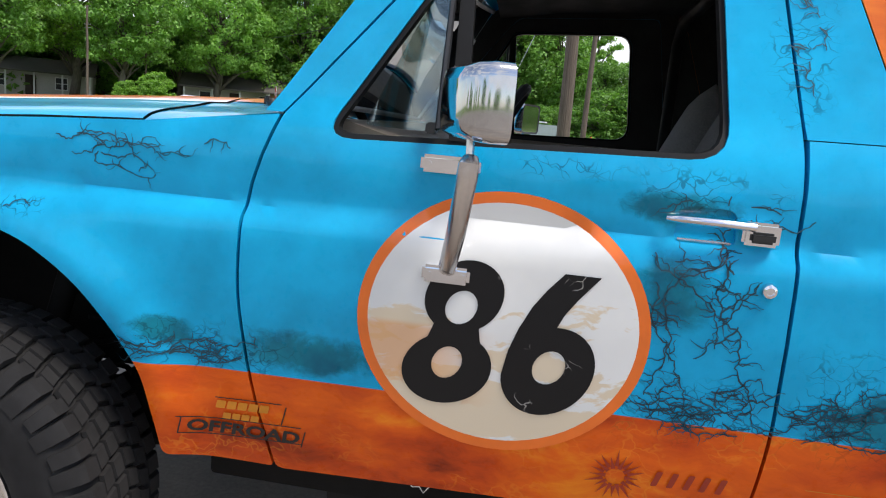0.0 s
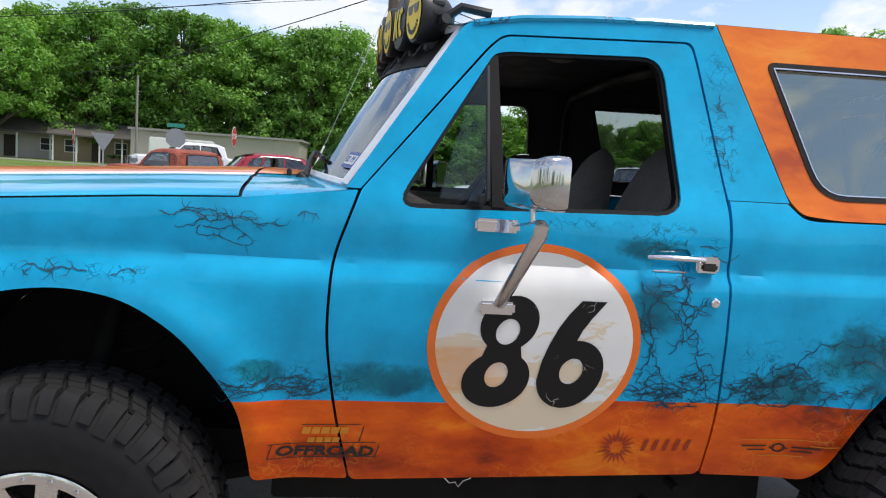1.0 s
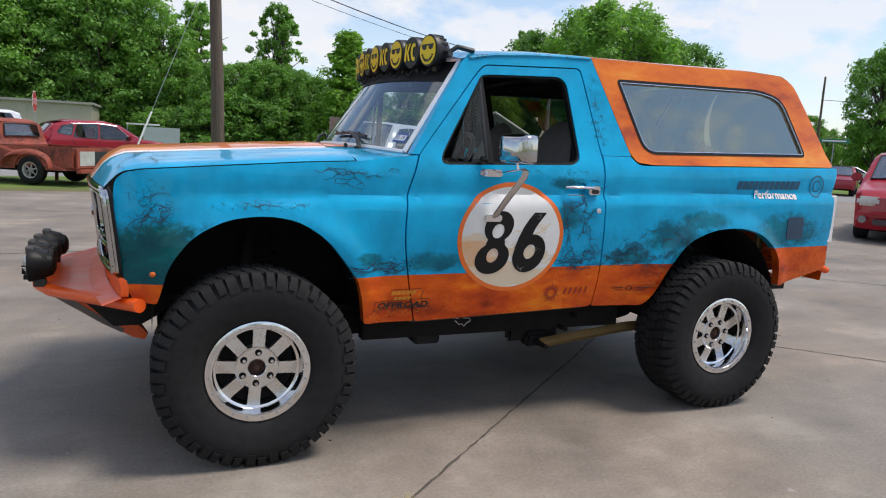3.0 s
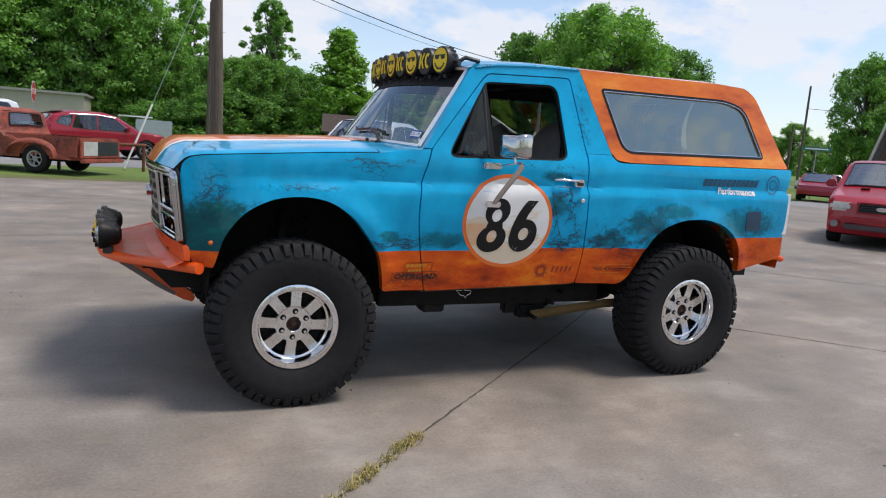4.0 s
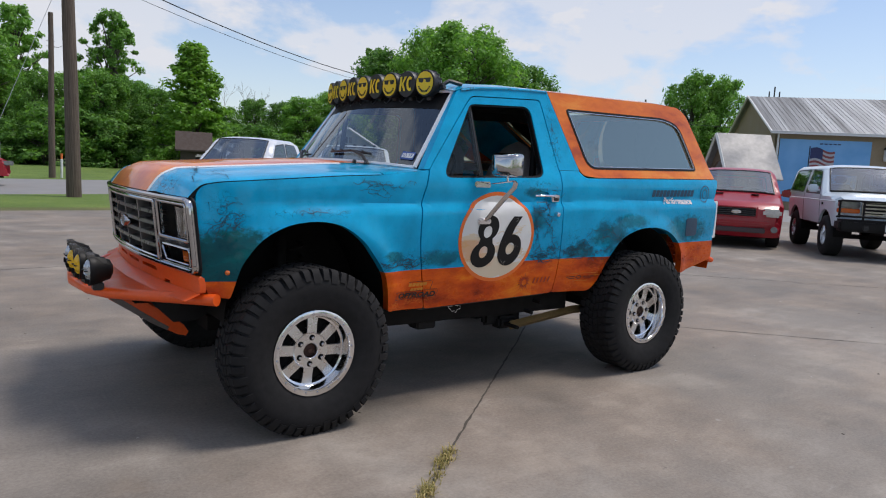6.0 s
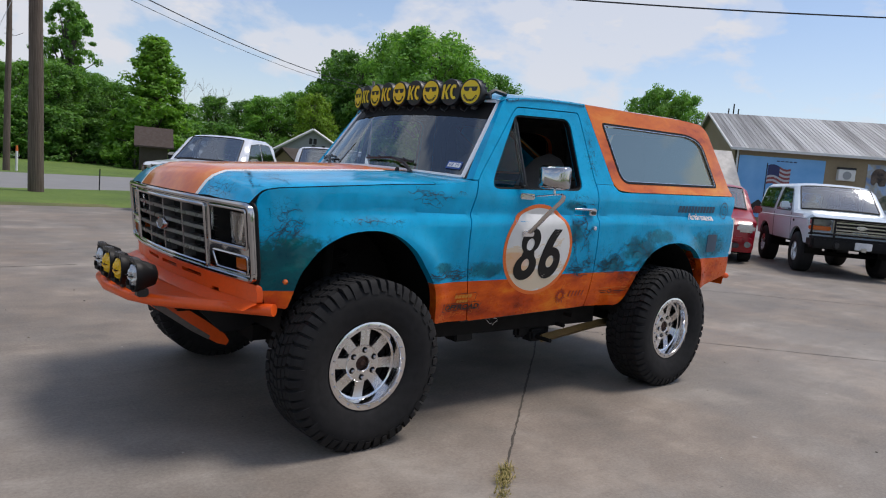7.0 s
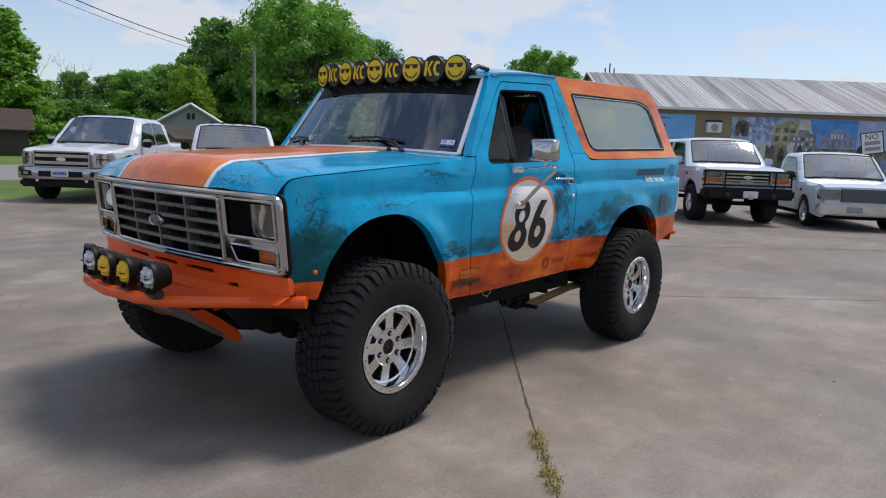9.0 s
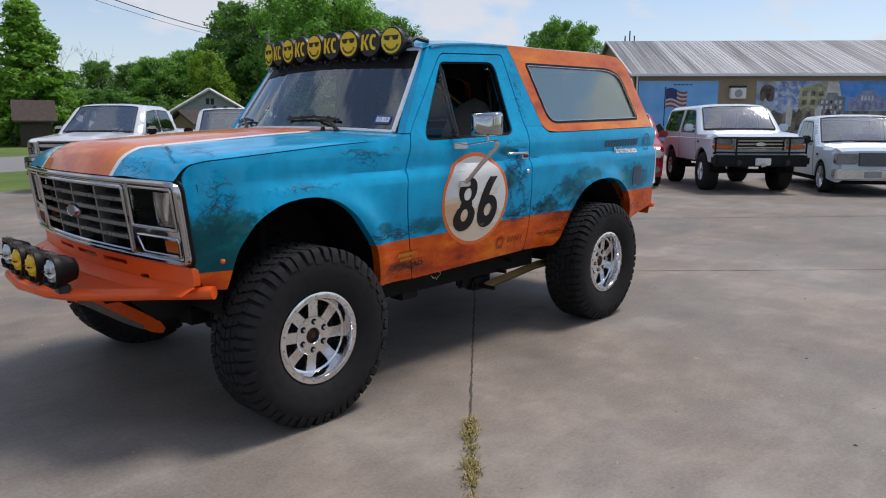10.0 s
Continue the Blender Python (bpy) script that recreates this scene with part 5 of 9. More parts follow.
def script(turn, text, x0, x1, z0, z1, material, name, parent, label, weight=0.018, out=0.0045):
    """A word in the built-in font, slanted and laid on the body side."""
    cu = bpy.data.curves.new(name, "FONT")
    cu.body, cu.size, cu.extrude, cu.offset, cu.resolution_u = text, 1.0, 0.0, weight, 3
    tmp = bpy.data.objects.new(name, cu)
    me = bpy.data.meshes.new_from_object(tmp)
    bpy.data.objects.remove(tmp)
    bpy.data.curves.remove(cu)
    bm = bmesh.new()
    bm.from_mesh(me)
    bpy.data.meshes.remove(me)
    us, vs = [v.co.x for v in bm.verts], [v.co.y for v in bm.verts]
    for v in bm.verts:
        u, w = (v.co.x - min(us)) / (max(us) - min(us)), (v.co.y - min(vs)) / (max(vs) - min(vs))
        z = z0 + (z1 - z0) * w
        v.co = skin(x0 + (x1 - x0) * u + 0.22 * (z - z0), z, out)
    return part(name, turn(bm), material, parent, label)


def bars(turn, name, rows, material, parent, label, out=0.004):
    """Marks of a sign that stand as plain bars on the body side."""
    first = None
    for x0, x1, z0, z1 in rows:
        bm = sheet(rounded([(x0, z0), (x1, z0 + 0.0236 * (x1 - x0)), (x1 + 0.25 * (z1 - z0), z1 + 0.0236 * (x1 - x0)), (x0 + 0.25 * (z1 - z0), z1)], 0.003, 2), [], lambda x, z: skin(x, z, out), 0.05)
        ob = part(name if first is None else "mark_bar", turn(bm), material, parent if first is None or parent is not wagon else first, label if first is None else "")
        first = first or ob
    return first


def word(x0, x1, z0, z1, n, gap=0.14):
    w = (x1 - x0) / n
    return [(x0 + w * k, x0 + w * (k + 1 - gap), z0 + 0.0236 * w * k, z1 + 0.0236 * w * k) for k in range(n)]


GOLD_PRINT = plain("gold_print", (0.60, 0.21, 0.012), 0.4, 0, 60, 0.2)
RUST_PRINT = plain("dark_red_print", (0.33, 0.030, 0.010), 0.4, 0, 60, 0.2)
TEAL_PRINT = plain("teal_print", (0.002, 0.065, 0.13), 0.4, 0, 60, 0.2)


def decals(turn):
    a = script(turn, "OFFROAD", 0.570, 0.838, 0.655, 0.687, INK, "sill_lettering", wagon, "black slanted lettering", 0.034)
    bars(turn, "sponsor_line", word(0.640, 0.770, 0.722, 0.742, 5) + word(0.655, 0.745, 0.694, 0.712, 4), GOLD_PRINT, a, "yellow sponsor bars")
    frame_bars = [(0.550, 0.846, 0.691, 0.6935), (0.550, 0.846, 0.647, 0.6495), (0.550, 0.553, 0.648, 0.692), (0.843, 0.846, 0.648, 0.692), (0.640, 0.80, 0.748, 0.7505), (0.797, 0.80, 0.70, 0.748)]
    bars(turn, "sponsor_frame", frame_bars, INK, a, "")
    b = bars(turn, "sponsor_name", word(2.760, 3.270, 1.285, 1.335, 12), TEAL_PRINT, wagon, "dark teal sponsor bars", 0.003)
    script(turn, "Performance", 2.895, 3.245, 1.236, 1.284, WHITE_PRINT, "white_lettering", b, "white lettering", 0.034)
    bm = bmesh.new()
    for r0, r1 in ((0.060, 0.068), (0.030, 0.037)):
        sheet(ring_of(3.43, 1.32, r1, r1, 32), [ring_of(3.43, 1.32, r0, r0, 32)], lambda x, z: skin(x, z, 0.004), 0.05, bm=bm)
    part("sponsor_ring", turn(bm), TEAL_PRINT, b)
    bars(turn, "model_mark", word(1.625, 1.79, 0.690, 0.728, 5, 0.62), RUST_PRINT, wagon, "faint dark red sill mark")
    bm = bmesh.new()
    for k in range(20):
        t, q = 2 * math.pi * k / 20, 0.020 + 0.006 * (k % 2)
        cx, cz = 1.550 + q * math.cos(t), 0.700 + q * math.sin(t)
        r = 0.030 + 0.006 * (k * 7 % 3)
        sheet([(cx + r * math.cos(t), cz + r * math.sin(t)), (cx - 0.0045 * math.sin(t), cz + 0.0045 * math.cos(t)), (cx + 0.0045 * math.sin(t), cz - 0.0045 * math.cos(t))], [], lambda x, z: skin(x, z, 0.004), 0.05, bm=bm)
    part("sun_mark", turn(bm), RUST_PRINT, wagon, "faint sun shape")
    c = bars(turn, "wing_mark", [(1.94, 2.02, 0.712, 0.717), (2.10, 2.18, 0.712, 0.717), (1.96, 2.02, 0.700, 0.704), (2.10, 2.16, 0.700, 0.704), (2.030, 2.040, 0.708, 0.712), (2.080, 2.090, 0.708, 0.712)], INK, wagon, "small winged sill mark")
    bm = sheet(ring_of(2.06, 0.711, 0.021, 0.015, 28), [ring_of(2.06, 0.711, 0.015, 0.010, 28)], lambda x, z: skin(x, z, 0.004), 0.05)
    part("wing_ring", turn(bm), INK, c)
    bars(turn, "wing_glow", [(2.15, 2.24, 0.722, 0.725), (1.93, 2.20, 0.735, 0.737), (2.0, 2.14, 0.682, 0.685)], GOLD_PRINT, c, "")


both(decals)


# wheels
def wheel_meshes():
    R, r = 0.440, 0.224
    rnd = random.Random(5)
    bm = bmesh.new()
    prof = [(r - 0.004, 0.012), (r + 0.004, 0.0), (0.236, -0.010), (0.250, -0.019), (0.270, -0.027), (0.292, -0.033), (0.297, -0.0336), (0.318, -0.0372), (0.340, -0.0388), (0.362, -0.037), (0.378, -0.0335), (0.392, -0.028), (0.415, -0.004), (0.424, 0.03), (0.424, 0.205), (0.415, 0.240), (0.392, 0.262),
            (0.350, 0.274), (0.300, 0.270), (0.250, 0.262), (r, 0.25)]
    lathe(bm, prof, (0, 0, 0), "y", 80, caps=False)
    carcass = bm
    bm = bmesh.new()
    pitch = 50

    def block(a0, a1, y0, y1, r0, r1, skew=0.0, taper=0.0):
        vs = []
        for rr, t in ((r0, 0.0), (r1, 1.0)):
            for a, y in ((a0, y0), (a1, y0), (a1 + skew, y1), (a0 + skew, y1)):
                s = 0.08 * t * (1 if a in (a0, a0 + skew) else -1) * (a1 - a0)
                vs.append(bm.verts.new((rr * math.cos(a + s), y + 0.003 * t * (1 if y == y0 else -1), rr * math.sin(a + s))))
        for f in ((4, 5, 6, 7), (0, 1, 5, 4), (1, 2, 6, 5), (2, 3, 7, 6), (3, 0, 4, 7)):
            bm.faces.new([vs[i] for i in f])

    def lug(a0, a1, inner, face):
        """Shoulder lug that wraps over the sidewall."""
        sgn = 1 if face > 0.1 else -1
        rows = [(R, face - sgn * 0.055), (R, face - sgn * 0.016), (R - 0.012, face - sgn * 0.002), (R - 0.036, face + sgn * 0.010), (inner, face + sgn * 0.0165)]
        low = [(R - 0.014, face - sgn * 0.055), (R - 0.016, face - sgn * 0.022), (R - 0.024, face - sgn * 0.010), (R - 0.040, face + sgn * 0.002), (inner, face + sgn * 0.008)]
        top = [[bm.verts.new((q * math.cos(a), y, q * math.sin(a))) for q, y in rows] for a in (a0, a1)]
        bot = [[bm.verts.new((q * math.cos(a), y, q * math.sin(a))) for q, y in low] for a in (a0 - 0.006, a1 + 0.006)]
        for k in range(4):
            bm.faces.new((top[0][k], top[0][k + 1], top[1][k + 1], top[1][k]))
            bm.faces.new((top[0][k], bot[0][k], bot[0][k + 1], top[0][k + 1]))
            bm.faces.new((top[1][k], top[1][k + 1], bot[1][k + 1], bot[1][k]))
        bm.faces.new((top[0][4], bot[0][4], bot[1][4], top[1][4]))
        bm.faces.new((top[0][0], top[1][0], bot[1][0], bot[0][0]))

    for k in range(pitch):
        a = 2 * math.pi * k / pitch
        w = 2 * math.pi / pitch
        j = rnd.uniform(-0.04, 0.04) * w
        lug(a + j, a + (0.74 if k % 2 else 0.60) * w + j, 0.372 if k % 2 else 0.388, -0.022)
        lug(a + 0.4 * w, a + 1.12 * w, 0.372 if k % 2 else 0.388, 0.256)
        # staggered blocks with slanting grooves across the crown
        block(a + 0.06 * w, a + 0.92 * w, 0.036, 0.073, R - 0.012, R - 0.001, 0.024)
        block(a + 0.30 * w, a + 1.17 * w, 0.077, 0.114, R - 0.013, R, 0.018)
        block(a + 0.55 * w, a + 1.42 * w, 0.118, 0.155, R - 0.013, R, -0.020)
        block(a + 0.18 * w, a + 1.05 * w, 0.159, 0.198, R - 0.013, R - 0.001, -0.024)
    tread = bm
    bm = bmesh.new()
    # rim barrel, bolted ring, dish
    lathe(bm, [(r, 0.02), (r + 0.004, 0.002), (r + 0.002, -0.008), (r - 0.010, -0.012), (r - 0.027, -0.011), (r - 0.031, -0.005), (r - 0.032, 0.010), (r - 0.036, 0.022), (r - 0.038, 0.050), (r - 0.047, 0.054), (r - 0.050, 0.066), (r - 0.052, 0.235), (r, 0.250)], (0, 0, 0), "y", 64, caps=False)
    rim = bm
    bm = bmesh.new()
    n = 8
    for k in range(n):
        t = 2 * math.pi * k / n + math.pi / 2
        c, s = math.cos(t), math.sin(t)
        rows = [(0.080, 0.028, 0.054), (0.105, 0.027, 0.056), (0.150, 0.027, 0.060), (0.178, 0.030, 0.062)]
        fr, bk = [], []
        for q, w, y in rows:
            fr.append([bm.verts.new((q * c - d * s, y, q * s + d * c)) for d in (-w, w)])
            bk.append([bm.verts.new((q * c - d * 0.9 * s, y + 0.030, q * s + d * 0.9 * c)) for d in (-w, w)])
        for a, b, d, e in zip(fr, fr[1:], bk, bk[1:]):
            bm.faces.new((a[0], a[1], b[1], b[0]))
            bm.faces.new((d[0], e[0], e[1], d[1]))
            bm.faces.new((a[0], b[0], e[0], d[0]))
            bm.faces.new((a[1], d[1], e[1], b[1]))
    lathe(bm, [(0.038, 0.085), (0.038, 0.052), (0.042, 0.048), (0.092, 0.048), (0.097, 0.054), (0.097, 0.10)], (0, 0, 0), "y", 40, caps=False)
    spokes = bm
    bm = bmesh.new()
    cyl(bm, (0, -0.008, 0), (0, -0.018, 0), 0.0075, 0.006, 8)
    bolts = bm
    bm = bmesh.new()
    cyl(bm, (0, 0.05, 0), (0, 0.030, 0), 0.010, 0.008, 6)
    nuts = bm
    bm = bmesh.new()
    lathe(bm, [(0.036, 0.09), (0.036, 0.072), (0.026, 0.068), (0.016, 0.060), (0.012, 0.052), (0.0, 0.052)], (0, 0, 0), "y", 28)
    cap = bm
    bm = bmesh.new()
    lathe(bm, [(0.170, 0.10), (0.170, 0.12), (0.06, 0.12), (0.06, 0.14), (0.03, 0.16)], (0, 0, 0), "y", 40)
    # added dark disc over the wheel's back, standing for shade inside the barrel
    lathe(bm, [(0.226, 0.250), (0.205, 0.262), (0.0, 0.264)], (0, 0, 0), "y", 40)
    drum_and_disc = bm
    # flat dark disc round each nut paints the shade of its recess
    bm = bmesh.new()
    cyl(bm, (0, 0.0495, 0), (0, 0.0465, 0), 0.0155, seg=14)
    return carcass, tread, rim, spokes, cap, drum_and_disc, bolts, nuts, bm


HUB_BROWN = plain("rusty_hub", (0.07, 0.035, 0.025), 0.6, 0.4, 60, 0.4)
specs = ("tyre", RUBBER, ""), ("tread", RUBBER, "blocky mud-terrain tread"), ("rim", POLISHED, "polished rim with a bolted ring"), ("spoke_disc", ALLOY, "eight wide machined spokes"), ("hub_cap", HUB_BROWN, "dark open hub"), ("brake_drum", DARK, ""), ("ring_bolt", CHROME_WORN, ""), ("lug_nut", CHROME_WORN, ""), ("lug_hole", DARK, "")
meshes = []
for (name, mat_, label), bm in zip(specs, wheel_meshes()):
    me = bpy.data.meshes.new(name)
    bmesh.ops.recalc_face_normals(bm, faces=bm.faces)
    bm.to_mesh(me)
    bm.free()
    me.materials.append(mat_)
    me.shade_smooth()
    me.set_sharp_from_angle(angle=0.6)
    meshes.append(me)
for x, y, out, spin in ((0.0, 0.006, -1, 4), (2.66, 0.012, -1, 21), (0.0, 2 * CY - 0.006, 1, 10), (2.66, 2 * CY - 0.012, 1, 33)):
    tyre = new("wheel", meshes[0])
    tyre.parent = wagon
    tyre.matrix_basis = Matrix.Translation((x, y, 0.434)) @ (Matrix() if out < 0 else Matrix.Rotation(math.pi, 4, "Z")) @ Matrix.Rotation(radians(spin), 4, "Y")
    tagged(tyre, "mud-terrain tyre on a polished eight-spoke rim")
    for me, (name, _, label) in list(zip(meshes, specs))[1:6]:
        o = new(name, me)
        o.parent = tyre
        tagged(o, label, kind="stuff" if name == "tread" else "")
    for me, name, n, r in ((meshes[6], "ring_bolt", 20, 0.209), (meshes[7], "lug_nut", 6, 0.070), (meshes[8], "lug_hole", 6, 0.070)):
        for k in range(n):
            o = new(name, me)
            o.parent = tyre
            o.location = (r * math.cos(2 * math.pi * (k + 0.5) / n), 0, r * math.sin(2 * math.pi * (k + 0.5) / n))


# chassis: rails, axles, links, shocks
def chassis():
    bm = bmesh.new()
    for y in (0.52, 2 * CY - 0.52):
        rail = bmesh.new()
        box(rail, (-0.30, y - 0.045, 0.44), (2.05, y + 0.045, 0.575), 0.01)
        box(rail, (2.04, y - 0.045, 0.52), (3.55, y + 0.045, 0.66), 0.01)
        part("frame_rail", rail, DARK, wagon, "black painted chassis rail")
    mark = [(1.022, 0.530), (1.070, 0.530), (1.072, 0.550), (1.098, 0.550), (1.098, 0.532), (1.150, 0.526), (1.154, 0.506), (1.124, 0.494), (1.106, 0.472), (1.092, 0.490), (1.070, 0.486), (1.046, 0.508)]
    bm = sheet(mark, [grown(mark, -0.0035)], lambda x, z: Vector((1.105 + (x - 1.09) * 0.8, 0.2985, 0.530 + (z - 0.511) * 0.85)), 0.05)
    part("rail_sticker", bm, WHITE_PRINT, wagon, "white outline sticker on the sill rail")
    for x in (-0.4, 0.9, 1.7, 2.4, 3.4):
        bm = bmesh.new()
        box(bm, (x, 0.5, 0.48 if x < 2 else 0.54), (x + 0.08, 2 * CY - 0.5, 0.56 if x < 2 else 0.62))
        part("cross_member", bm, DARK, wagon)
    bm = bmesh.new()
    box(bm, (0.30, 0.42, 0.585), (2.2, 2 * CY - 0.42, 0.62))
    part("floor_pan", bm, DARK, wagon)
    bm = bmesh.new()
    box(bm, (0.55, 0.30, 0.455), (2.12, 0.36, 0.60), 0.006)
    part("inner_sill", bm, DARK, wagon)
    bm = bmesh.new()
    box(bm, (0.55, 2 * CY - 0.36, 0.455), (2.12, 2 * CY - 0.30, 0.60), 0.006)
    part("inner_sill", bm, DARK, wagon)
    for x, w in ((0.02, 0.055), (2.66, 0.06)):
        bm = bmesh.new()
        cyl(bm, (x, 0.2, 0.434), (x, 2 * CY - 0.2, 0.434), w, seg=14)
        lathe(bm, [(0.05, -0.17), (0.15, -0.10), (0.17, 0.0), (0.15, 0.10), (0.05, 0.17)], (x, CY + (0.25 if x < 1 else 0.0), 0.434), "x", 20)
        part("axle", bm, DARK, wagon, smooth=True)
    bm = bmesh.new()
    box(bm, (0.855, 0.34, 0.400), (1.0, 0.46, 0.455), 0.01)
    part("body_mount", bm, SATIN, wagon)
    bm = bmesh.new()
    box(bm, (1.45, 0.40, 0.36), (1.78, 0.46, 0.56), 0.02)
    box(bm, (1.55, 0.36, 0.335), (1.72, 0.48, 0.42), 0.02)
    part("link_mount", bm, SATIN, wagon, "black link bracket")
    bm = bmesh.new()
    tube(bm, [(1.62, 0.33, 0.365), (2.20, 0.33, 0.430), (2.60, 0.33, 0.44)], 0.034, 4, 0.9)
    part("trailing_arm", bm, GOLD_ARM, wagon, "gold zinc trailing arm")
    bm = bmesh.new()
    tube(bm, [(1.62, 2 * CY - 0.33, 0.365), (2.20, 2 * CY - 0.33, 0.430), (2.60, 2 * CY - 0.33, 0.44)], 0.034, 4, 0.9)
    part("trailing_arm", bm, GOLD_ARM, wagon)
    for y in (0.33, 2 * CY - 0.33):
        for x in (1.60, 1.72, 1.80):
            bm = bmesh.new()
            cyl(bm, (x, y - 0.10, 0.372 + (x - 1.6) * 0.8), (x, y + 0.10, 0.372 + (x - 1.6) * 0.8), 0.014, seg=8)
            part("link_bolt", bm, DARK, wagon)
    for y in (0.30, 2 * CY - 0.30):
        bm = bmesh.new()
        cyl(bm, (3.16, y, 0.60), (3.20, y + 0.02, 0.98), 0.030, seg=12)
        cyl(bm, (2.98, y, 0.42), (3.16, y, 0.60), 0.014, seg=8)
        part("shock_absorber", bm, GOLD_ARM, wagon, "amber damper body", smooth=True)
        bm = bmesh.new()
        pts = [(3.22 + 0.035 * math.cos(k * 0.8), y - 0.05 + 0.03 * math.sin(k * 0.8), 0.70 + 0.006 * k) for k in range(40)]
        tube(bm, pts, 0.007, 5)
        part("bumper_stay", bm, BUMPER_ORANGE, wagon, smooth=True)
        bm = bmesh.new()
        cyl(bm, (-0.06, y + 0.10, 0.46), (0.02, y + 0.22, 0.98), 0.032, seg=12)
        part("front_shock", bm, DARK, wagon, smooth=True)
        bm = bmesh.new()
        pts = [(0.10 + 0.06 * math.cos(k * 0.7), y + 0.26 + 0.06 * math.sin(k * 0.7), 0.48 + 0.0085 * k) for k in range(60)]
        tube(bm, pts, 0.009, 5)
        part("coil_spring", bm, DARK, wagon, smooth=True)
        bm = bmesh.new()
        tube(bm, [(-0.10, y + 0.05, 0.43), (0.5, y + 0.2, 0.47), (0.95, y + 0.22, 0.50)], 0.03, 6)
        part("radius_arm", bm, DARK, wagon, smooth=True)
    bm = bmesh.new()
    box(bm, (-0.10, 0.72, 0.52), (0.62, 1.40, 1.05), 0.05)
    part("engine", bm, DARK, wagon)
    bm = bmesh.new()
    box(bm, (2.85, 0.75, 0.50), (3.5, 1.40, 0.72), 0.04)
    part("fuel_tank", bm, DARK, wagon)


chassis()


# cabin
def seat(x, y, name="seat"):
    bm = bmesh.new()
    box(bm, (x - 0.50, y - 0.25, 0.92), (x + 0.05, y + 0.25, 1.08), 0.05)
    s = part("seat", bm, SEAT, wagon, "dark grey cloth bucket seat", smooth=True)

    def shell(u, v):
        a = 2 * math.pi * u
        w = lerp(v, [0, 0.45, 0.72, 0.86, 0.95, 1.0], [0.25, 0.255, 0.22, 0.17, 0.11, 0.0])
        t = lerp(v, [0, 0.5, 0.9, 1.0], [0.10, 0.085, 0.05, 0.0])
        z = 0.98 + 0.66 * v
        c, sn = math.cos(a), math.sin(a)
        return Vector((x + 0.02 + 0.20 * v + t * c, y + w * math.copysign(abs(sn) ** 0.6, sn), z))

    part("backrest", grid(28, 16, shell), SEAT, s, smooth=True)


def cabin():
    seat(1.66, 0.66)
    seat(1.70, 2 * CY - 0.66)
    bm = bmesh.new()
    box(bm, (2.25, 0.55, 0.95), (2.70, 2 * CY - 0.55, 1.12), 0.05)
    part("rear_bench", bm, SEAT, wagon, smooth=True)
    bm = bmesh.new()
    box(bm, (2.62, 0.55, 1.05), (2.78, 2 * CY - 0.55, 1.46), 0.06)
    part("bench_back", bm, SEAT, wagon, smooth=True)
    bm = bmesh.new()
    box(bm, (0.70, 0.34, 0.62), (3.5, 2 * CY - 0.34, 0.70))
    part("cabin_floor", bm, SATIN, wagon)
    bm = bmesh.new()
    box(bm, (0.62, 0.24, 0.62), (0.68, 2 * CY - 0.24, 1.39))
    part("firewall", bm, SATIN, wagon)
    dash = bmesh.new()
    prof = [(0.70, 1.28), (0.72, 1.385), (0.86, 1.400), (0.97, 1.372), (1.00, 1.33), (0.99, 1.25), (0.93, 1.10), (0.72, 1.08)]
    a = [dash.verts.new((x, 0.27, z)) for x, z in prof]
    b = [dash.verts.new((x, 2 * CY - 0.27, z)) for x, z in prof]
    dash.faces.new(a), dash.faces.new(b[::-1])
    for k in range(len(a)):
        dash.faces.new((a[k], b[k], b[(k + 1) % len(a)], a[(k + 1) % len(a)]))
    d = part("dashboard", dash, TRIM_TAN, wagon, "beige and black dashboard")
    bm = bmesh.new()
    box(bm, (0.985, 0.48, 1.20), (1.005, 0.88, 1.345), 0.01)
    box(bm, (0.975, 1.35, 1.16), (1.004, 1.70, 1.30), 0.01)
    part("instrument_panel", bm, BLACK, d)
    bm = bmesh.new()
    c, n = Vector((1.15, 0.67, 1.36)), Matrix.Rotation(radians(-58), 3, "Y")
    pts = [c + n @ Vector((0.19 * math.cos(t), 0.19 * math.sin(t), 0)) for t in [2 * math.pi * k / 36 for k in range(37)]]
    tube(bm, pts, 0.014, 8)
    for t in (0.3, 2.84, 4.71):
        tube(bm, [c, c + n @ Vector((0.18 * math.cos(t), 0.18 * math.sin(t), 0))], 0.014, 6)
    tube(bm, [c, c + n @ Vector((0, 0, -0.30))], 0.03, 8)
    part("steering_wheel", bm, BLACK, wagon, smooth=True)
    for y0, y1 in ((0.30, 0.325), (2 * CY - 0.325, 2 * CY - 0.30)):
        bm = bmesh.new()
        box(bm, (0.84, y0, 0.66), (1.74, y1, 1.36), 0.01)
        part("door_card", bm, TRIM_TAN if y0 > 1 else SATIN, wagon)
    bm = bmesh.new()
    for s in (0.40, 2 * CY - 0.40):
        tube(bm, [(1.80, s, 0.70), (1.80, s, 1.80), (1.80, s + (0.08 if s < 1 else -0.08), 1.88), (1.80, CY, 1.90)], 0.024, 10)
    part("roll_bar", bm, SATIN, wagon, smooth=True)
    bm = bmesh.new()
    box(bm, (1.00, CY - 0.10, 1.78), (1.02, CY + 0.10, 1.83), 0.01)
    part("rear_view_mirror", bm, BLACK, wagon)


cabin()


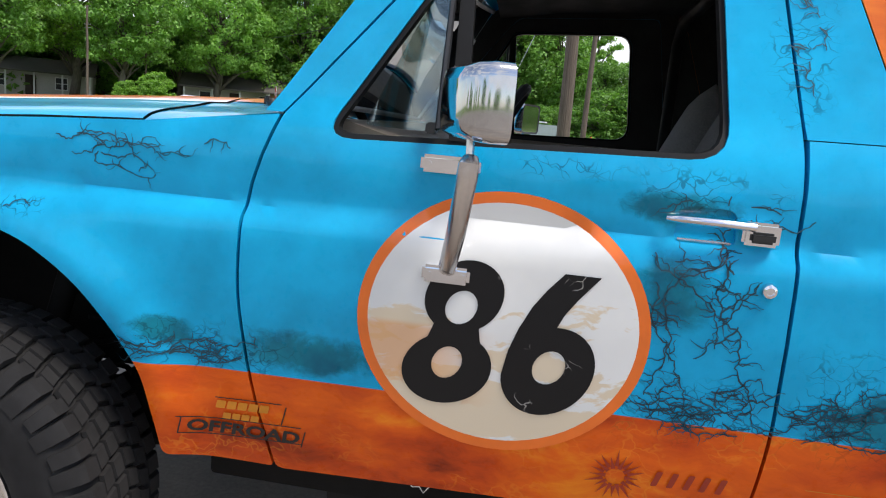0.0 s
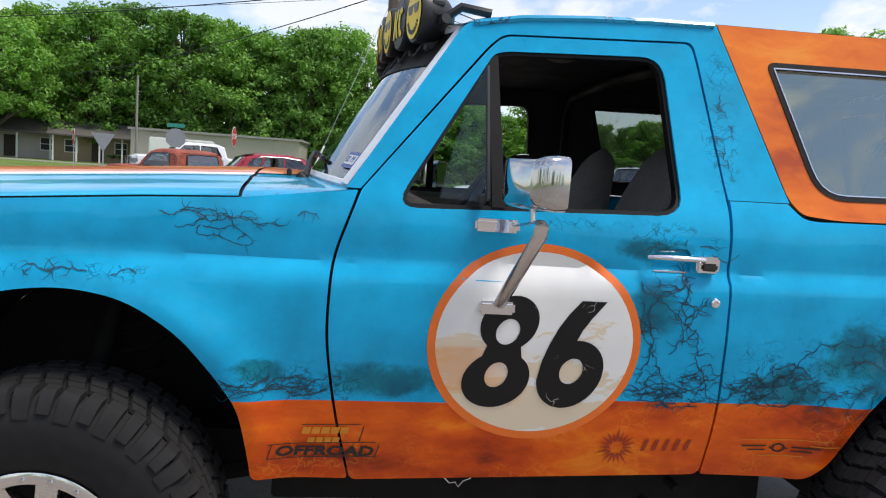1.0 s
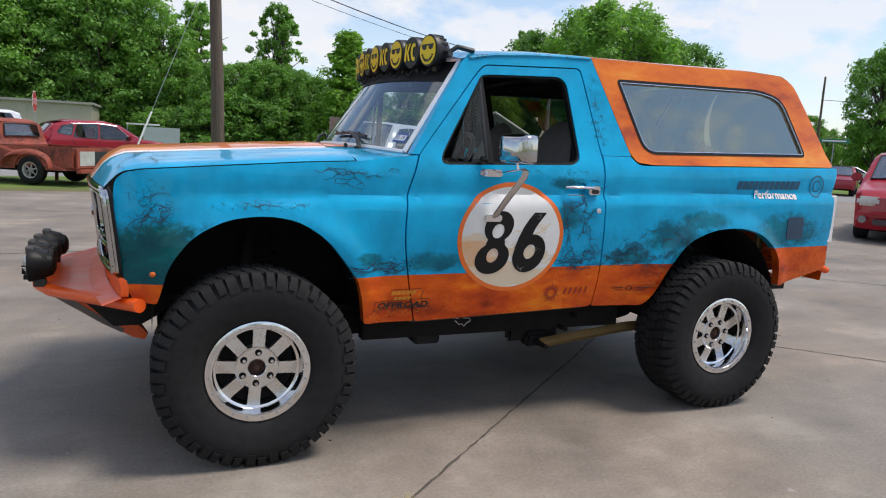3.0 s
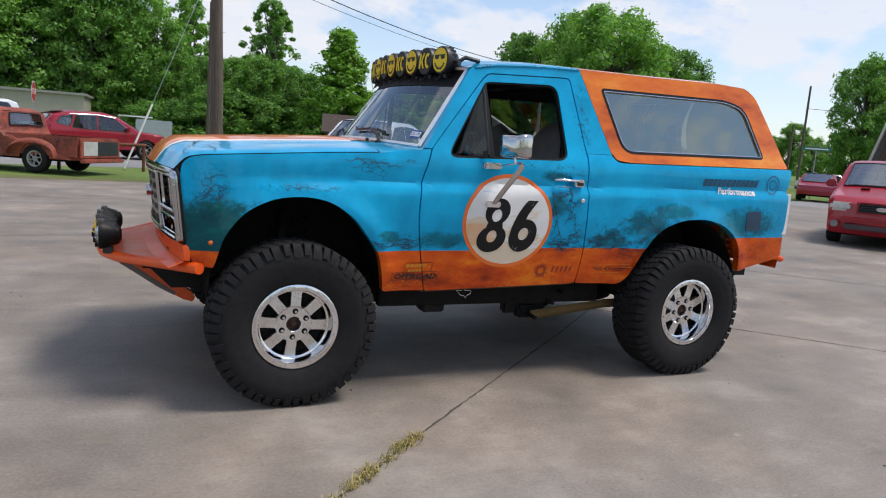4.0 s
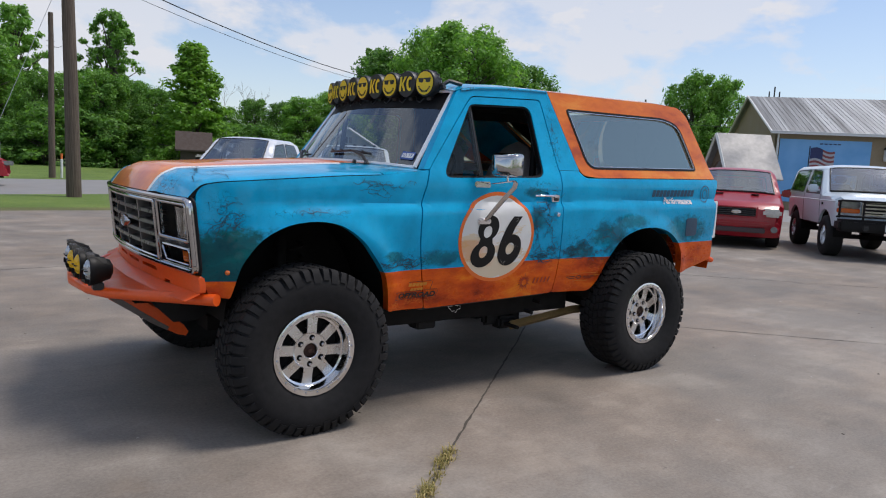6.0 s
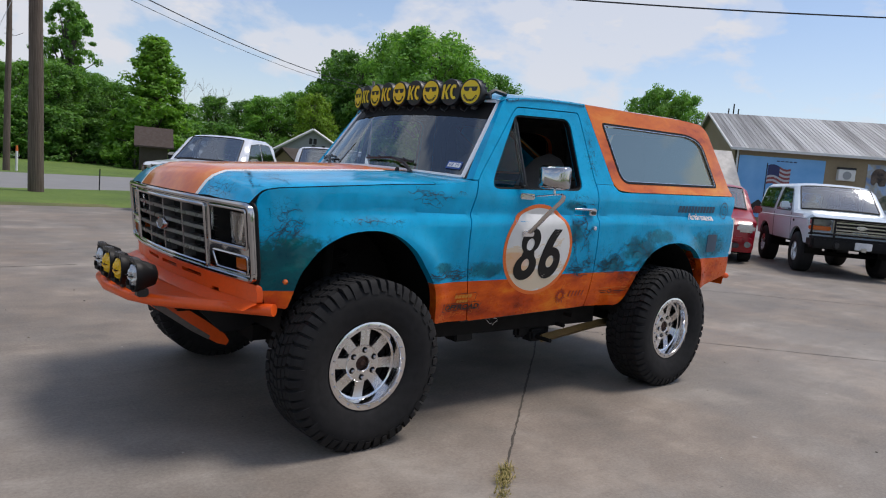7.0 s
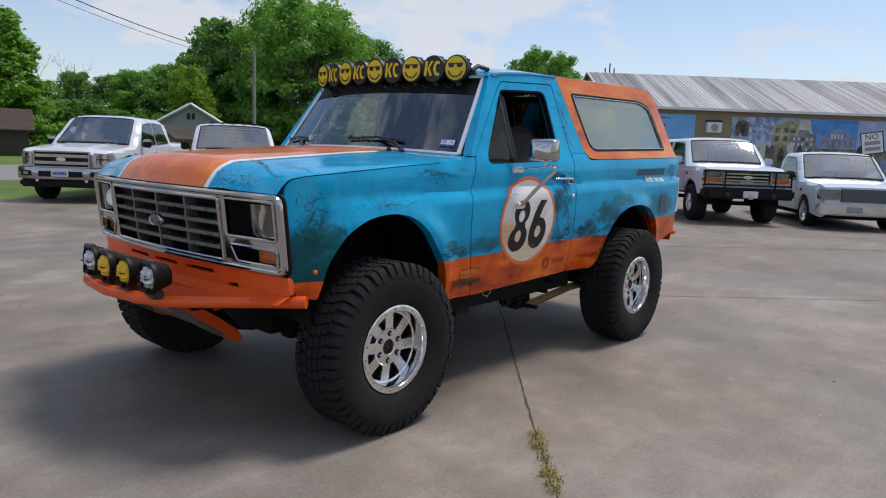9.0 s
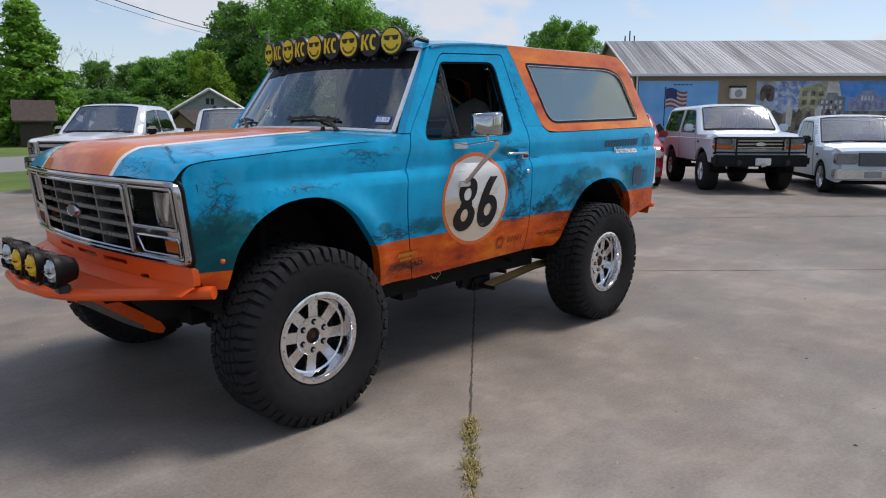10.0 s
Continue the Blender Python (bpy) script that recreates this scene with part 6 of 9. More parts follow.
# ---- the ground ----
def ground_strip(name, label, material, near, far, x0, x1, z, n=24, kind="structure"):
    """A strip of ground between two slanting lines (y at x = 0, slope)."""
    bm = grid(n, 3, lambda u, v: Vector((x0 + (x1 - x0) * u, (near[0] + near[1] * (x0 + (x1 - x0) * u)) * (1 - v) + (far[0] + far[1] * (x0 + (x1 - x0) * u)) * v, z)))
    edge = [e for e in bm.edges if len(e.link_faces) == 1]
    made = bmesh.ops.extrude_edge_only(bm, edges=edge)["geom"]
    for v in made:
        if isinstance(v, bmesh.types.BMVert):
            v.co.z -= 0.05
    return tagged(link(name, bm, material), label, name.split("_")[0], kind=kind)


GRASS = lawn("mown_grass", (0.105, 0.170, 0.024), (0.180, 0.235, 0.042))
DRY = lawn("dry_verge_grass", (0.115, 0.125, 0.035), (0.20, 0.175, 0.065))
LOT, ROAD = concrete(), plain("pale_road", (0.235, 0.230, 0.225), 0.9, 0, 1.2, 0.12, 0.3)
bm = grid(60, 60, lambda u, v: Vector(((2 * u - 1) ** 3 * 1500, (2 * v - 1) ** 3 * 1500, -0.045)))
tagged(link("ground", bm, GRASS), "mown green grass reaching to the trees", "ground", kind="structure")
bm = grid(30, 30, lambda u, v: Vector((-40 + 66 * u, -45 * (1 - v) + (14.9 + 0.12 * (-40 + 66 * u)) * v, 0.0)))
tagged(link("pavement", bm, LOT), "worn grey concrete parking lot", "pavement", kind="structure")
ground_strip("verge", "grass verge along the road, dry at its edge", GRASS, (15.0, 0.12), (21.2, 0.40), -40, 12, -0.012)
ground_strip("verge_edge", "dry grass at the lot's edge", DRY, (14.85, 0.12), (15.9, 0.12), -40, 2.6, -0.006)
ground_strip("road", "pale grey two-lane road", ROAD, (21.2, 0.40), (33.0, 0.36), -90, 60, -0.02)
ground_strip("lane", "grey lane past the shaded houses", ROAD, (61.0, 0.05), (65.0, 0.05), -80, -15, -0.03)
bm = grid(10, 10, lambda u, v: Vector((12 + 60 * u, -60 + (76 + 0.30 * 60 * u) * v, -0.010)))
tagged(link("side_road", bm, ROAD), "pale side road past the lot", "road", kind="structure")
bm = grid(20, 1, lambda u, v: Vector((26.0 - 0.2 * v, -45 + 63.0 * u, 0.0 - 0.03 * v)))
tagged(link("kerb", bm, ROAD), "low concrete kerb", "kerb", kind="structure")


# joints and the weed-filled crack in the slab
def crack(pts, w, name, label, seed):
    rnd = random.Random(seed)
    bm = bmesh.new()
    line = []
    for a, b in zip(pts, pts[1:]):
        n = max(2, int((Vector(b) - Vector(a)).length / 0.05))
        line += [Vector(a).lerp(Vector(b), k / n) for k in range(n)]
    rows = []
    for k, p in enumerate(line):
        d = (line[min(k + 1, len(line) - 1)] - line[max(k - 1, 0)]).normalized()
        s = Vector((-d.y, d.x))
        c = p + s * rnd.uniform(-0.004, 0.004)
        ww = w * rnd.uniform(0.5, 1.4)
        rows.append([bm.verts.new((*(c + s * q * ww), 0.0025 if abs(q) == 1 else 0.0022)) for q in (-1, 1)])
    for a, b in zip(rows, rows[1:]):
        bm.faces.new((a[0], a[1], b[1], b[0]))
    return tagged(link(name, bm, plain("crack_dirt_" + name, (0.070, 0.060, 0.048), 0.95, 0, 30, 0.4)), label, "crack", kind="structure")


MAIN = [(-1.4, -2.2), (-0.04, -1.02), (0.58, -0.46), (1.5, 0.33), (2.35, 1.05), (2.9, 1.54), (4.5, 2.95), (8.0, 6.0), (14, 11.3)]
crack(MAIN, 0.0065, "slab_joint", "dirt-filled joint across the slab", 1)
crack([(2.2, 2.6), (3.3, 1.7), (4.20, 0.90), (4.80, 0.30), (6.0, -0.9), (9.5, -4.4)], 0.006, "slab_seam", "thin seam in the slab", 2)
crack([(-9, 5.2), (-5, 5.6), (-2.5, 5.9), (0, 6.3)], 0.008, "slab_line", "faint joint in the slab", 3)
crack([(6.5, 4.2), (9.0, 1.9), (12.0, -0.8), (15.0, -3.5)], 0.009, "slab_gap", "joint in the slab", 4)


def weeds(seed):
    rnd = random.Random(seed)
    bm = bmesh.new()
    a, b = Vector((-0.20, -1.16)), Vector((0.53, -0.503))
    for k in range(1500):
        t = rnd.random() ** 0.85
        p = a.lerp(b, t)
        dens = 0.5 + 0.5 * math.sin(t * 17.0) + 0.3 * math.sin(t * 41)
        if rnd.random() > dens + 0.12:
            continue
        p = p + Vector((rnd.gauss(0, 0.017), rnd.gauss(0, 0.017)))
        h, w = rnd.uniform(0.008, 0.045), rnd.uniform(0.0015, 0.0035)
        q = rnd.uniform(0, 6.28)
        d = Vector((math.cos(q), math.sin(q), 0))
        s = Vector((-d.y, d.x, 0)) * w
        base = Vector((p.x, p.y, 0.002))
        bend = rnd.uniform(0.3, 1.6)
        mid, tip = base + d * h * bend * 0.4 + Vector((0, 0, h * 0.6)), base + d * h * bend + Vector((0, 0, h * rnd.uniform(0.3, 0.9)))
        vs = [bm.verts.new(v) for v in (base - s, base + s, mid + s * 0.7, mid - s * 0.7, tip)]
        bm.faces.new(vs[:4])
        bm.faces.new((vs[3], vs[2], vs[4]))
    g = Graph("weed_blades", 0.8)
    g.set("Base Color", g.ramp(g.island(), (0.1, (0.12, 0.12, 0.025)), (0.35, (0.27, 0.22, 0.055)), (0.9, (0.46, 0.36, 0.15))))
    return tagged(link("weeds", bm, g.m, smooth="keep"), "tufts of dry weeds growing in the slab joint", "weeds", kind="stuff")


weeds(8)


def scatter_grit(seed):
    rnd = random.Random(seed)
    bm = bmesh.new()
    for k in range(260):
        x, y, r = rnd.uniform(-5, 9), rnd.uniform(-2.5, 8), rnd.uniform(0.003, 0.012)
        vs = [bm.verts.new((x + r * math.cos(t) * rnd.uniform(0.6, 1.4), y + r * math.sin(t) * rnd.uniform(0.6, 1.4), 0.001)) for t in (0, 1.3, 2.5, 3.8, 5.0)]
        top = bm.verts.new((x, y, r * 0.6))
        for a, b in zip(vs, vs[1:] + vs[:1]):
            bm.faces.new((a, b, top))
    g = Graph("grit", 0.9)
    g.set("Base Color", g.ramp(g.island(), (0.2, (0.06, 0.05, 0.04)), (0.6, (0.20, 0.17, 0.13)), (0.9, (0.5, 0.48, 0.45))))
    return tagged(link("grit", bm, g.m), "scattered grit and dry leaf crumbs", "grit", kind="stuff")


scatter_grit(4)


# ---- trees ----
LEAF_MID = leaf("leaf_green", (0.178, 0.375, 0.072), (0.290, 0.520, 0.110))
LEAF_BRIGHT = leaf("leaf_bright", (0.180, 0.370, 0.046), (0.275, 0.490, 0.074))
LEAF_FRESH = leaf("leaf_fresh", (0.300, 0.480, 0.050), (0.400, 0.580, 0.080))
LEAF_DARK = leaf("leaf_dark", (0.135, 0.300, 0.068), (0.220, 0.415, 0.092))
BARK = bark("tree_bark", (0.055, 0.045, 0.036), (0.16, 0.14, 0.115))


def tree_meshes(seed, height, spread, bare=0.22, clumps=90, per=62, size=0.30, form="round", lean_=0.0):
    """Trunk with limbs, and a crown of many small leaves in uneven clumps."""
    rnd = random.Random(seed)
    trunk, verts, faces = bmesh.new(), [], []
    top = Vector((lean_, 0, height * 0.86))
    line = [Vector((0, 0, -0.05))] + [top * t + Vector((rnd.gauss(0, 0.018), rnd.gauss(0, 0.018), 0)) * height for t in (0.2, 0.45, 0.7, 1.0)]
    r0 = height * 0.019 + 0.05
    tube(trunk, line, [r0 * 1.25, r0, r0 * 0.75, r0 * 0.5, r0 * 0.15], 8)
    for k in range(clumps):
        t = bare + (1 - bare) * (k + rnd.random()) / clumps
        f = (t - bare) / (1 - bare)
        if form == "round":
            w = math.sqrt(max(0.02, 1 - (2 * f - 0.85) ** 2 / 1.5)) * spread
        elif form == "cone":
            w = (1.05 - f) ** 0.8 * spread
        elif form == "tall":
            w = spread * (0.35 + 0.65 * math.sin(math.pi * min(1, f * 1.05)) ** 0.7)
        else:
            w = spread * math.sqrt(max(0.05, 1 - f * f * 0.9))
        a = rnd.uniform(0, 2 * math.pi)
        q = w * rnd.uniform(0.15, 1.0) ** 0.55 * rnd.uniform(0.75, 1.12)
        c = Vector((q * math.cos(a) + lean_ * t, q * math.sin(a), t * height))
        if k % 4 == 0 and q > 0.3:
            s = line[0].lerp(top, max(0.1, t - 0.16))
            tube(trunk, [s, s.lerp(c, 0.5) + Vector((0, 0, 0.04 * height)), c], [r0 * 0.34, r0 * 0.2, r0 * 0.06], 5)
        cr = spread * rnd.uniform(0.11, 0.24)
        flat = rnd.uniform(0.55, 0.9)
        for j in range(per):
            d = Vector((rnd.gauss(0, 1), rnd.gauss(0, 1), rnd.gauss(0, 1))).normalized()
            p = c + Vector((d.x, d.y, d.z * flat)) * cr * rnd.uniform(0.40, 1.12)
            n = (d + Vector((rnd.gauss(0, 0.6), rnd.gauss(0, 0.6), rnd.gauss(0, 0.6) + 0.5))).normalized()
            u = n.cross(Vector((rnd.gauss(0, 1), rnd.gauss(0, 1), 0.3))).normalized()
            v = n.cross(u)
            z = size * rnd.uniform(0.55, 1.35)
            b = len(verts)
            verts += [p - u * z * 0.62, p + u * z * 0.50 - v * z * 0.34, p + u * z * 0.30 + v * z * 0.50]
            faces.append((b, b + 1, b + 2))
    crown = bpy.data.meshes.new("crown")
    crown.from_pydata([tuple(p) for p in verts], [], faces)
    tm = bpy.data.meshes.new("trunk")
    bmesh.ops.recalc_face_normals(trunk, faces=trunk.faces)
    trunk.to_mesh(tm)
    trunk.free()
    tm.materials.append(BARK)
    tm.shade_smooth()
    return tm, crown


def plant(name, label, kinds, at, turn, scale, material, group=""):
    tm, crown = kinds
    t = thing(name, label, "tree" if name == "tree" else "bush", pose(at[0], at[1], at[2] if len(at) > 2 else -0.045, 0, 0, turn), group)
    for nm, me in (("trunk", tm), ("crown", crown)):
        o = new(nm, me)
        o.parent = t
        o.scale = scale if isinstance(scale, tuple) else (scale,) * 3
        if nm == "crown":
            o.material_slots[0].link = "OBJECT"
            o.material_slots[0].material = material
    return t


ROUND = [tree_meshes(s, 12.0, 4.2, 0.14, 230, 105, 0.235) for s in (1, 2, 3)]
GROVE = [tree_meshes(s, 12.0, 4.6, 0.34, 210, 105, 0.235) for s in (11, 12)]
TALL = [tree_meshes(s, 14.0, 2.6, 0.34, 130, 95, 0.25, "tall") for s in (4, 5)]
CONE = tree_meshes(6, 11.0, 3.0, 0.06, 210, 95, 0.24, "cone")
BUSH = tree_meshes(7, 3.0, 1.7, 0.02, 110, 80, 0.15, "dome")
THICKET = tree_meshes(8, 3.0, 1.7, 0.02, 120, 70, 0.125, "dome")
DISTANT = tree_meshes(9, 12.0, 4.2, 0.14, 90, 50, 0.42)
for tm, crown in [THICKET, DISTANT] + ROUND + GROVE + TALL + [CONE, BUSH]:
    crown.materials.append(LEAF_MID)


def at_bearing(deg, dist):
    return (-1.0 + dist * math.sin(radians(deg)), -3.0 + dist * math.cos(radians(deg)))


rnd = random.Random(21)
# wood edge across the road: bearing, distance, crown top in degrees above the eye
WOOD = [(-48, 74, 9), (-43, 78, 10), (-38.5, 70, 9), (-34, 80, 9.5), (-30.5, 72, 8.5), (-27, 82, 8.5), (-24, 76, 8.2), (-21, 84, 9.2), (-18, 80, 9.8), (-15, 86, 10.2), (-12, 80, 10.2), (-9.5, 88, 10.0),
        (-7, 82, 9.6), (-4.8, 84, 9.4), (-2.4, 80, 10.2), (-0.2, 82, 10.4), (1.9, 80, 7.6), (3.4, 84, 5.6), (5.4, 74, 5.2), (7.4, 76, 5.4), (9.2, 72, 5.6), (11.2, 74, 5.2), (13.0, 72, 4.8),
        (18.0, 76, 3.8), (20.3, 92, 4.6), (22.5, 88, 4.5), (24.0, 84, 5.0), (26.4, 86, 5.6), (28.6, 82, 6.4), (31.2, 84, 9.0), (34.0, 78, 10.8), (36.6, 72, 11.4), (39.2, 78, 9.0), (41.4, 84, 8.4), (43.4, 92, 5.4), (45.6, 96, 4.6)]
for k, (b, d, el) in enumerate(WOOD):
    h = 1.5 + d * math.tan(radians(el))
    x, y = at_bearing(b, d)
    s = h / 12.3
    wide = s * rnd.uniform(0.95, 1.25) if h > 6 else s * 1.35
    mat_ = (LEAF_MID, LEAF_DARK, LEAF_MID, LEAF_BRIGHT if b < -4 else LEAF_MID)[k % 4]
    plant("tree", "broad leafy green tree at the wood's edge" if b > -19 else "tall shade tree with a bare lower trunk", ROUND[k % 3] if b > -19 else GROVE[k % 2], (x, y), rnd.uniform(0, 360), (wide, wide, s), mat_, "trees across the road")
# low undergrowth that closes the wood's foot
for k in range(46):
    b = -46 + 2.0 * k
    x, y = at_bearing(b + rnd.uniform(-0.6, 0.6), rnd.uniform(68, 73))
    s = rnd.uniform(1.0, 1.7)
    if b <= -18:
        x, y = at_bearing(b, 90)
        s *= 1.9
    elif b < 2 or 24 < b < 33:
        x, y = at_bearing(b, 79)
    plant("bush", "dense shrub at the foot of the wood", THICKET, (x, y), rnd.uniform(0, 360), (s * 1.5, s * 1.5, s), LEAF_DARK if k % 2 else LEAF_MID, "undergrowth")
for b, d, el, mat_ in ((4.0, 86, 9.4, LEAF_MID), (9.9, 84, 9.8, LEAF_MID), (29.4, 92, 9.0, LEAF_MID)):
    x, y = at_bearing(b, d)
    s = (1.5 + d * math.tan(radians(el))) / 14.0
    plant("tree", "tall slender tree standing over the others", TALL[int(b) % 2], (x, y), rnd.uniform(0, 360), s, mat_, "tall trees")
x, y = at_bearing(15.6, 66)
plant("tree", "pointed young tree with bright leaves", CONE, (x, y), 40, (1.45, 1.45, 1.0), LEAF_BRIGHT)
x, y = at_bearing(14.4, 62)
plant("bush", "small round shrub on the lawn", BUSH, (x, y), 40, 0.75, LEAF_BRIGHT)
x, y = at_bearing(27.5, 68)
plant("tree", "young bright green tree behind the house", ROUND[0], (x, y), 80, (0.56, 0.56, 0.66), LEAF_FRESH)
for b, d, el in ((54.6, 84, 8.2), (56.6, 86, 7.8)):
    x, y = at_bearing(b, d)
    s = (1.5 + d * math.tan(radians(el))) / 12.3
    plant("tree", "open-crowned tree beside the painted building", ROUND[1], (x, y), 160 + b, (s * 0.8, s * 0.8, s), LEAF_MID)
for k in range(9):
    x, y = at_bearing(46.5 + 1.25 * k, 112 + 6 * (k % 3))
    s = rnd.uniform(0.50, 0.68)
    plant("tree", "distant tree down the side road", ROUND[k % 3], (x, y), 77 * k, (s, s, s), LEAF_MID, "distant trees")
for x, y, s in ((-25.3, 43.0, 0.72), (-26.8, 42.5, 0.66), (-25.9, 44.4, 0.9)):
    plant("bush", "large rounded shrub on the lawn", BUSH, (x, y), 33 * s, (s * 1.15, s * 1.15, s), LEAF_BRIGHT, "lawn shrubs")
for k in range(16):
    x, y = -70 + 9.5 * k, -52 + 5 * math.sin(k * 2.1)
    s = rnd.uniform(0.6, 1.0)
    plant("tree", "leafy tree behind the lot", DISTANT, (x, y), 50 * k, (s, s, s * rnd.uniform(0.8, 1.05)), LEAF_MID if k % 2 else LEAF_DARK, "trees behind the lot")


def bare_tree(seed):
    r = random.Random(seed)
    bm = bmesh.new()

    def limb(p, d, n, w):
        q = p + d * n
        tube(bm, [p, p.lerp(q, 0.5) + Vector((r.gauss(0, 0.03), r.gauss(0, 0.03), 0)) * n, q], [w, w * 0.75, w * 0.5], 5)
        if n > 0.9:
            for _ in range(3):
                limb(q, (d + Vector((r.gauss(0, 0.45), r.gauss(0, 0.45), r.gauss(0.1, 0.2)))).normalized(), n * r.uniform(0.6, 0.8), w * 0.55)

    limb(Vector((0, 0, 0)), Vector((0, 0, 1)), 4.2, 0.16)
    return bm


t = thing("bare_tree", "leafless grey tree behind the wood", "tree", pose(*at_bearing(18.6, 96), -0.04))
part("branches", bare_tree(3), bark("grey_bark", (0.16, 0.15, 0.14), (0.30, 0.28, 0.26)), t)


# ---- poles, wires and signs ----
POLE_WOOD = bark("weathered_pole_wood", (0.060, 0.042, 0.032), (0.175, 0.135, 0.105), (14, 14, 0.5))
CABLE = plain("cable_black", (0.012, 0.012, 0.013), 0.6)
GALV = plain("galvanised_steel", (0.42, 0.43, 0.44), 0.5, 0.8, 30, 0.15)
SIGN_RED = plain("sign_red", (0.40, 0.022, 0.022), 0.4, 0, 20, 0.12)
SIGN_WHITE = plain("sign_white", (0.74, 0.74, 0.72), 0.45, 0, 20, 0.06)
SIGN_GREEN = plain("sign_green", (0.02, 0.22, 0.16), 0.4, 0, 20, 0.1)
SIGN_GREY = plain("sign_back", (0.30, 0.31, 0.32), 0.5, 0.6, 20, 0.1)


def pole(at, height, r, label, lean_deg=(0, 0), wood=None):
    t = thing("utility_pole", label, "pole", pose(at[0], at[1], -0.045, lean_deg[0], lean_deg[1], 0))
    bm = bmesh.new()
    rnd_ = random.Random(int(height * 10))
    tube(bm, [(rnd_.gauss(0, 0.006), rnd_.gauss(0, 0.006), height * k / 6) for k in range(7)], [r * (1.05 - 0.30 * k / 6) for k in range(7)], 14)
    part("shaft", bm, wood or POLE_WOOD, t, smooth=True)
    for z in (height * 0.80, height * 0.83):
        bm = bmesh.new()
        cyl(bm, (-0.18, 0, z), (0.18, 0, z), 0.016, seg=8)
        part("through_bolt", bm, GALV, t)
    return t


near_pole = pole((1.73, 20.4), 9.2, 0.20, "weathered wooden utility pole on the verge", (0, -1.2))
PORCELAIN = plain("porcelain", (0.25, 0.22, 0.2), 0.3)
for z, s in ((7.02, 1), (6.93, -1), (7.3, 1)):
    bm = bmesh.new()
    lathe(bm, [(0.03, -0.06), (0.05, -0.03), (0.035, 0.0), (0.05, 0.03), (0.02, 0.06)], (0.2 * s, 0, z), "z", 10)
    part("insulator", bm, PORCELAIN, near_pole, smooth=True)
pole((3.0, 36.6), 8.0, 0.15, "slim weathered wooden pole across the road")
SILVERED = bark("silvered_pole_wood", (0.17, 0.16, 0.145), (0.32, 0.30, 0.27), (14, 14, 0.5))
pole((24.2, 37.8), 7.4, 0.12, "slim grey utility pole beside the house", wood=SILVERED)
pole(at_bearing(51.0, 70), 9.0, 0.11, "distant wooden pole down the side road")
pole(at_bearing(50.2, 78), 6.0, 0.12, "distant short wooden pole")
pole((-16.9, 57.7), 7.4, 0.11, "pale slender pole before the wood", wood=SILVERED)
pole((-23.2, 33.5), 5.6, 0.07, "thin dark pole on the lawn")
t = pole((-36.0, 60.0), 9.0, 0.10, "pale pole with a crossarm")
bm = bmesh.new()
box(bm, (-0.9, -0.05, 7.3), (0.9, 0.05, 7.42))
part("crossarm", bm, POLE_WOOD, t)


def wire(a, b, sag, r, label, loops=False):
    a, b = Vector(a), Vector(b)
    n = 40
    bm = bmesh.new()
    pts = [a.lerp(b, k / n) - Vector((0, 0, 4 * sag * (k / n) * (1 - k / n))) for k in range(n + 1)]
    tube(bm, pts, r, 5)
    t = tagged(link("overhead_cable", bm, CABLE), label, "cable", "overhead cables")
    return t


HOOK = Vector((1.60, 20.4, 6.95))
wire(HOOK, (34.0, -6.8, 8.2), 0.9, 0.022, "thick black overhead cable across the lot")
far_top = Vector((24.2, 37.8, 6.9))
wire(HOOK + Vector((0, 0, 0.02)), far_top, 0.55, 0.020, "black overhead cable to the far pole")
wire(HOOK + Vector((0, 0, -0.30)), far_top - Vector((0, 0, 0.3)), 0.5, 0.010, "thin overhead wire to the far pole")
wire(HOOK, (-30, 43.0, 7.6), 0.4, 0.018, "black overhead cable along the road")
wire(HOOK + Vector((0, 0, -0.1)), (-22, 55.0, 6.6), 0.5, 0.018, "black overhead cable across the road")
wire(HOOK + Vector((0, 0, -0.25)), (-34, 38.0, 6.4), 0.3, 0.008, "thin overhead wire along the road")
wire(far_top, (70, 62, 7.0), 0.6, 0.014, "far black overhead cable")
wire((*at_bearing(51.0, 70), 7.0), (95, 10, 8.0), 0.8, 0.02, "distant black overhead cable")
for s in (0, 1):
    bm = bmesh.new()
    d = (Vector((34, -6.8, 8.2)) - HOOK).normalized() if s == 0 else (Vector((-22, 55, 6.6)) - HOOK).normalized()
    tube(bm, [HOOK + d * 0.3, HOOK + d * 0.5 - Vector((0, 0, 0.16)), HOOK + d * 0.8 - Vector((0, 0, 0.17)), HOOK + d * 1.15 - Vector((0, 0, 0.04))], 0.012, 5)
    part("drip_loop", bm, CABLE, near_pole, smooth=True)
guy = thing("guy_wire", "steel guy wire with a pale plastic guard", "wire")
bm = bmesh.new()
tube(bm, [(-1.02, 19.3, -0.03), (1.58, 20.38, 6.7)], 0.008, 5)
part("strand", bm, GALV, guy)
bm = bmesh.new()
a, b = Vector((-1.02, 19.3, -0.03)), Vector((1.58, 20.38, 6.7))
tube(bm, [a.lerp(b, 0.01), a.lerp(b, 0.30)], 0.030, 8)
part("guard", bm, SIGN_WHITE, guy, "pale plastic guard tube", smooth=True)


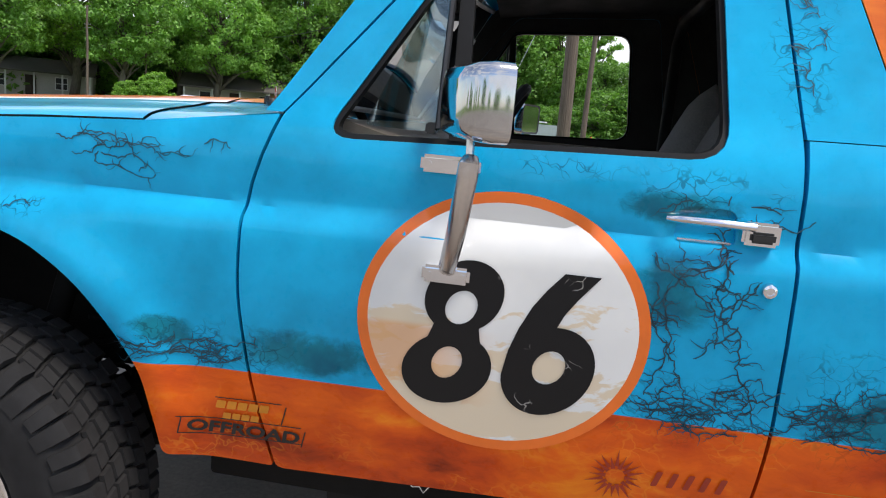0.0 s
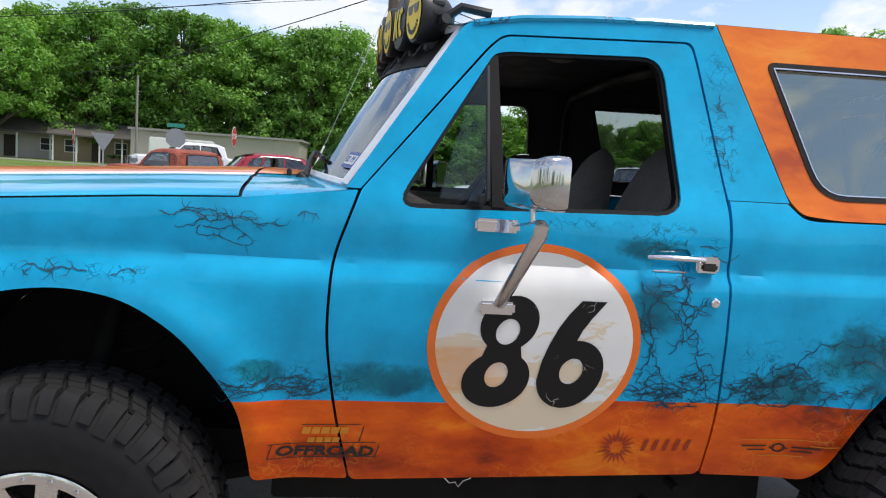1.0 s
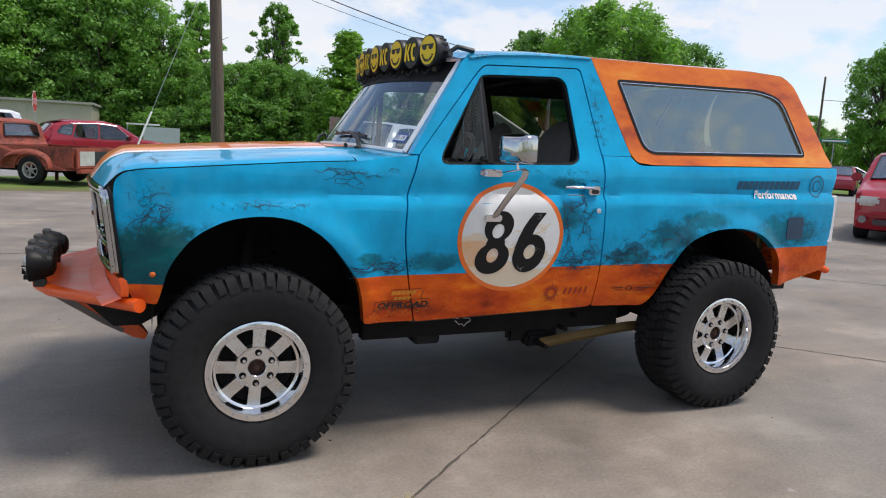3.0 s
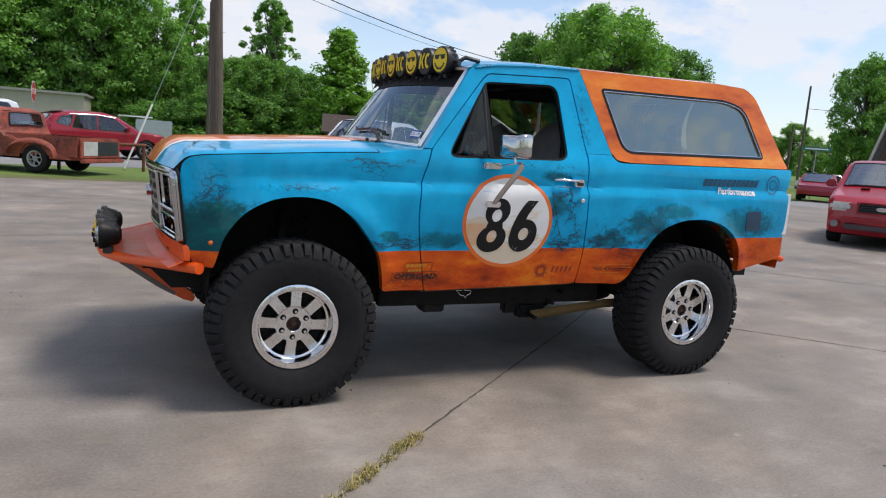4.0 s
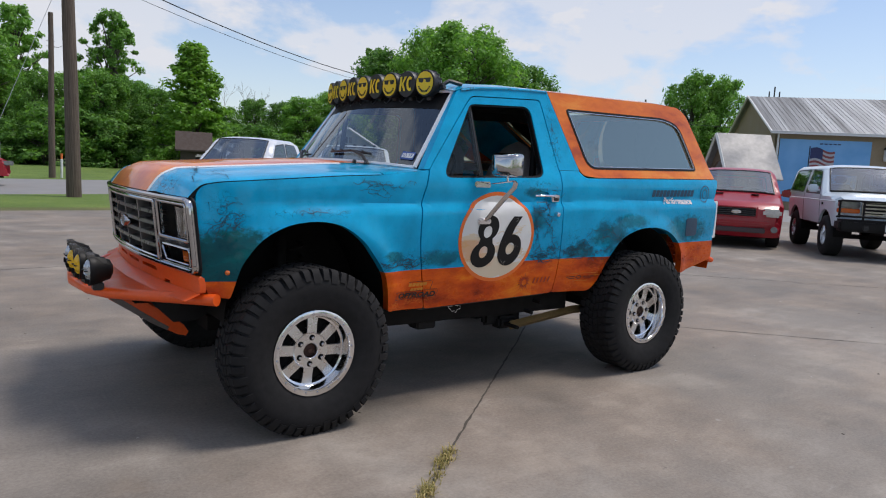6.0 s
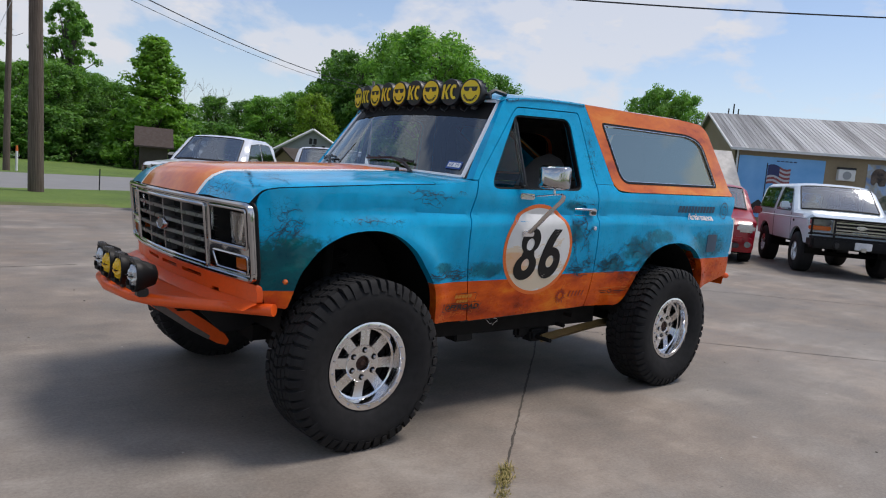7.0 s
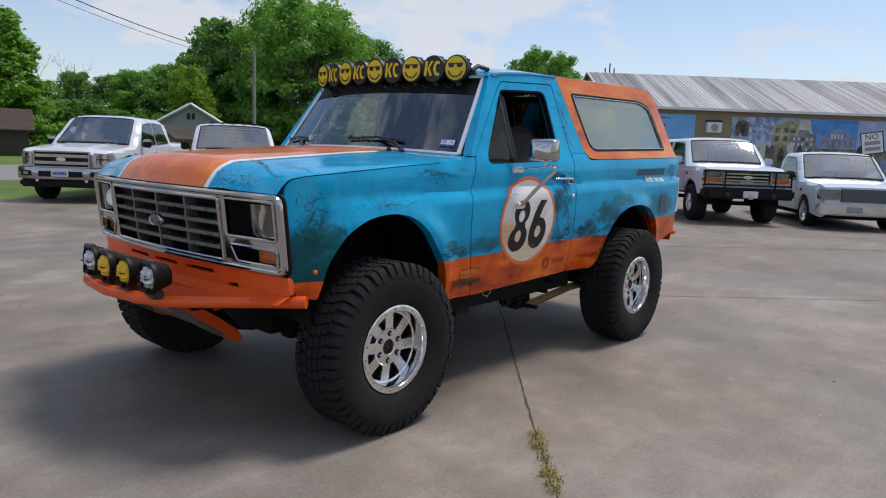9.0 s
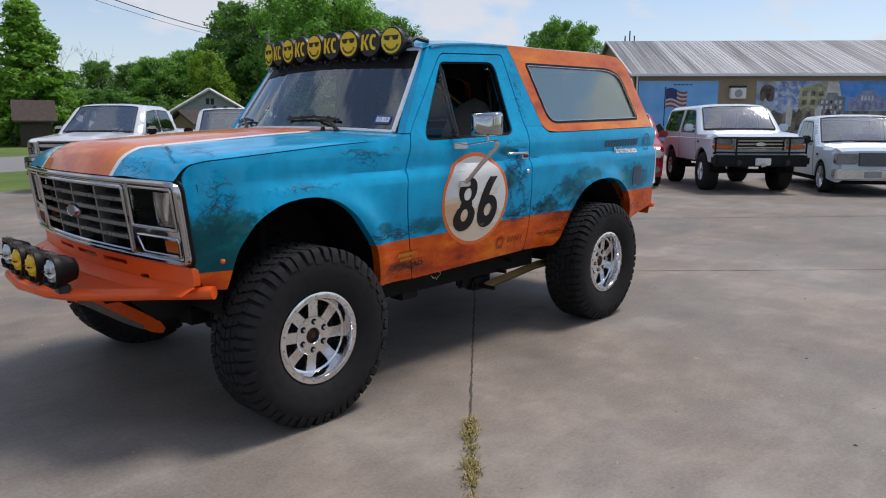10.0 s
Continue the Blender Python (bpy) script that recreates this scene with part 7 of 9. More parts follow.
def road_sign(at, height, face, label, turn, legend=""):
    """A plate on a steel post; face is its outline and colours."""
    t = thing("road_sign", label, "sign", pose(at[0], at[1], -0.045, 0, 0, turn))
    bm = bmesh.new()
    box(bm, (-0.025, 0.0, 0), (0.025, 0.03, height), 0.004)
    part("post", bm, GALV, t)
    kind, size = face
    if kind == "stop":
        oct_ = [(size * math.cos(math.pi / 8 + k * math.pi / 4), height - size + size * math.sin(math.pi / 8 + k * math.pi / 4)) for k in range(8)]
        part("plate", solid([(u * 1.0, v) for u, v in oct_], lambda u, v, w: Vector((u, -0.002 - w, v)), -0.004), SIGN_WHITE, t)
        red = [(u * 0.93, (height - size) + (v - height + size) * 0.93) for u, v in oct_]
        part("red_face", solid(red, lambda u, v, w: Vector((u, -0.005 - w, v)), 0.001), SIGN_RED, t)
        lettering("STOP", size * 0.78, Matrix.Translation((0, -0.008, height - size)) @ Matrix.Rotation(math.pi / 2, 4, "X"), SIGN_WHITE, "legend", t, 0.001)
    elif kind == "yield":
        tri = [(-size, height), (0, height - 1.7 * size), (size, height)]
        part("plate", solid(tri, lambda u, v, w: Vector((u, -0.002 - w, v)), -0.004), SIGN_GREY, t)
    elif kind == "back":
        oct_ = [(size * math.cos(math.pi / 8 + k * math.pi / 4), height - size + size * math.sin(math.pi / 8 + k * math.pi / 4)) for k in range(8)]
        part("plate", solid(oct_, lambda u, v, w: Vector((u, -0.002 - w, v)), 0.004), SIGN_GREY, t)
        bm = bmesh.new()
        box(bm, (-0.30, -0.02, height + 0.02), (0.30, -0.01, height + 0.16), 0.002)
        part("blade", bm, SIGN_GREEN, t)
    elif kind == "street":
        bm = bmesh.new()
        box(bm, (-size, -0.01, height - 0.22), (size, 0.0, height - 0.02), 0.003)
        part("blade", bm, SIGN_GREEN, t)
        bm = bmesh.new()
        box(bm, (-size * 0.8, -0.013, height - 0.16), (size * 0.8, -0.0105, height - 0.08))
        part("legend_bar", bm, SIGN_WHITE, t)
        bm = bmesh.new()
        box(bm, (-0.01, -size, height + 0.0), (0.0, size, height + 0.2), 0.003)
        part("cross_blade", bm, SIGN_GREEN, t)
    return t


road_sign((-4.25, 27.9), 2.75, ("stop", 0.42), "red stop sign seen almost edge-on", 86)
road_sign((-8.9, 26.7), 2.05, ("yield", 0.42), "grey back of a yield sign", 10)
road_sign((-9.9, 26.5), 2.15, ("stop", 0.32), "red stop sign turned nearly edge-on", -62)
road_sign(at_bearing(52.2, 46), 3.0, ("street", 0.75), "green street name sign with cross blades", -52)
road_sign((-5.8, 24.9), 2.40, ("back", 0.36), "grey back of a stop sign under a green blade", 12)
t = thing("utility_marker", "white post with an orange cap", "marker", pose(3.42, 36.6, -0.045))
bm = bmesh.new()
cyl(bm, (0, 0, 0), (0, 0, 0.95), 0.06, seg=10)
part("post", bm, SIGN_WHITE, t)
bm = bmesh.new()
cyl(bm, (0, 0, 0.95), (0, 0, 1.22), 0.062, 0.05, 10)
part("cap", bm, plain("marker_orange", (0.7, 0.16, 0.03), 0.5), t)
t = thing("utility_marker", "orange post with a small white plate", "marker", pose(-3.6, 47.5, -0.045))
bm = bmesh.new()
cyl(bm, (0, 0, 0), (0, 0, 0.95), 0.05, seg=10)
part("post", bm, plain("marker_rust", (0.35, 0.08, 0.03), 0.6), t)
bm = bmesh.new()
box(bm, (-0.24, -0.08, 0.85), (0.24, -0.05, 1.40), 0.02)
part("plate", bm, SIGN_RED, t)
# low rusty rail by the guy wire
rail = thing("pipe_rail", "low rusty pipe rail on the verge", "rail")
RUST = plain("rusty_pipe", (0.16, 0.055, 0.03), 0.8, 0.2, 30, 0.4, 0.2)
for x, y in ((-0.47, 19.1), (-2.6, 18.2), (-4.7, 17.3)):
    bm = bmesh.new()
    cyl(bm, (x, y, -0.04), (x, y, 0.74), 0.045, seg=10)
    part("post", bm, RUST, rail)
bm = bmesh.new()
tube(bm, [(-0.40, 19.13, 0.76), (-4.8, 17.26, 0.76)], 0.05, 10)
part("top_pipe", bm, RUST, rail)
# thin posts along the verge by the road
for x, y in ((3.9, 22.5), (7.4, 24.0)):
    t = thing("verge_post", "thin dark post at the verge", "post", pose(x, y, -0.045))
    bm = bmesh.new()
    cyl(bm, (0, 0, 0), (0, 0, 0.75), 0.02, seg=8)
    part("shaft", bm, CABLE, t)


# ---- buildings ----
TAN_WALL = plain("tan_block_wall", (0.275, 0.215, 0.135), 0.9, 0, 6, 0.10, 0.3)
METAL_WALL = plain("beige_metal_cladding", (0.40, 0.37, 0.30), 0.6, 0, 3, 0.06)
GREY_WALL = plain("grey_painted_siding", (0.27, 0.29, 0.30), 0.8, 0, 8, 0.10)
BROWN_WALL = plain("dark_brown_boards", (0.050, 0.038, 0.030), 0.9, 0, 8, 0.25)
SHINGLE = plain("dark_shingles", (0.085, 0.075, 0.068), 0.95, 0, 10, 0.3, 0.4)
WHITE_TRIM = plain("white_trim_paint", (0.66, 0.66, 0.64), 0.6, 0, 20, 0.08)


def metal_roof():
    g = Graph("weathered_metal_roof", 0.45, 0.55)
    v = g.coord()
    streak = g.noise(1.0, 5, 0.65, v=g.stretch(v, (2.6, 0.05, 0.05)))
    broad = g.noise(0.35, 3, v=g.stretch(v, (0.7, 0.06, 0.06)))
    f = g.math("ADD", g.math("MULTIPLY", streak, 0.55), g.math("MULTIPLY", broad, 0.45))
    g.set("Base Color", g.ramp(f, (0.38, (0.12, 0.12, 0.122)), (0.47, (0.24, 0.245, 0.25)), (0.58, (0.42, 0.43, 0.44))))
    g.set("Roughness", g.span(f, 0.3, 0.7, 0.6, 0.42))
    return g.m


ROOF_METAL = metal_roof()


def hall():
    """Long tan hall with a metal roof and painted panels; local x along its front, y back, z up."""
    d = Vector((0.67, -0.742, 0)).normalized()
    C = Vector((39.9, 20.7, -0.05)) + d * 0.5
    n = Vector((-d.y, d.x, 0))
    m = Matrix((d, n, Vector((0, 0, 1)))).transposed().to_4x4()
    m.translation = C
    t = thing("mural_hall", "long tan hall with a streaked metal roof and painted wall panels", "building", m)
    L, W, E, R = 46.0, 16.0, 4.86, 7.78
    bm = bmesh.new()
    box(bm, (0, 0, 0), (L, 0.25, E))
    part("front_wall", bm, TAN_WALL, t)
    bm = bmesh.new()
    box(bm, (0, W - 0.25, 0), (L, W, E))
    part("back_wall", bm, TAN_WALL, t)
    for x in (0.0, L - 0.25):
        part("gable_wall", solid([(0, 0), (W, 0), (W, E), (W / 2, R - 0.08), (0, E)], lambda u, v, w: Vector((x + w, u, v)), 0.25), TAN_WALL, t)
    for s in (0, 1):
        roof = part("roof_slope", grid(2, 2, lambda u, v: Vector((-0.35 + (L + 0.7) * u, (-0.45 + (W / 2 + 0.45) * v) if s == 0 else (W + 0.45 - (W / 2 + 0.45) * v), E - 0.12 + (R - E + 0.12) * v))), ROOF_METAL, t, "streaked corrugated metal")
        if s == 0:
            n_ = 170
            rib = bmesh.new()
            a, b = Vector((0, -0.45, E - 0.12)), Vector((0, W / 2, R))
            tube(rib, [a, b], 0.010, 4)
            me = bpy.data.meshes.new("roof_rib")
            rib.to_mesh(me)
            rib.free()
            me.materials.append(ROOF_METAL)
            for k in range(n_):
                o = new("roof_rib", me)
                o.parent = roof
                o.location = (0.0 + L * k / (n_ - 1), 0, 0.012)
    bm = bmesh.new()
    box(bm, (-0.38, -0.50, E - 0.22), (L + 0.38, -0.42, E - 0.06))
    part("gutter", bm, WHITE_TRIM, t)
    bm = bmesh.new()
    cyl(bm, (0.12, -0.08, 0), (0.12, -0.08, E - 0.2), 0.06, seg=10)
    part("downpipe", bm, WHITE_TRIM, t)
    bm = bmesh.new()
    tube(bm, [(-0.36, -0.45, E - 0.14), (-0.36, W / 2, R - 0.02), (-0.36, W + 0.45, E - 0.14)], 0.08, 6)
    part("barge_board", bm, WHITE_TRIM, t)
    # painted panels
    g = Graph("mural_sky_blue", 0.7)
    g.set("Base Color", g.ramp(g.noise(0.6, 4), (0.35, (0.13, 0.36, 0.68)), (0.65, (0.20, 0.45, 0.76))))
    MURAL_SKY = g.m
    sky_panel = part("mural_panel", solid([(0.25, 0.55), (5.36, 0.55), (5.36, 4.37), (0.25, 4.37)], lambda u, v, w: Vector((u, -0.03 + w, v)), 0.03), MURAL_SKY, t, "pale blue painted panel with a flag")
    FLAG_PALE = plain("flag_pale", (0.42, 0.43, 0.46), 0.7)
    NAVY, FLAG_RED = plain("flag_navy", (0.03, 0.04, 0.12), 0.7), plain("flag_red", (0.24, 0.06, 0.06), 0.7)

    def wave(u, v, w):
        return Vector((2.02 + u * 1.36, -0.034 - w, 2.68 + v * 1.18 + 0.10 * math.sin(u * 6) - 0.12 * u))

    for k in range(9):
        z0, z1 = k / 9, (k + 1) / 9
        x0 = 0.52 if k >= 4 else 0.0
        pts = [(x0 + (1 - x0) * j / 8, z0) for j in range(9)] + [(1 - (1 - x0) * j / 8, z1) for j in range(9)]
        part("flag_stripe", solid(pts, wave, 0.001), FLAG_RED if k % 2 == 0 else FLAG_PALE, sky_panel)
    pts = [(0.52 * j / 4, 4 / 9) for j in range(5)] + [(0.52 - 0.52 * j / 4, 1.0) for j in range(5)]
    part("flag_field", solid(pts, wave, 0.002), NAVY, sky_panel)
    part("flag_staff", solid([(1.94, 1.5), (2.00, 1.5), (2.00, 3.98), (1.94, 3.98)], lambda u, v, w: Vector((u, -0.036 - w, v)), 0.001), CABLE, sky_panel)
    for k in range(5):
        part("legend_bar", solid([(2.5 + 0.25 * k, 4.10), (2.68 + 0.25 * k, 4.10), (2.68 + 0.25 * k, 4.17), (2.5 + 0.25 * k, 4.17)], lambda u, v, w: Vector((u, -0.033 - w, v)), 0.001), NAVY, sky_panel)
    part("painted_shape", solid(rounded([(0.9, 0.8), (2.1, 0.8), (2.0, 1.35), (1.7, 1.7), (1.3, 1.35), (0.9, 1.3)], 0.1, 3), lambda u, v, w: Vector((u, -0.034 - w, v)), 0.001), CABLE, sky_panel)
    g = Graph("mural_town_paint", 0.7)
    v = g.coord()
    f = g.noise(0.55, 4, 0.6, v=g.warped(0.8, 0.8, v))
    g.set("Base Color", g.ramp(f, (0.34, (0.07, 0.11, 0.14)), (0.42, (0.17, 0.28, 0.50)), (0.50, (0.32, 0.43, 0.60)), (0.57, (0.34, 0.33, 0.27)), (0.64, (0.12, 0.22, 0.44)), (0.72, (0.40, 0.42, 0.46))))
    TOWN = g.m
    town = part("mural_panel", solid([(7.80, 0.5), (45.0, 0.5), (45.0, 4.36), (7.80, 4.36)], lambda u, v, w: Vector((u, -0.03 + w, v)), 0.03), TOWN, t, "painted townscape panel in faded blues and creams")

    def paint(name, a, b, scale=1.2):
        """Brushed mural paint in two tones."""
        g = Graph(name, 0.75)
        f = g.noise(scale, 6, 0.65, v=g.warped(0.5, 1.3))
        g.set("Base Color", g.ramp(f, (0.38, a), (0.62, b)))
        return g.m

    def shape(pts, material, lift=0.001, over=town):
        return part("painted_shape", solid(pts, lambda u, v, w: Vector((u, -0.031 - lift - w, v)), 0.0006), material, over)

    def rect(x0, z0, x1, z1):
        return [(x0, z0), (x1, z0), (x1, z1), (x0, z1)]

    DEEP = paint("mural_blue", (0.055, 0.20, 0.52), (0.10, 0.30, 0.66))
    CREAM = paint("mural_cream", (0.24, 0.24, 0.13), (0.46, 0.42, 0.27), 2.2)
    PALE = paint("mural_pale", (0.46, 0.45, 0.40), (0.60, 0.60, 0.58), 2.0)
    GREY_PAINT = paint("mural_grey", (0.12, 0.14, 0.16), (0.26, 0.27, 0.28), 2.5)
    LILAC = paint("mural_lilac", (0.17, 0.20, 0.34), (0.30, 0.33, 0.46), 2.5)
    HAZE = paint("mural_haze", (0.26, 0.36, 0.58), (0.46, 0.52, 0.64), 0.7)
    UMBER = paint("mural_umber", (0.035, 0.028, 0.026), (0.16, 0.12, 0.09), 1.8)
    OLIVE = paint("mural_olive", (0.06, 0.075, 0.05), (0.26, 0.24, 0.17), 2.2)
    DABS = paint("mural_dabs", (0.12, 0.20, 0.42), (0.55, 0.58, 0.62), 3.0)
    shape(rect(9.0, 1.9, 10.6, 4.34), DABS)
    shape(rounded([(8.05, 3.2), (8.25, 3.05), (8.42, 3.35), (8.55, 3.05), (8.92, 3.08), (8.98, 3.9), (8.62, 4.14), (8.25, 4.10), (8.05, 3.8)], 0.12, 3), UMBER, 0.002)
    shape(rect(12.90, 2.2, 16.25, 4.34), DEEP)
    shape(rect(16.25, 2.2, 44.9, 4.34), HAZE)
    shape([(10.55, 1.9), (12.30, 1.9), (12.30, 4.05), (11.9, 4.2), (11.1, 4.05), (10.55, 3.9)], CREAM, 0.002)
    for k in range(9):
        shape(rect(10.75 + 0.52 * (k % 3), 2.3 + 0.55 * (k // 3), 11.05 + 0.52 * (k % 3), 2.62 + 0.55 * (k // 3)), OLIVE, 0.003)
    shape([(12.15, 2.7), (13.05, 2.7), (13.25, 3.3), (13.0, 4.28), (12.35, 4.30)], PALE, 0.003)
    shape([(11.85, 2.1), (13.50, 2.1), (13.50, 3.35), (13.05, 3.40), (13.0, 3.62), (12.3, 3.62), (12.25, 3.25), (11.85, 3.2)], GREY_PAINT, 0.004)
    for k in range(15):
        shape(rect(11.98 + 0.29 * (k % 5), 2.25 + 0.34 * (k // 5), 12.12 + 0.29 * (k % 5), 2.45 + 0.34 * (k // 5)), PALE if k % 4 else UMBER, 0.005)
    # the stepped store front under the deep blue sky
    shape([(13.72, 2.45), (16.14, 2.45), (16.14, 3.34), (15.62, 3.36), (15.60, 3.52), (15.32, 3.54), (15.30, 3.74), (14.56, 3.74), (14.52, 3.54), (14.24, 3.52), (14.22, 3.36), (13.72, 3.30)], LILAC, 0.002)
    for k in range(6):
        shape(rect(13.86 + 0.385 * k, 2.55, 14.04 + 0.385 * k, 2.98), GREY_PAINT, 0.003)
    for k in range(4):
        shape(rect(14.50 + 0.22 * k, 3.12, 14.62 + 0.22 * k, 3.42), PALE, 0.003)
    shape([(8.0, 0.6), (13.4, 0.6), (13.5, 2.15), (12.6, 2.3), (11.9, 2.05), (11.2, 2.5), (10.6, 2.2), (10.1, 2.65), (9.5, 2.2), (9.0, 2.55), (8.4, 2.1), (8.0, 2.3)], OLIVE, 0.006)
    for k in range(7):
        x, z = 9.2 + 0.62 * k, 1.9 + 0.22 * (k * 5 % 3)
        shape(rounded([(x, z - 0.9), (x + 0.34, z - 0.9), (x + 0.38, z + 0.25), (x + 0.17, z + 0.52), (x - 0.04, z + 0.2)], 0.08, 2), PALE if k % 3 == 1 else UMBER, 0.007)
    shape(rect(13.5, 0.6, 44.9, 2.45), OLIVE, 0.0025)
    for k in range(3):
        x = 16.3 + 2.3 * k
        shape(rounded([(x, 2.05), (x + 1.75, 2.05), (x + 1.75, 2.42), (x + 1.2, 2.5), (x + 0.9, 2.78), (x + 0.3, 2.78), (x, 2.5)], 0.1, 2), UMBER, 0.004)
    for k in range(6):
        shape(rect(14.2 + 1.9 * k, 1.0, 15.3 + 1.9 * k, 1.9 + 0.2 * (k % 2)), (PALE, GREY_PAINT, LILAC)[k % 3], 0.003)
    ac = part("air_conditioner", bmesh.new(), WHITE_TRIM, t, "white window air conditioner")
    bm = bmesh.new()
    box(bm, (6.06, -0.35, 3.24), (7.04, 0.02, 3.92), 0.03)
    bm.to_mesh(ac.data)
    bm.free()
    bm = bmesh.new()
    cyl(bm, (6.55, -0.37, 3.56), (6.55, -0.352, 3.56), 0.25, seg=20)
    part("fan_grille", bm, SIGN_GREY, ac)
    bm = bmesh.new()
    box(bm, (6.06, -0.36, 3.93), (7.04, 0.02, 4.05))
    part("hood", bm, CABLE, ac)
    for k in range(3):
        bm = bmesh.new()
        cyl(bm, (1.3 + 0.35 * k, 9.2, 7.2), (1.3 + 0.35 * k, 9.2, 8.3 + 0.35 * (k % 2)), 0.05, seg=6)
        part("vent_pipe", bm, CABLE, t)
    return t


hall()


def porch():
    """Open timber porch with a steep gable before the hall's end; local y runs back under its ridge."""
    t = thing("porch", "open brown timber porch with a steep metal gable roof", "porch", pose(33.5, 19.5, -0.05, 0, 0, -128))
    PORCH_ROOF = plain("weathered_porch_metal", (0.25, 0.25, 0.25), 0.6, 0.3, 4, 0.3)
    TIMBER = plain("brown_porch_timber", (0.15, 0.105, 0.075), 0.85, 0, 12, 0.2)
    for s in (-1, 1):
        part("roof_slope", solid([(0, 0), (2.9, 0), (2.9, 3.0), (0, 3.0)], lambda u, v, w: Vector((s * (v * 0.72), u - 0.4, 4.15 - v * 0.80 + w)), 0.06), PORCH_ROOF, t)
        bm = bmesh.new()
        tube(bm, [(0, -0.42, 4.16), (s * 2.18, -0.42, 1.74)], 0.09, 4)
        part("barge_board", bm, WHITE_TRIM, t)
        for y in (0.0, 2.2):
            bm = bmesh.new()
            box(bm, (s * 1.75 - 0.11, y - 0.11, 0), (s * 1.75 + 0.11, y + 0.11, 2.1))
            part("porch_post", bm, TIMBER, t)
    arch = [(-1.5, 0.0), (-1.5, 1.7), (-1.2, 2.3), (-0.7, 2.65), (0, 2.8), (0.7, 2.65), (1.2, 2.3), (1.5, 1.7), (1.5, 0.0)]
    outer = [(1.95, 0.0), (1.95, 1.98), (0, 4.1), (-1.95, 1.98), (-1.95, 0.0)]
    part("gable_frame", solid(arch[::-1] + [(-1.5, 0), (-1.95, 0), (-1.95, 1.98), (0, 4.1), (1.95, 1.98), (1.95, 0), (1.5, 0)][1:-1], lambda u, v, w: Vector((u, w - 0.05, v)), 0.12), TIMBER, t)


porch()


def gable_house(at, turn, w, d, e, r, wall, roof, label, face_trim=True):
    """A simple house with its gable to the front; local x across, y back."""
    t = thing("house", label, "house", pose(at[0], at[1], -0.05, 0, 0, turn))
    part("front_wall", solid([(-w / 2, 0), (w / 2, 0), (w / 2, e), (0, r), (-w / 2, e)], lambda u, v, q: Vector((u, q, v)), 0.2), wall, t)
    part("rear_wall", solid([(-w / 2, 0), (w / 2, 0), (w / 2, e), (0, r), (-w / 2, e)], lambda u, v, q: Vector((u, d - q, v)), 0.2), wall, t)
    for s in (-1, 1):
        bm = bmesh.new()
        box(bm, (min(s * w / 2, s * (w / 2 - 0.2)), 0.2, 0), (max(s * w / 2, s * (w / 2 - 0.2)), d - 0.2, e))
        part("side_wall", bm, wall, t)
        k = (r - e) / (w / 2)
        bm = bmesh.new()
        v = [bm.verts.new(p) for p in ((0, -0.4, r + 0.05), (0, d + 0.4, r + 0.05), (s * (w / 2 + 0.4), d + 0.4, e - 0.4 * k + 0.05), (s * (w / 2 + 0.4), -0.4, e - 0.4 * k + 0.05))]
        top = bm.faces.new(v if s < 0 else v[::-1])
        ex = bmesh.ops.extrude_face_region(bm, geom=[top])
        for q in ex["geom"]:
            if isinstance(q, bmesh.types.BMVert):
                q.co.z += 0.12
        part("roof", bm, roof, t)
        if face_trim:
            bm = bmesh.new()
            tube(bm, [(0, -0.43, r + 0.06), (s * (w / 2 + 0.42), -0.43, e - 0.42 * k + 0.06)], 0.11, 4)
            part("barge_board", bm, WHITE_TRIM, t)
    return t


x, y = 27.5, 51.9
h = gable_house((x, y), -30, 6.2, 11, 2.6, 4.45, GREY_WALL, SHINGLE, "grey sided house with a white-trimmed gable")
bm = bmesh.new()
for s in (-0.32, 0.05):
    box(bm, (s, -0.03, 3.25), (s + 0.27, 0.02, 3.75), 0.02)
part("gable_vent", bm, CABLE, h)
bm = bmesh.new()
box(bm, (-1.3, -0.05, 2.55), (1.3, 0.0, 2.68))
part("trim_board", bm, WHITE_TRIM, h)
x, y = 22.9, 47.6
gable_house((x, y), -80, 2.8, 3.6, 1.7, 2.5, plain("tan_shed_boards", (0.22, 0.16, 0.10), 0.9), BROWN_WALL, "small tan shed with a brown roof", False)
x, y = 14.2, 55.2
gable_house((x, y), -105, 3.4, 2.0, 2.0, 3.2, BROWN_WALL, plain("rust_roof", (0.060, 0.042, 0.034), 0.9), "dark brown barn with a low rusty roof", False)
x, y = at_bearing(1.2, 66)
shed = thing("shed", "pale metal shed under the trees", "shed", pose(x, y, -0.05, 0, 0, -4))
bm = bmesh.new()
box(bm, (-0.9, 0, 0), (2.0, 2.5, 1.75))
part("shed_wall", bm, plain("pale_shed_metal", (0.38, 0.42, 0.45), 0.6), shed)
bm = bmesh.new()
box(bm, (-2.3, 0.6, 1.9), (0.3, 3.0, 2.02))
part("canopy", bm, WHITE_TRIM, shed)
for x0 in (-2.2, -0.3):
    bm = bmesh.new()
    cyl(bm, (x0, 0.7, 0), (x0, 0.7, 1.9), 0.04, seg=6)
    part("canopy_post", bm, GALV, shed)


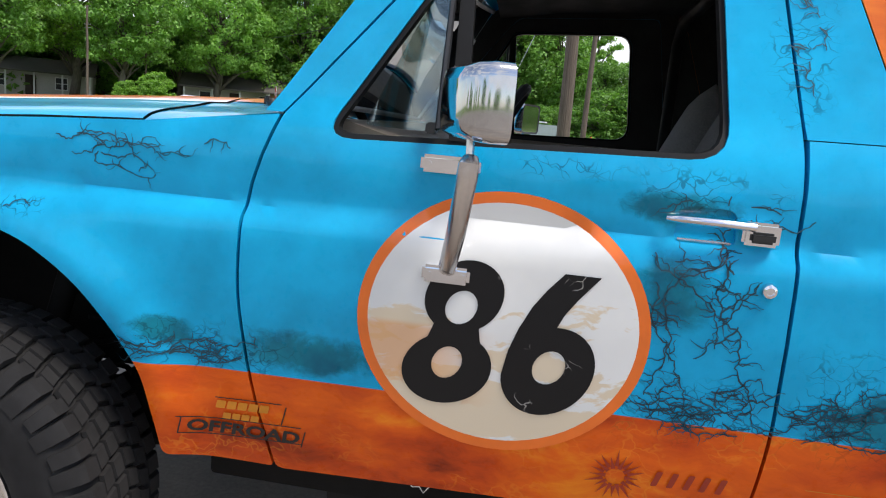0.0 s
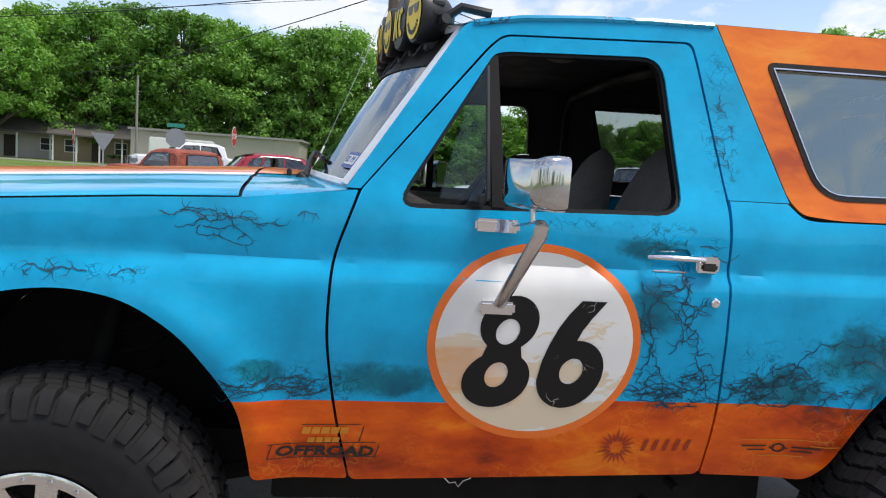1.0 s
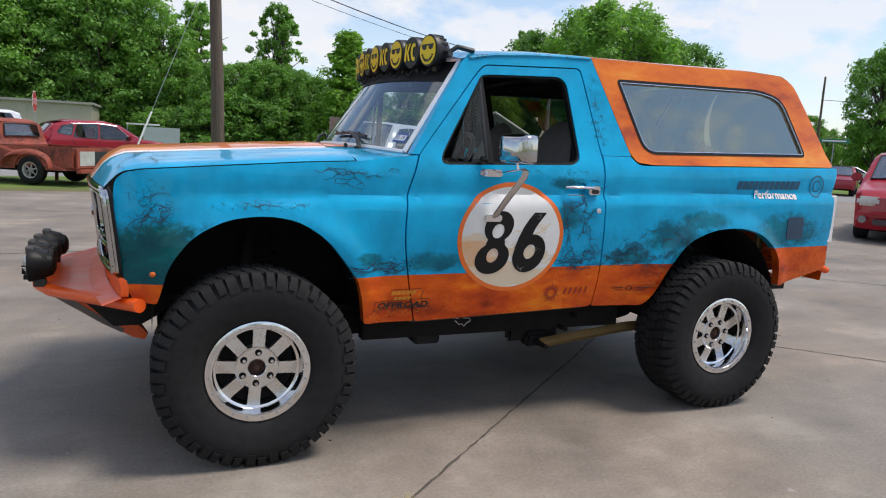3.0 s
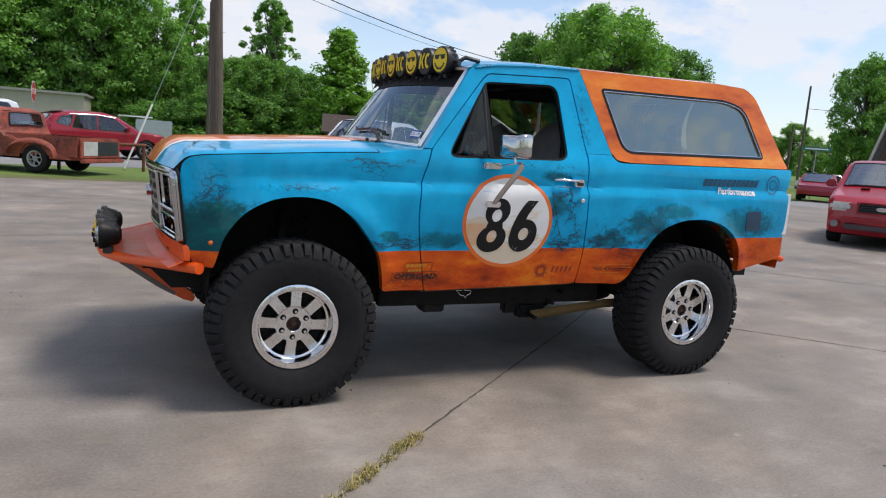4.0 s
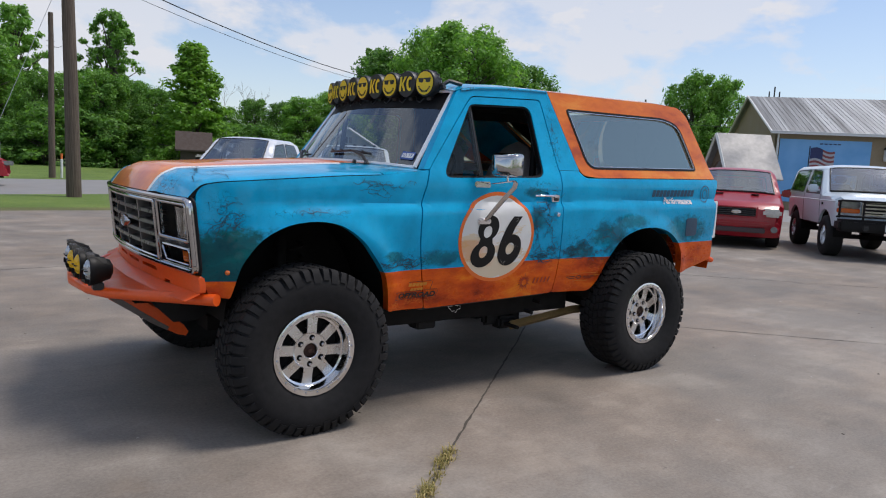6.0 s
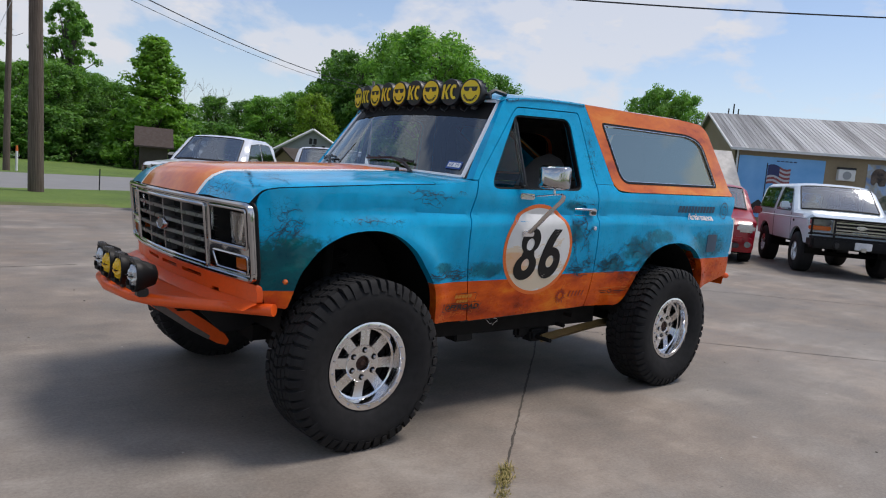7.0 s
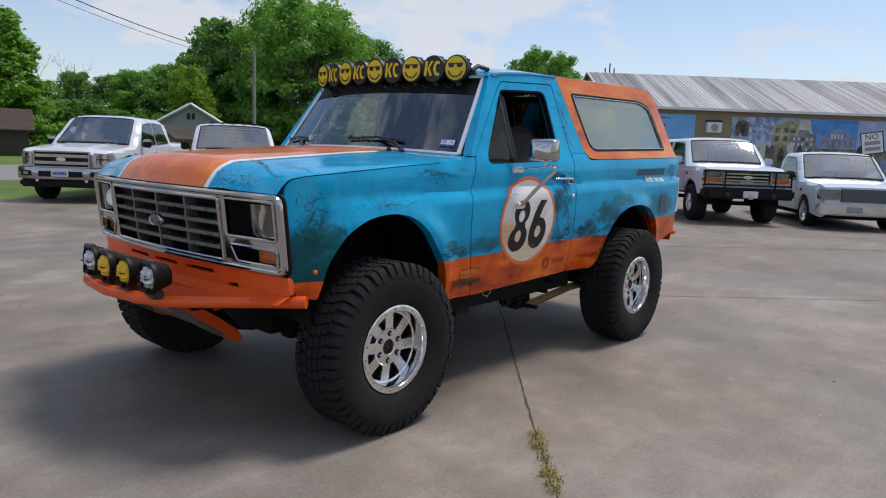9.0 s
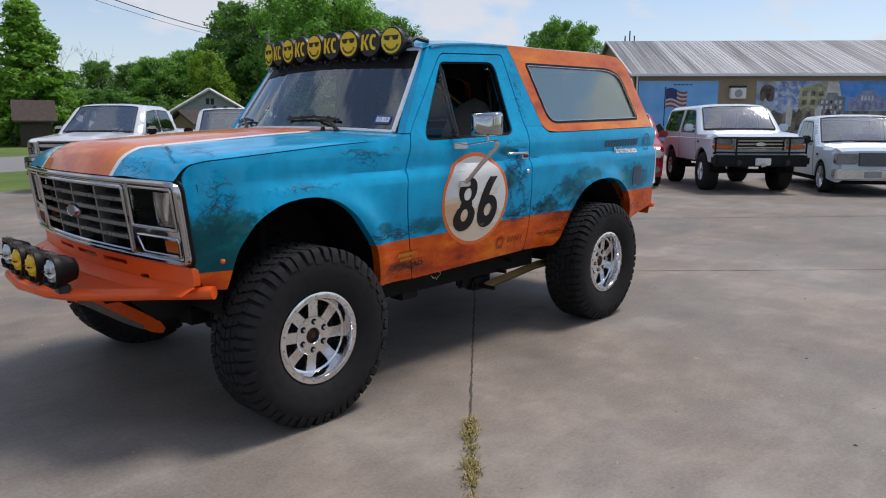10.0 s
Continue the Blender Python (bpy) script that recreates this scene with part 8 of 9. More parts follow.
def store():
    """Long low beige metal building across the road."""
    a, b = Vector((-19.6, 65.2, 0)), Vector((*at_bearing(-3.0, 68), 0))
    d = (b - a).normalized()
    n = Vector((-d.y, d.x, 0))
    m = Matrix((d, n, Vector((0, 0, 1)))).transposed().to_4x4()
    m.translation = a - Vector((0, 0, 0.05))
    L = (b - a).length
    t = thing("metal_building", "long low beige metal building with a flat eave", "building", m)
    bm = bmesh.new()
    box(bm, (0, 0, 0), (L, 9, 3.35))
    part("wall", bm, METAL_WALL, t)
    bm = bmesh.new()
    box(bm, (-0.2, -0.25, 3.35), (L + 0.2, 9.2, 3.55))
    part("roof", bm, plain("grey_eave", (0.30, 0.29, 0.27), 0.6), t)
    n_ = int(L / 1.2)
    for k in range(n_):
        bm = bmesh.new()
        box(bm, (0.6 + 1.2 * k, -0.03, 0), (0.66 + 1.2 * k, 0.0, 3.35))
        part("wall_rib", bm, METAL_WALL, t)
    return t


store()
# white enclosed trailer before the metal building
t = thing("cargo_trailer", "white enclosed cargo trailer", "trailer", pose(*at_bearing(-11.4, 56), -0.05, 0, 0, 6))
bm = bmesh.new()
box(bm, (-2.2, 0, 0.55), (2.2, 2.2, 2.55), 0.08)
part("body", bm, SIGN_WHITE, t)
bm = bmesh.new()
box(bm, (-0.5, -0.012, 2.1), (0.1, 0.0, 2.3))
part("mark", bm, SIGN_GREY, t)
for x0 in (-0.5, 0.5):
    bm = bmesh.new()
    lathe(bm, [(0.1, 0.2), (0.33, 0.2), (0.36, 0.1), (0.33, 0.0), (0.1, 0.0)], (x0, -0.02, 0.36), "y", 20)
    part("wheel", bm, RUBBER, t)
# low houses in the shade beyond the lawn
PALE_SIDING = plain("pale_siding", (0.42, 0.40, 0.36), 0.8, 0, 8, 0.12)


def shaded_house(at, turn, w, label, wall):
    """A low bungalow with an open porch; local x across, y back."""
    t = thing("house", label, "house", pose(at[0], at[1], -0.05, 0, 0, turn))
    bm = bmesh.new()
    box(bm, (-w / 2, 1.6, 0), (w / 2, 6.0, 2.5))
    part("wall", bm, wall, t)
    bm = bmesh.new()
    v = [bm.verts.new(p) for p in ((-w / 2 - 0.4, -0.3, 2.35), (w / 2 + 0.4, -0.3, 2.35), (w / 2 + 0.4, 3.2, 3.7), (-w / 2 - 0.4, 3.2, 3.7), (w / 2 + 0.4, 6.6, 2.35), (-w / 2 - 0.4, 6.6, 2.35))]
    faces = [bm.faces.new((v[0], v[1], v[2], v[3])), bm.faces.new((v[3], v[2], v[4], v[5]))]
    for q in bmesh.ops.extrude_face_region(bm, geom=faces)["geom"]:
        if isinstance(q, bmesh.types.BMVert):
            q.co.z += 0.14
    part("roof", bm, SHINGLE, t)
    for k in range(5):
        bm = bmesh.new()
        x = -w / 2 + 0.1 + (w - 0.2) * k / 4
        box(bm, (x - 0.07, 0, 0), (x + 0.07, 0.14, 2.4))
        part("porch_post", bm, WHITE_TRIM, t)
    for x in (-0.32 * w, 0.22 * w):
        bm = bmesh.new()
        box(bm, (x - 0.5, 1.55, 0.9), (x + 0.5, 1.62, 2.0))
        win = part("window", bm, CABLE, t)
        bm = bmesh.new()
        for lo, hi in (((x - 0.58, 1.54, 0.82), (x + 0.58, 1.6, 0.9)), ((x - 0.58, 1.54, 2.0), (x + 0.58, 1.6, 2.08)), ((x - 0.58, 1.54, 0.9), (x - 0.5, 1.6, 2.0)), ((x + 0.5, 1.54, 0.9), (x + 0.58, 1.6, 2.0)), ((x - 0.5, 1.53, 1.42), (x + 0.5, 1.6, 1.48))):
            box(bm, lo, hi)
        part("window_frame", bm, WHITE_TRIM, win)
    bm = bmesh.new()
    box(bm, (-0.1 * w, 1.54, 0.1), (-0.1 * w + 0.95, 1.62, 2.1), 0.01)
    part("front_door", bm, BROWN_WALL, t)
    return t


shaded_house((-30.5, 68.0), 22, 11.0, "pale low house with a porch under the trees", PALE_SIDING)
shaded_house((-23.4, 68.5), 14, 8.0, "tan low house with white window frames under the trees", TAN_WALL)
shaded_house((-49.0, 62.0), 30, 10.0, "white low house behind the shrubs", PALE_SIDING)


def notice_board():
    """A leaning white notice on two thin posts; only its first word can be made out."""
    t = thing("notice_sign", "leaning white notice board with a dark frame on a post", "sign", pose(30.4, 3.19, -0.03, 0, -9, -79.7))
    bm = bmesh.new()
    box(bm, (-0.04, 0.0, 0), (0.04, 0.06, 2.0), 0.005)
    part("post", bm, SIGN_GREY, t)
    bm = bmesh.new()
    box(bm, (-0.40, -0.03, 1.92), (0.40, 0.0, 2.80), 0.006)
    board = part("frame", bm, CABLE, t)
    bm = bmesh.new()
    box(bm, (-0.36, -0.036, 1.96), (0.36, -0.031, 2.76), 0.002)
    part("face", bm, SIGN_WHITE, board, "white face")
    lettering("NO", 0.30, Matrix.Translation((0, -0.040, 2.60)) @ Matrix.Rotation(math.pi / 2, 4, "X"), CABLE, "legend", board, 0.001)
    for z in (2.29, 2.06):
        bm = bmesh.new()
        box(bm, (-0.27, -0.040, z), (0.27, -0.037, z + 0.15), 0.001)
        part("legend_bar", bm, SIGN_GREY, board)


notice_board()


# ---- other vehicles ----
def car_paint(name, colour, coat=0.8, rough=0.3):
    g = Graph(name, rough)
    f = g.noise(1.5, 4)
    g.set("Base Color", g.ramp(f, (0.3, tuple(c * 0.93 for c in colour)), (0.7, colour))).set("Coat Weight", coat).set("Coat Roughness", 0.05)
    return g.m


CAR_GLASS = glass("car_windscreen", (0.50, 0.55, 0.55), 0.06, 0.75, (0.9, 0.96, 1), 0.8)
SIDE_GLASS = glass("car_side_glass", (0.34, 0.38, 0.38), 0.02, 0.95, (1, 1, 1), 1.0)
CABIN = plain("dark_cabin_lining", (0.035, 0.033, 0.032), 0.9, 0, 40, 0.3)
SILVER_RIM = plain("silver_alloy_rim", (0.55, 0.55, 0.56), 0.3, 0.9, 40, 0.08)
HEAD_LENS = plain("headlamp_lens", (0.20, 0.21, 0.22), 0.12, 0.4, 14, 0.45, 0, 0.5)
PALE_LENS = plain("pale_lamp_lens", (0.62, 0.62, 0.58), 0.15, 0.1, 12, 0.25, 0, 0.5)
NEW_CHROME = plain("bumper_chrome", (0.42, 0.42, 0.43), 0.16, 1.0, 20, 0.15)
PLATE = plain("plate_white", (0.62, 0.63, 0.64), 0.5)


def car_wheel(parent, x, y, r, w, rim_r, out, rim_mat):
    """Tyre, rim and spokes; out is the side that the face looks to."""
    bm = bmesh.new()
    prof = [(rim_r, 0.0), (rim_r + 0.02, -0.01), (r - 0.05, -0.015), (r - 0.012, 0.012), (r, 0.04), (r, w - 0.04), (r - 0.012, w - 0.012), (rim_r, w)]
    lathe(bm, [(q, a if out < 0 else -a) for q, a in prof], (x, y, r), "y", 28, caps=False)
    t = part("wheel", bm, RUBBER, parent, smooth=True)
    bm = bmesh.new()
    lathe(bm, [(q, a if out < 0 else -a) for q, a in [(rim_r + 0.004, 0.0), (rim_r - 0.015, 0.0), (rim_r - 0.03, 0.03), (rim_r - 0.03, 0.12)]], (x, y, r), "y", 24, caps=False)
    part("rim", bm, rim_mat, t, smooth=True)
    bm = bmesh.new()
    for k in range(6):
        a = 2 * math.pi * k / 6 + 0.3
        s = -1 if out < 0 else 1
        p0, p1 = Vector((x, y - s * 0.03, r)), Vector((x + (rim_r - 0.02) * math.cos(a), y - s * 0.035, r + (rim_r - 0.02) * math.sin(a)))
        tube(bm, [p0, p1], [rim_r * 0.22, rim_r * 0.16], 4, 0.5)
    cyl(bm, (x, y - (-0.02 if out < 0 else 0.02), r), (x, y - (-0.08 if out < 0 else 0.08), r), rim_r * 0.28, seg=12)
    part("spokes", bm, rim_mat, t)
    bm = bmesh.new()
    yy = y + (0.13 if out < 0 else -0.13)
    lathe(bm, [(0.0, 0.0), (rim_r - 0.02, 0.0)], (x, yy, r), "y", 20)
    part("brake", bm, DARK, t)


def vehicle(name, label, category, m, top, half, belt, axles, r, paint, glass_side=(), screen=None, rear_screen=None, sill=0.35, arch=0.08, inset=0.16, tyre_w=0.24, rim_r=0.22, rim=SILVER_RIM,
            bow=0.10, seams=(), crown=0.04, bed=None, mirror=None, bulge=0.03, edge=0.075, power_dome=None, flare=None, group=""):
    """A car from its side profile. Local x from the nose (0) back, y across, z up.
    top: (x, z) from the lower nose over the roof to the lower tail; belt: height where the sides lean in."""
    t = thing(name, label, category, m, group)
    L = top[-1][0]
    roof = max(z for x, z in top)
    crest = sorted(top)
    crest_x, crest_z = [p[0] for p in crest], [p[1] for p in crest]

    def hw(z, x=1.0):
        s = half - inset * max(0.0, (z - belt) / (roof - belt)) ** 1.1 if z > belt else half - bulge * ((belt - z) / (belt - sill)) ** 2 * 0.9
        end = min(x, L - x)
        # rounded shoulder below the top line
        d = min(edge, max(0.0, lerp(x, crest_x, crest_z) - z))
        return s - 0.08 * max(0.0, 1 - end / 0.36) ** 2 - (edge - math.sqrt(max(0.0, edge * edge - (edge - d) ** 2)))

    # side skins with wheel openings
    base = []
    for ax in sorted(axles, reverse=True):
        R = r + arch
        n = 14
        for k in range(n + 1):
            a = math.pi * k / n
            z = r + R * math.sin(a)
            base.append((ax + R * math.cos(a), max(sill, z)))
    loop = list(top) + [(L - 0.02, sill)] * (0 if top[-1][1] <= sill + 0.01 else 1) + base + ([(0.03, sill)] if top[0][1] > sill + 0.01 else [])
    loop = [p for k, p in enumerate(loop) if k == 0 or (Vector(p) - Vector(loop[k - 1])).length > 1e-4]
    for s in (-1, 1):
        panes = [rounded(poly, 0.05, 3) for poly, _ in glass_side]
        bm = sheet(loop, panes, lambda x, z: Vector((x, s * hw(z, x), z)), 0.06, (0, -s * 0.05, 0))
        part("body_side", bm, paint, t, smooth=True, angle=0.5)
        cab = [p for p in top if p[1] > belt - 0.02 and not (bed and p[0] > bed[0] - 0.02)]
        cab = [(cab[0][0], belt - 0.30)] + cab + [(cab[-1][0], belt - 0.30)]
        cab = [(x, min(z, roof - 0.03) - 0.03) for x, z in cab]
        part("cabin_lining", sheet(cab, panes, lambda x, z: Vector((x, s * (hw(z, x) - 0.06), z)), 0.15), CABIN, t)
        for k, (poly, mat_) in enumerate(glass_side):
            part("side_window", sheet(rounded(poly, 0.05, 3), [], lambda x, z: Vector((x, s * (hw(z, x) + 0.006), z)), 0.12, (0, -s * 0.01, 0)), mat_, t, smooth=True)
            part("window_frame", sheet(grown(rounded(poly, 0.05, 3), 0.022), [rounded(poly, 0.05, 3)], lambda x, z: Vector((x, s * (hw(z, x) + 0.004), z)), 0.12, (0, -s * 0.01, 0)), BLACK, t, smooth=True)
        for a, b in seams:
            bm = bmesh.new()
            n = 8
            pts = [Vector((a[0] + (b[0] - a[0]) * k / n, 0, a[1] + (b[1] - a[1]) * k / n)) for k in range(n + 1)]
            tube(bm, [Vector((p.x, s * (hw(p.z, p.x) + 0.001), p.z)) for p in pts], 0.005, 4)
            part("door_seam", bm, SATIN, t)
        for ax in axles:
            bm = grid(14, 2, lambda u, v: Vector((ax + (r + arch) * math.cos(math.pi * u), s * (hw(0.7) - 0.04 - 0.35 * v), r + (r + arch) * math.sin(math.pi * u))))
            part("arch_liner", bm, DARK, t)
    # skin over the top
    line = dense([tuple(p) for p in top], 0.14)
    line = line[: len(line) - max(1, math.ceil((Vector(top[-1]) - Vector(top[0])).length / 0.14))] + [tuple(top[-1])]

    def across(p, u, out=0.0):
        x, z = p
        f = max(0.0, 1 - x / 0.9)
        b = max(0.0, 1 - (L - x) / 0.5)
        if power_dome:
            # a raised middle of the hood with soft shoulders
            d0, d1, wide, high = power_dome
            k = max(0.0, min(1.0, (wide - abs(u)) / 0.14)) * max(0.0, min(1.0, (x - d0) / 0.08)) * max(0.0, min(1.0, (d1 - x) / 0.3))
            z += high * k * k * (3 - 2 * k)
        return Vector((x - bow * (1 - u * u) * f + 0.4 * bow * (1 - u * u) * b, u * hw(z, x), z + crown * (1 - abs(u) ** 3) * min(1, max(0.0, (z - sill - 0.4) * 2)) + out))

    bm = bmesh.new()
    wide = 24
    rows = [[bm.verts.new(across(p, -1 + 2 * k / wide)) for k in range(wide + 1)] for p in line]
    gaps = [(min(q[0][0], q[1][0]), max(q[0][0], q[1][0]), q[2]) for q in (screen, rear_screen) if q]
    for k, (a, b) in enumerate(zip(rows, rows[1:])):
        mid = ((line[k][0] + line[k + 1][0]) / 2)
        if bed and bed[0] < mid < bed[1]:
            continue
        for j in range(wide):
            u = abs(-1 + 2 * (j + 0.5) / wide)
            if any(g0 + 0.02 < mid < g1 - 0.02 and u < k_ - 0.03 for g0, g1, k_ in gaps):
                continue
            bm.faces.new((a[j], a[j + 1], b[j + 1], b[j]))
    for v in [v for v in bm.verts if not v.link_faces]:
        bm.verts.remove(v)
    part("body_top", bm, paint, t, smooth=True, angle=0.6)
    if screen:
        # roof lining, dashboard, seats and floor seen through the glass
        x0, x1 = screen[1][0], (rear_screen[0][0] if rear_screen else (bed[0] if bed else L - 0.3))
        part("roof_lining", grid(4, 4, lambda u, v: Vector((x0 + 0.02 + (x1 - x0 - 0.04) * u, (2 * v - 1) * (half - inset - 0.10), roof - 0.05))), CABIN, t)
        bm = bmesh.new()
        box(bm, (screen[0][0] - 0.05, -half + 0.12, belt - 0.40), (screen[0][0] + 0.34, half - 0.12, screen[0][1] - 0.04), 0.05)
        part("dashboard", bm, CABIN, t)
        bm = bmesh.new()
        box(bm, (screen[0][0], -half + 0.1, belt - 0.62), (x1, half - 0.1, belt - 0.52))
        part("cabin_floor", bm, CABIN, t)
        for s in (-1, 1):
            bm = bmesh.new()
            xs = screen[1][0] + 0.28
            box(bm, (xs, s * 0.40 - 0.25, belt - 0.45), (xs + 0.14, s * 0.40 + 0.25, belt + 0.28), 0.05)
            box(bm, (xs + 0.02, s * 0.40 - 0.13, belt + 0.30), (xs + 0.12, s * 0.40 + 0.13, belt + 0.46), 0.04)
            part("seat", bm, SEAT, t, smooth=True)
        bm = bmesh.new()
        wheel_c = Vector((screen[0][0] + 0.52, -0.40, belt + 0.04))
        tube(bm, [wheel_c + Vector((0.08 * math.cos(a), 0.18 * math.sin(a), 0.17 * math.cos(a))) for a in [2 * math.pi * k / 20 for k in range(21)]], 0.014, 5)
        part("steering_wheel", bm, BLACK, t)
    if flare:
        for s in (-1, 1):
            for ax in axles:
                ring = [(ax + q * math.cos(a), r + q * math.sin(a)) for q, way in ((r + arch - 0.01, 1), (r + arch + 0.085, -1)) for a in [math.pi * (0.06 + 0.88 * (k if way > 0 else 16 - k) / 16) for k in range(17)]]
                part("wheel_flare", sheet(ring, [], lambda x, z: Vector((x, s * (hw(z, x) + 0.035), z)), 0.08, (0, -s * 0.06, 0)), flare, t, "black wheel-arch flare", smooth=True)
    if bed:
        bm = bmesh.new()
        z1 = belt
        for lo, hi in (((bed[0], -half + 0.08, z1 - 0.5), (bed[1], half - 0.08, z1 - 0.45)), ((bed[0], -half + 0.05, z1 - 0.5), (bed[1], -half + 0.10, z1 - 0.01)),
                       ((bed[0], half - 0.10, z1 - 0.5), (bed[1], half - 0.05, z1 - 0.01)), ((bed[1] - 0.05, -half + 0.06, z1 - 0.5), (bed[1], half - 0.06, z1 - 0.01)), ((bed[0] - 0.05, -half + 0.1, z1 - 0.5), (bed[0], half - 0.1, z1 - 0.01))):
            box(bm, lo, hi)
        part("load_bed", bm, paint, t)
    for name_, seg in (("windscreen", screen), ("rear_window", rear_screen)):
        if seg:
            (x0, z0), (x1, z1), k = seg
            nrm = Vector((-(z1 - z0), 0, x1 - x0)).normalized()
            if nrm.z < 0:
                nrm = -nrm
            part(name_, grid(12, 6, lambda u, v: across((x0 + (x1 - x0) * v, z0 + (z1 - z0) * v), (2 * u - 1) * k) + nrm * 0.014), CAR_GLASS, t, smooth=True)
            bm = bmesh.new()
            ring = [across((x0 + (x1 - x0) * v, z0 + (z1 - z0) * v), u * k) + nrm * 0.012 for u, v in [(-1 + 2 * i / 8, 0) for i in range(9)] + [(1, 1)] + [(1 - 2 * i / 8, 1) for i in range(1, 9)] + [(-1, 0)]]
            tube(bm, ring, 0.016, 5)
            part("glass_seal", bm, BLACK, t)
    bm = bmesh.new()
    box(bm, (0.25, -half + 0.12, sill - 0.05), (L - 0.25, half - 0.12, sill + 0.12))
    part("underbody", bm, DARK, t)
    for ax in axles:
        for s in (-1, 1):
            car_wheel(t, ax, s * (half - 0.02), r, tyre_w, rim_r, s, rim)
        bm = bmesh.new()
        cyl(bm, (ax, -half + 0.1, r), (ax, half - 0.1, r), 0.05, seg=8)
        part("axle", bm, DARK, t)
    if mirror:
        x, z, mat_ = mirror
        for s in (-1, 1):
            bm = bmesh.new()
            box(bm, (x - 0.06, min(s * (half + 0.02), s * (half + 0.22)), z), (x + 0.05, max(s * (half + 0.02), s * (half + 0.22)), z + 0.17), 0.03)
            tube(bm, [(x, s * (half - 0.08), z + 0.03), (x, s * (half + 0.06), z + 0.05)], 0.025, 6)
            part("door_mirror", bm, mat_, t, smooth=True)
    return t, across, hw


def block(t, name, lo, hi, material, bevel=0.02, label=""):
    bm = bmesh.new()
    box(bm, lo, hi, bevel)
    return part(name, bm, material, t, label, smooth=True)


def pair(t, name, lo, hi, material, bevel=0.02, label=""):
    block(t, name, lo, hi, material, bevel, label)
    block(t, name, (lo[0], -hi[1], lo[2]), (hi[0], -lo[1], hi[2]), material, bevel, label)


def facing(front_mid, ahead):
    """Pose of a vehicle from the middle of its nose on the ground and the way that it looks."""
    d = -Vector((*ahead, 0)).normalized()
    m = Matrix((d, Vector((-d.y, d.x, 0)), Vector((0, 0, 1)))).transposed().to_4x4()
    m.translation = Vector((*front_mid, 0))
    return m


WHITE, OLD_WHITE, RED, MAROON = car_paint("white_car_paint", (0.74, 0.76, 0.80)), car_paint("dull_white_car_paint", (0.58, 0.67, 0.75), 0.5), car_paint("red_car_paint", (0.36, 0.006, 0.018), 0.4), car_paint("deep_red_car_paint", (0.30, 0.005, 0.018), 0.5)


def grille(t, x, y, z0, z1, bars_, back, bar, frame_mat, bow=0.0):
    block(t, "grille_back", (x + 0.02, -y, z0), (x + 0.08, y, z1), back, 0.01)
    for k in range(bars_):
        z = z0 + (z1 - z0) * (k + 0.5) / bars_
        block(t, "grille_bar", (x - 0.01, -y, z - (z1 - z0) / bars_ * 0.22), (x + 0.05, y, z + (z1 - z0) / bars_ * 0.22), bar, 0.008)
    for s in (-1, 1):
        block(t, "grille_side", (x - 0.015, min(s * y, s * (y + 0.04)), z0 - 0.03), (x + 0.06, max(s * y, s * (y + 0.04)), z1 + 0.03), frame_mat, 0.01)
    for z in (z0 - 0.03, z1):
        block(t, "grille_edge", (x - 0.015, -y, z), (x + 0.06, y, z + 0.03), frame_mat, 0.01)
    bm = bmesh.new()
    pts = [(0.105 * math.cos(2 * math.pi * k / 24), 0.042 * math.sin(2 * math.pi * k / 24)) for k in range(24)]
    solid(pts, lambda u, v, w: Vector((x - 0.03 + w, u, (z0 + z1) / 2 + v)), 0.04, bm)
    part("badge", bm, CHROME_WORN, t)


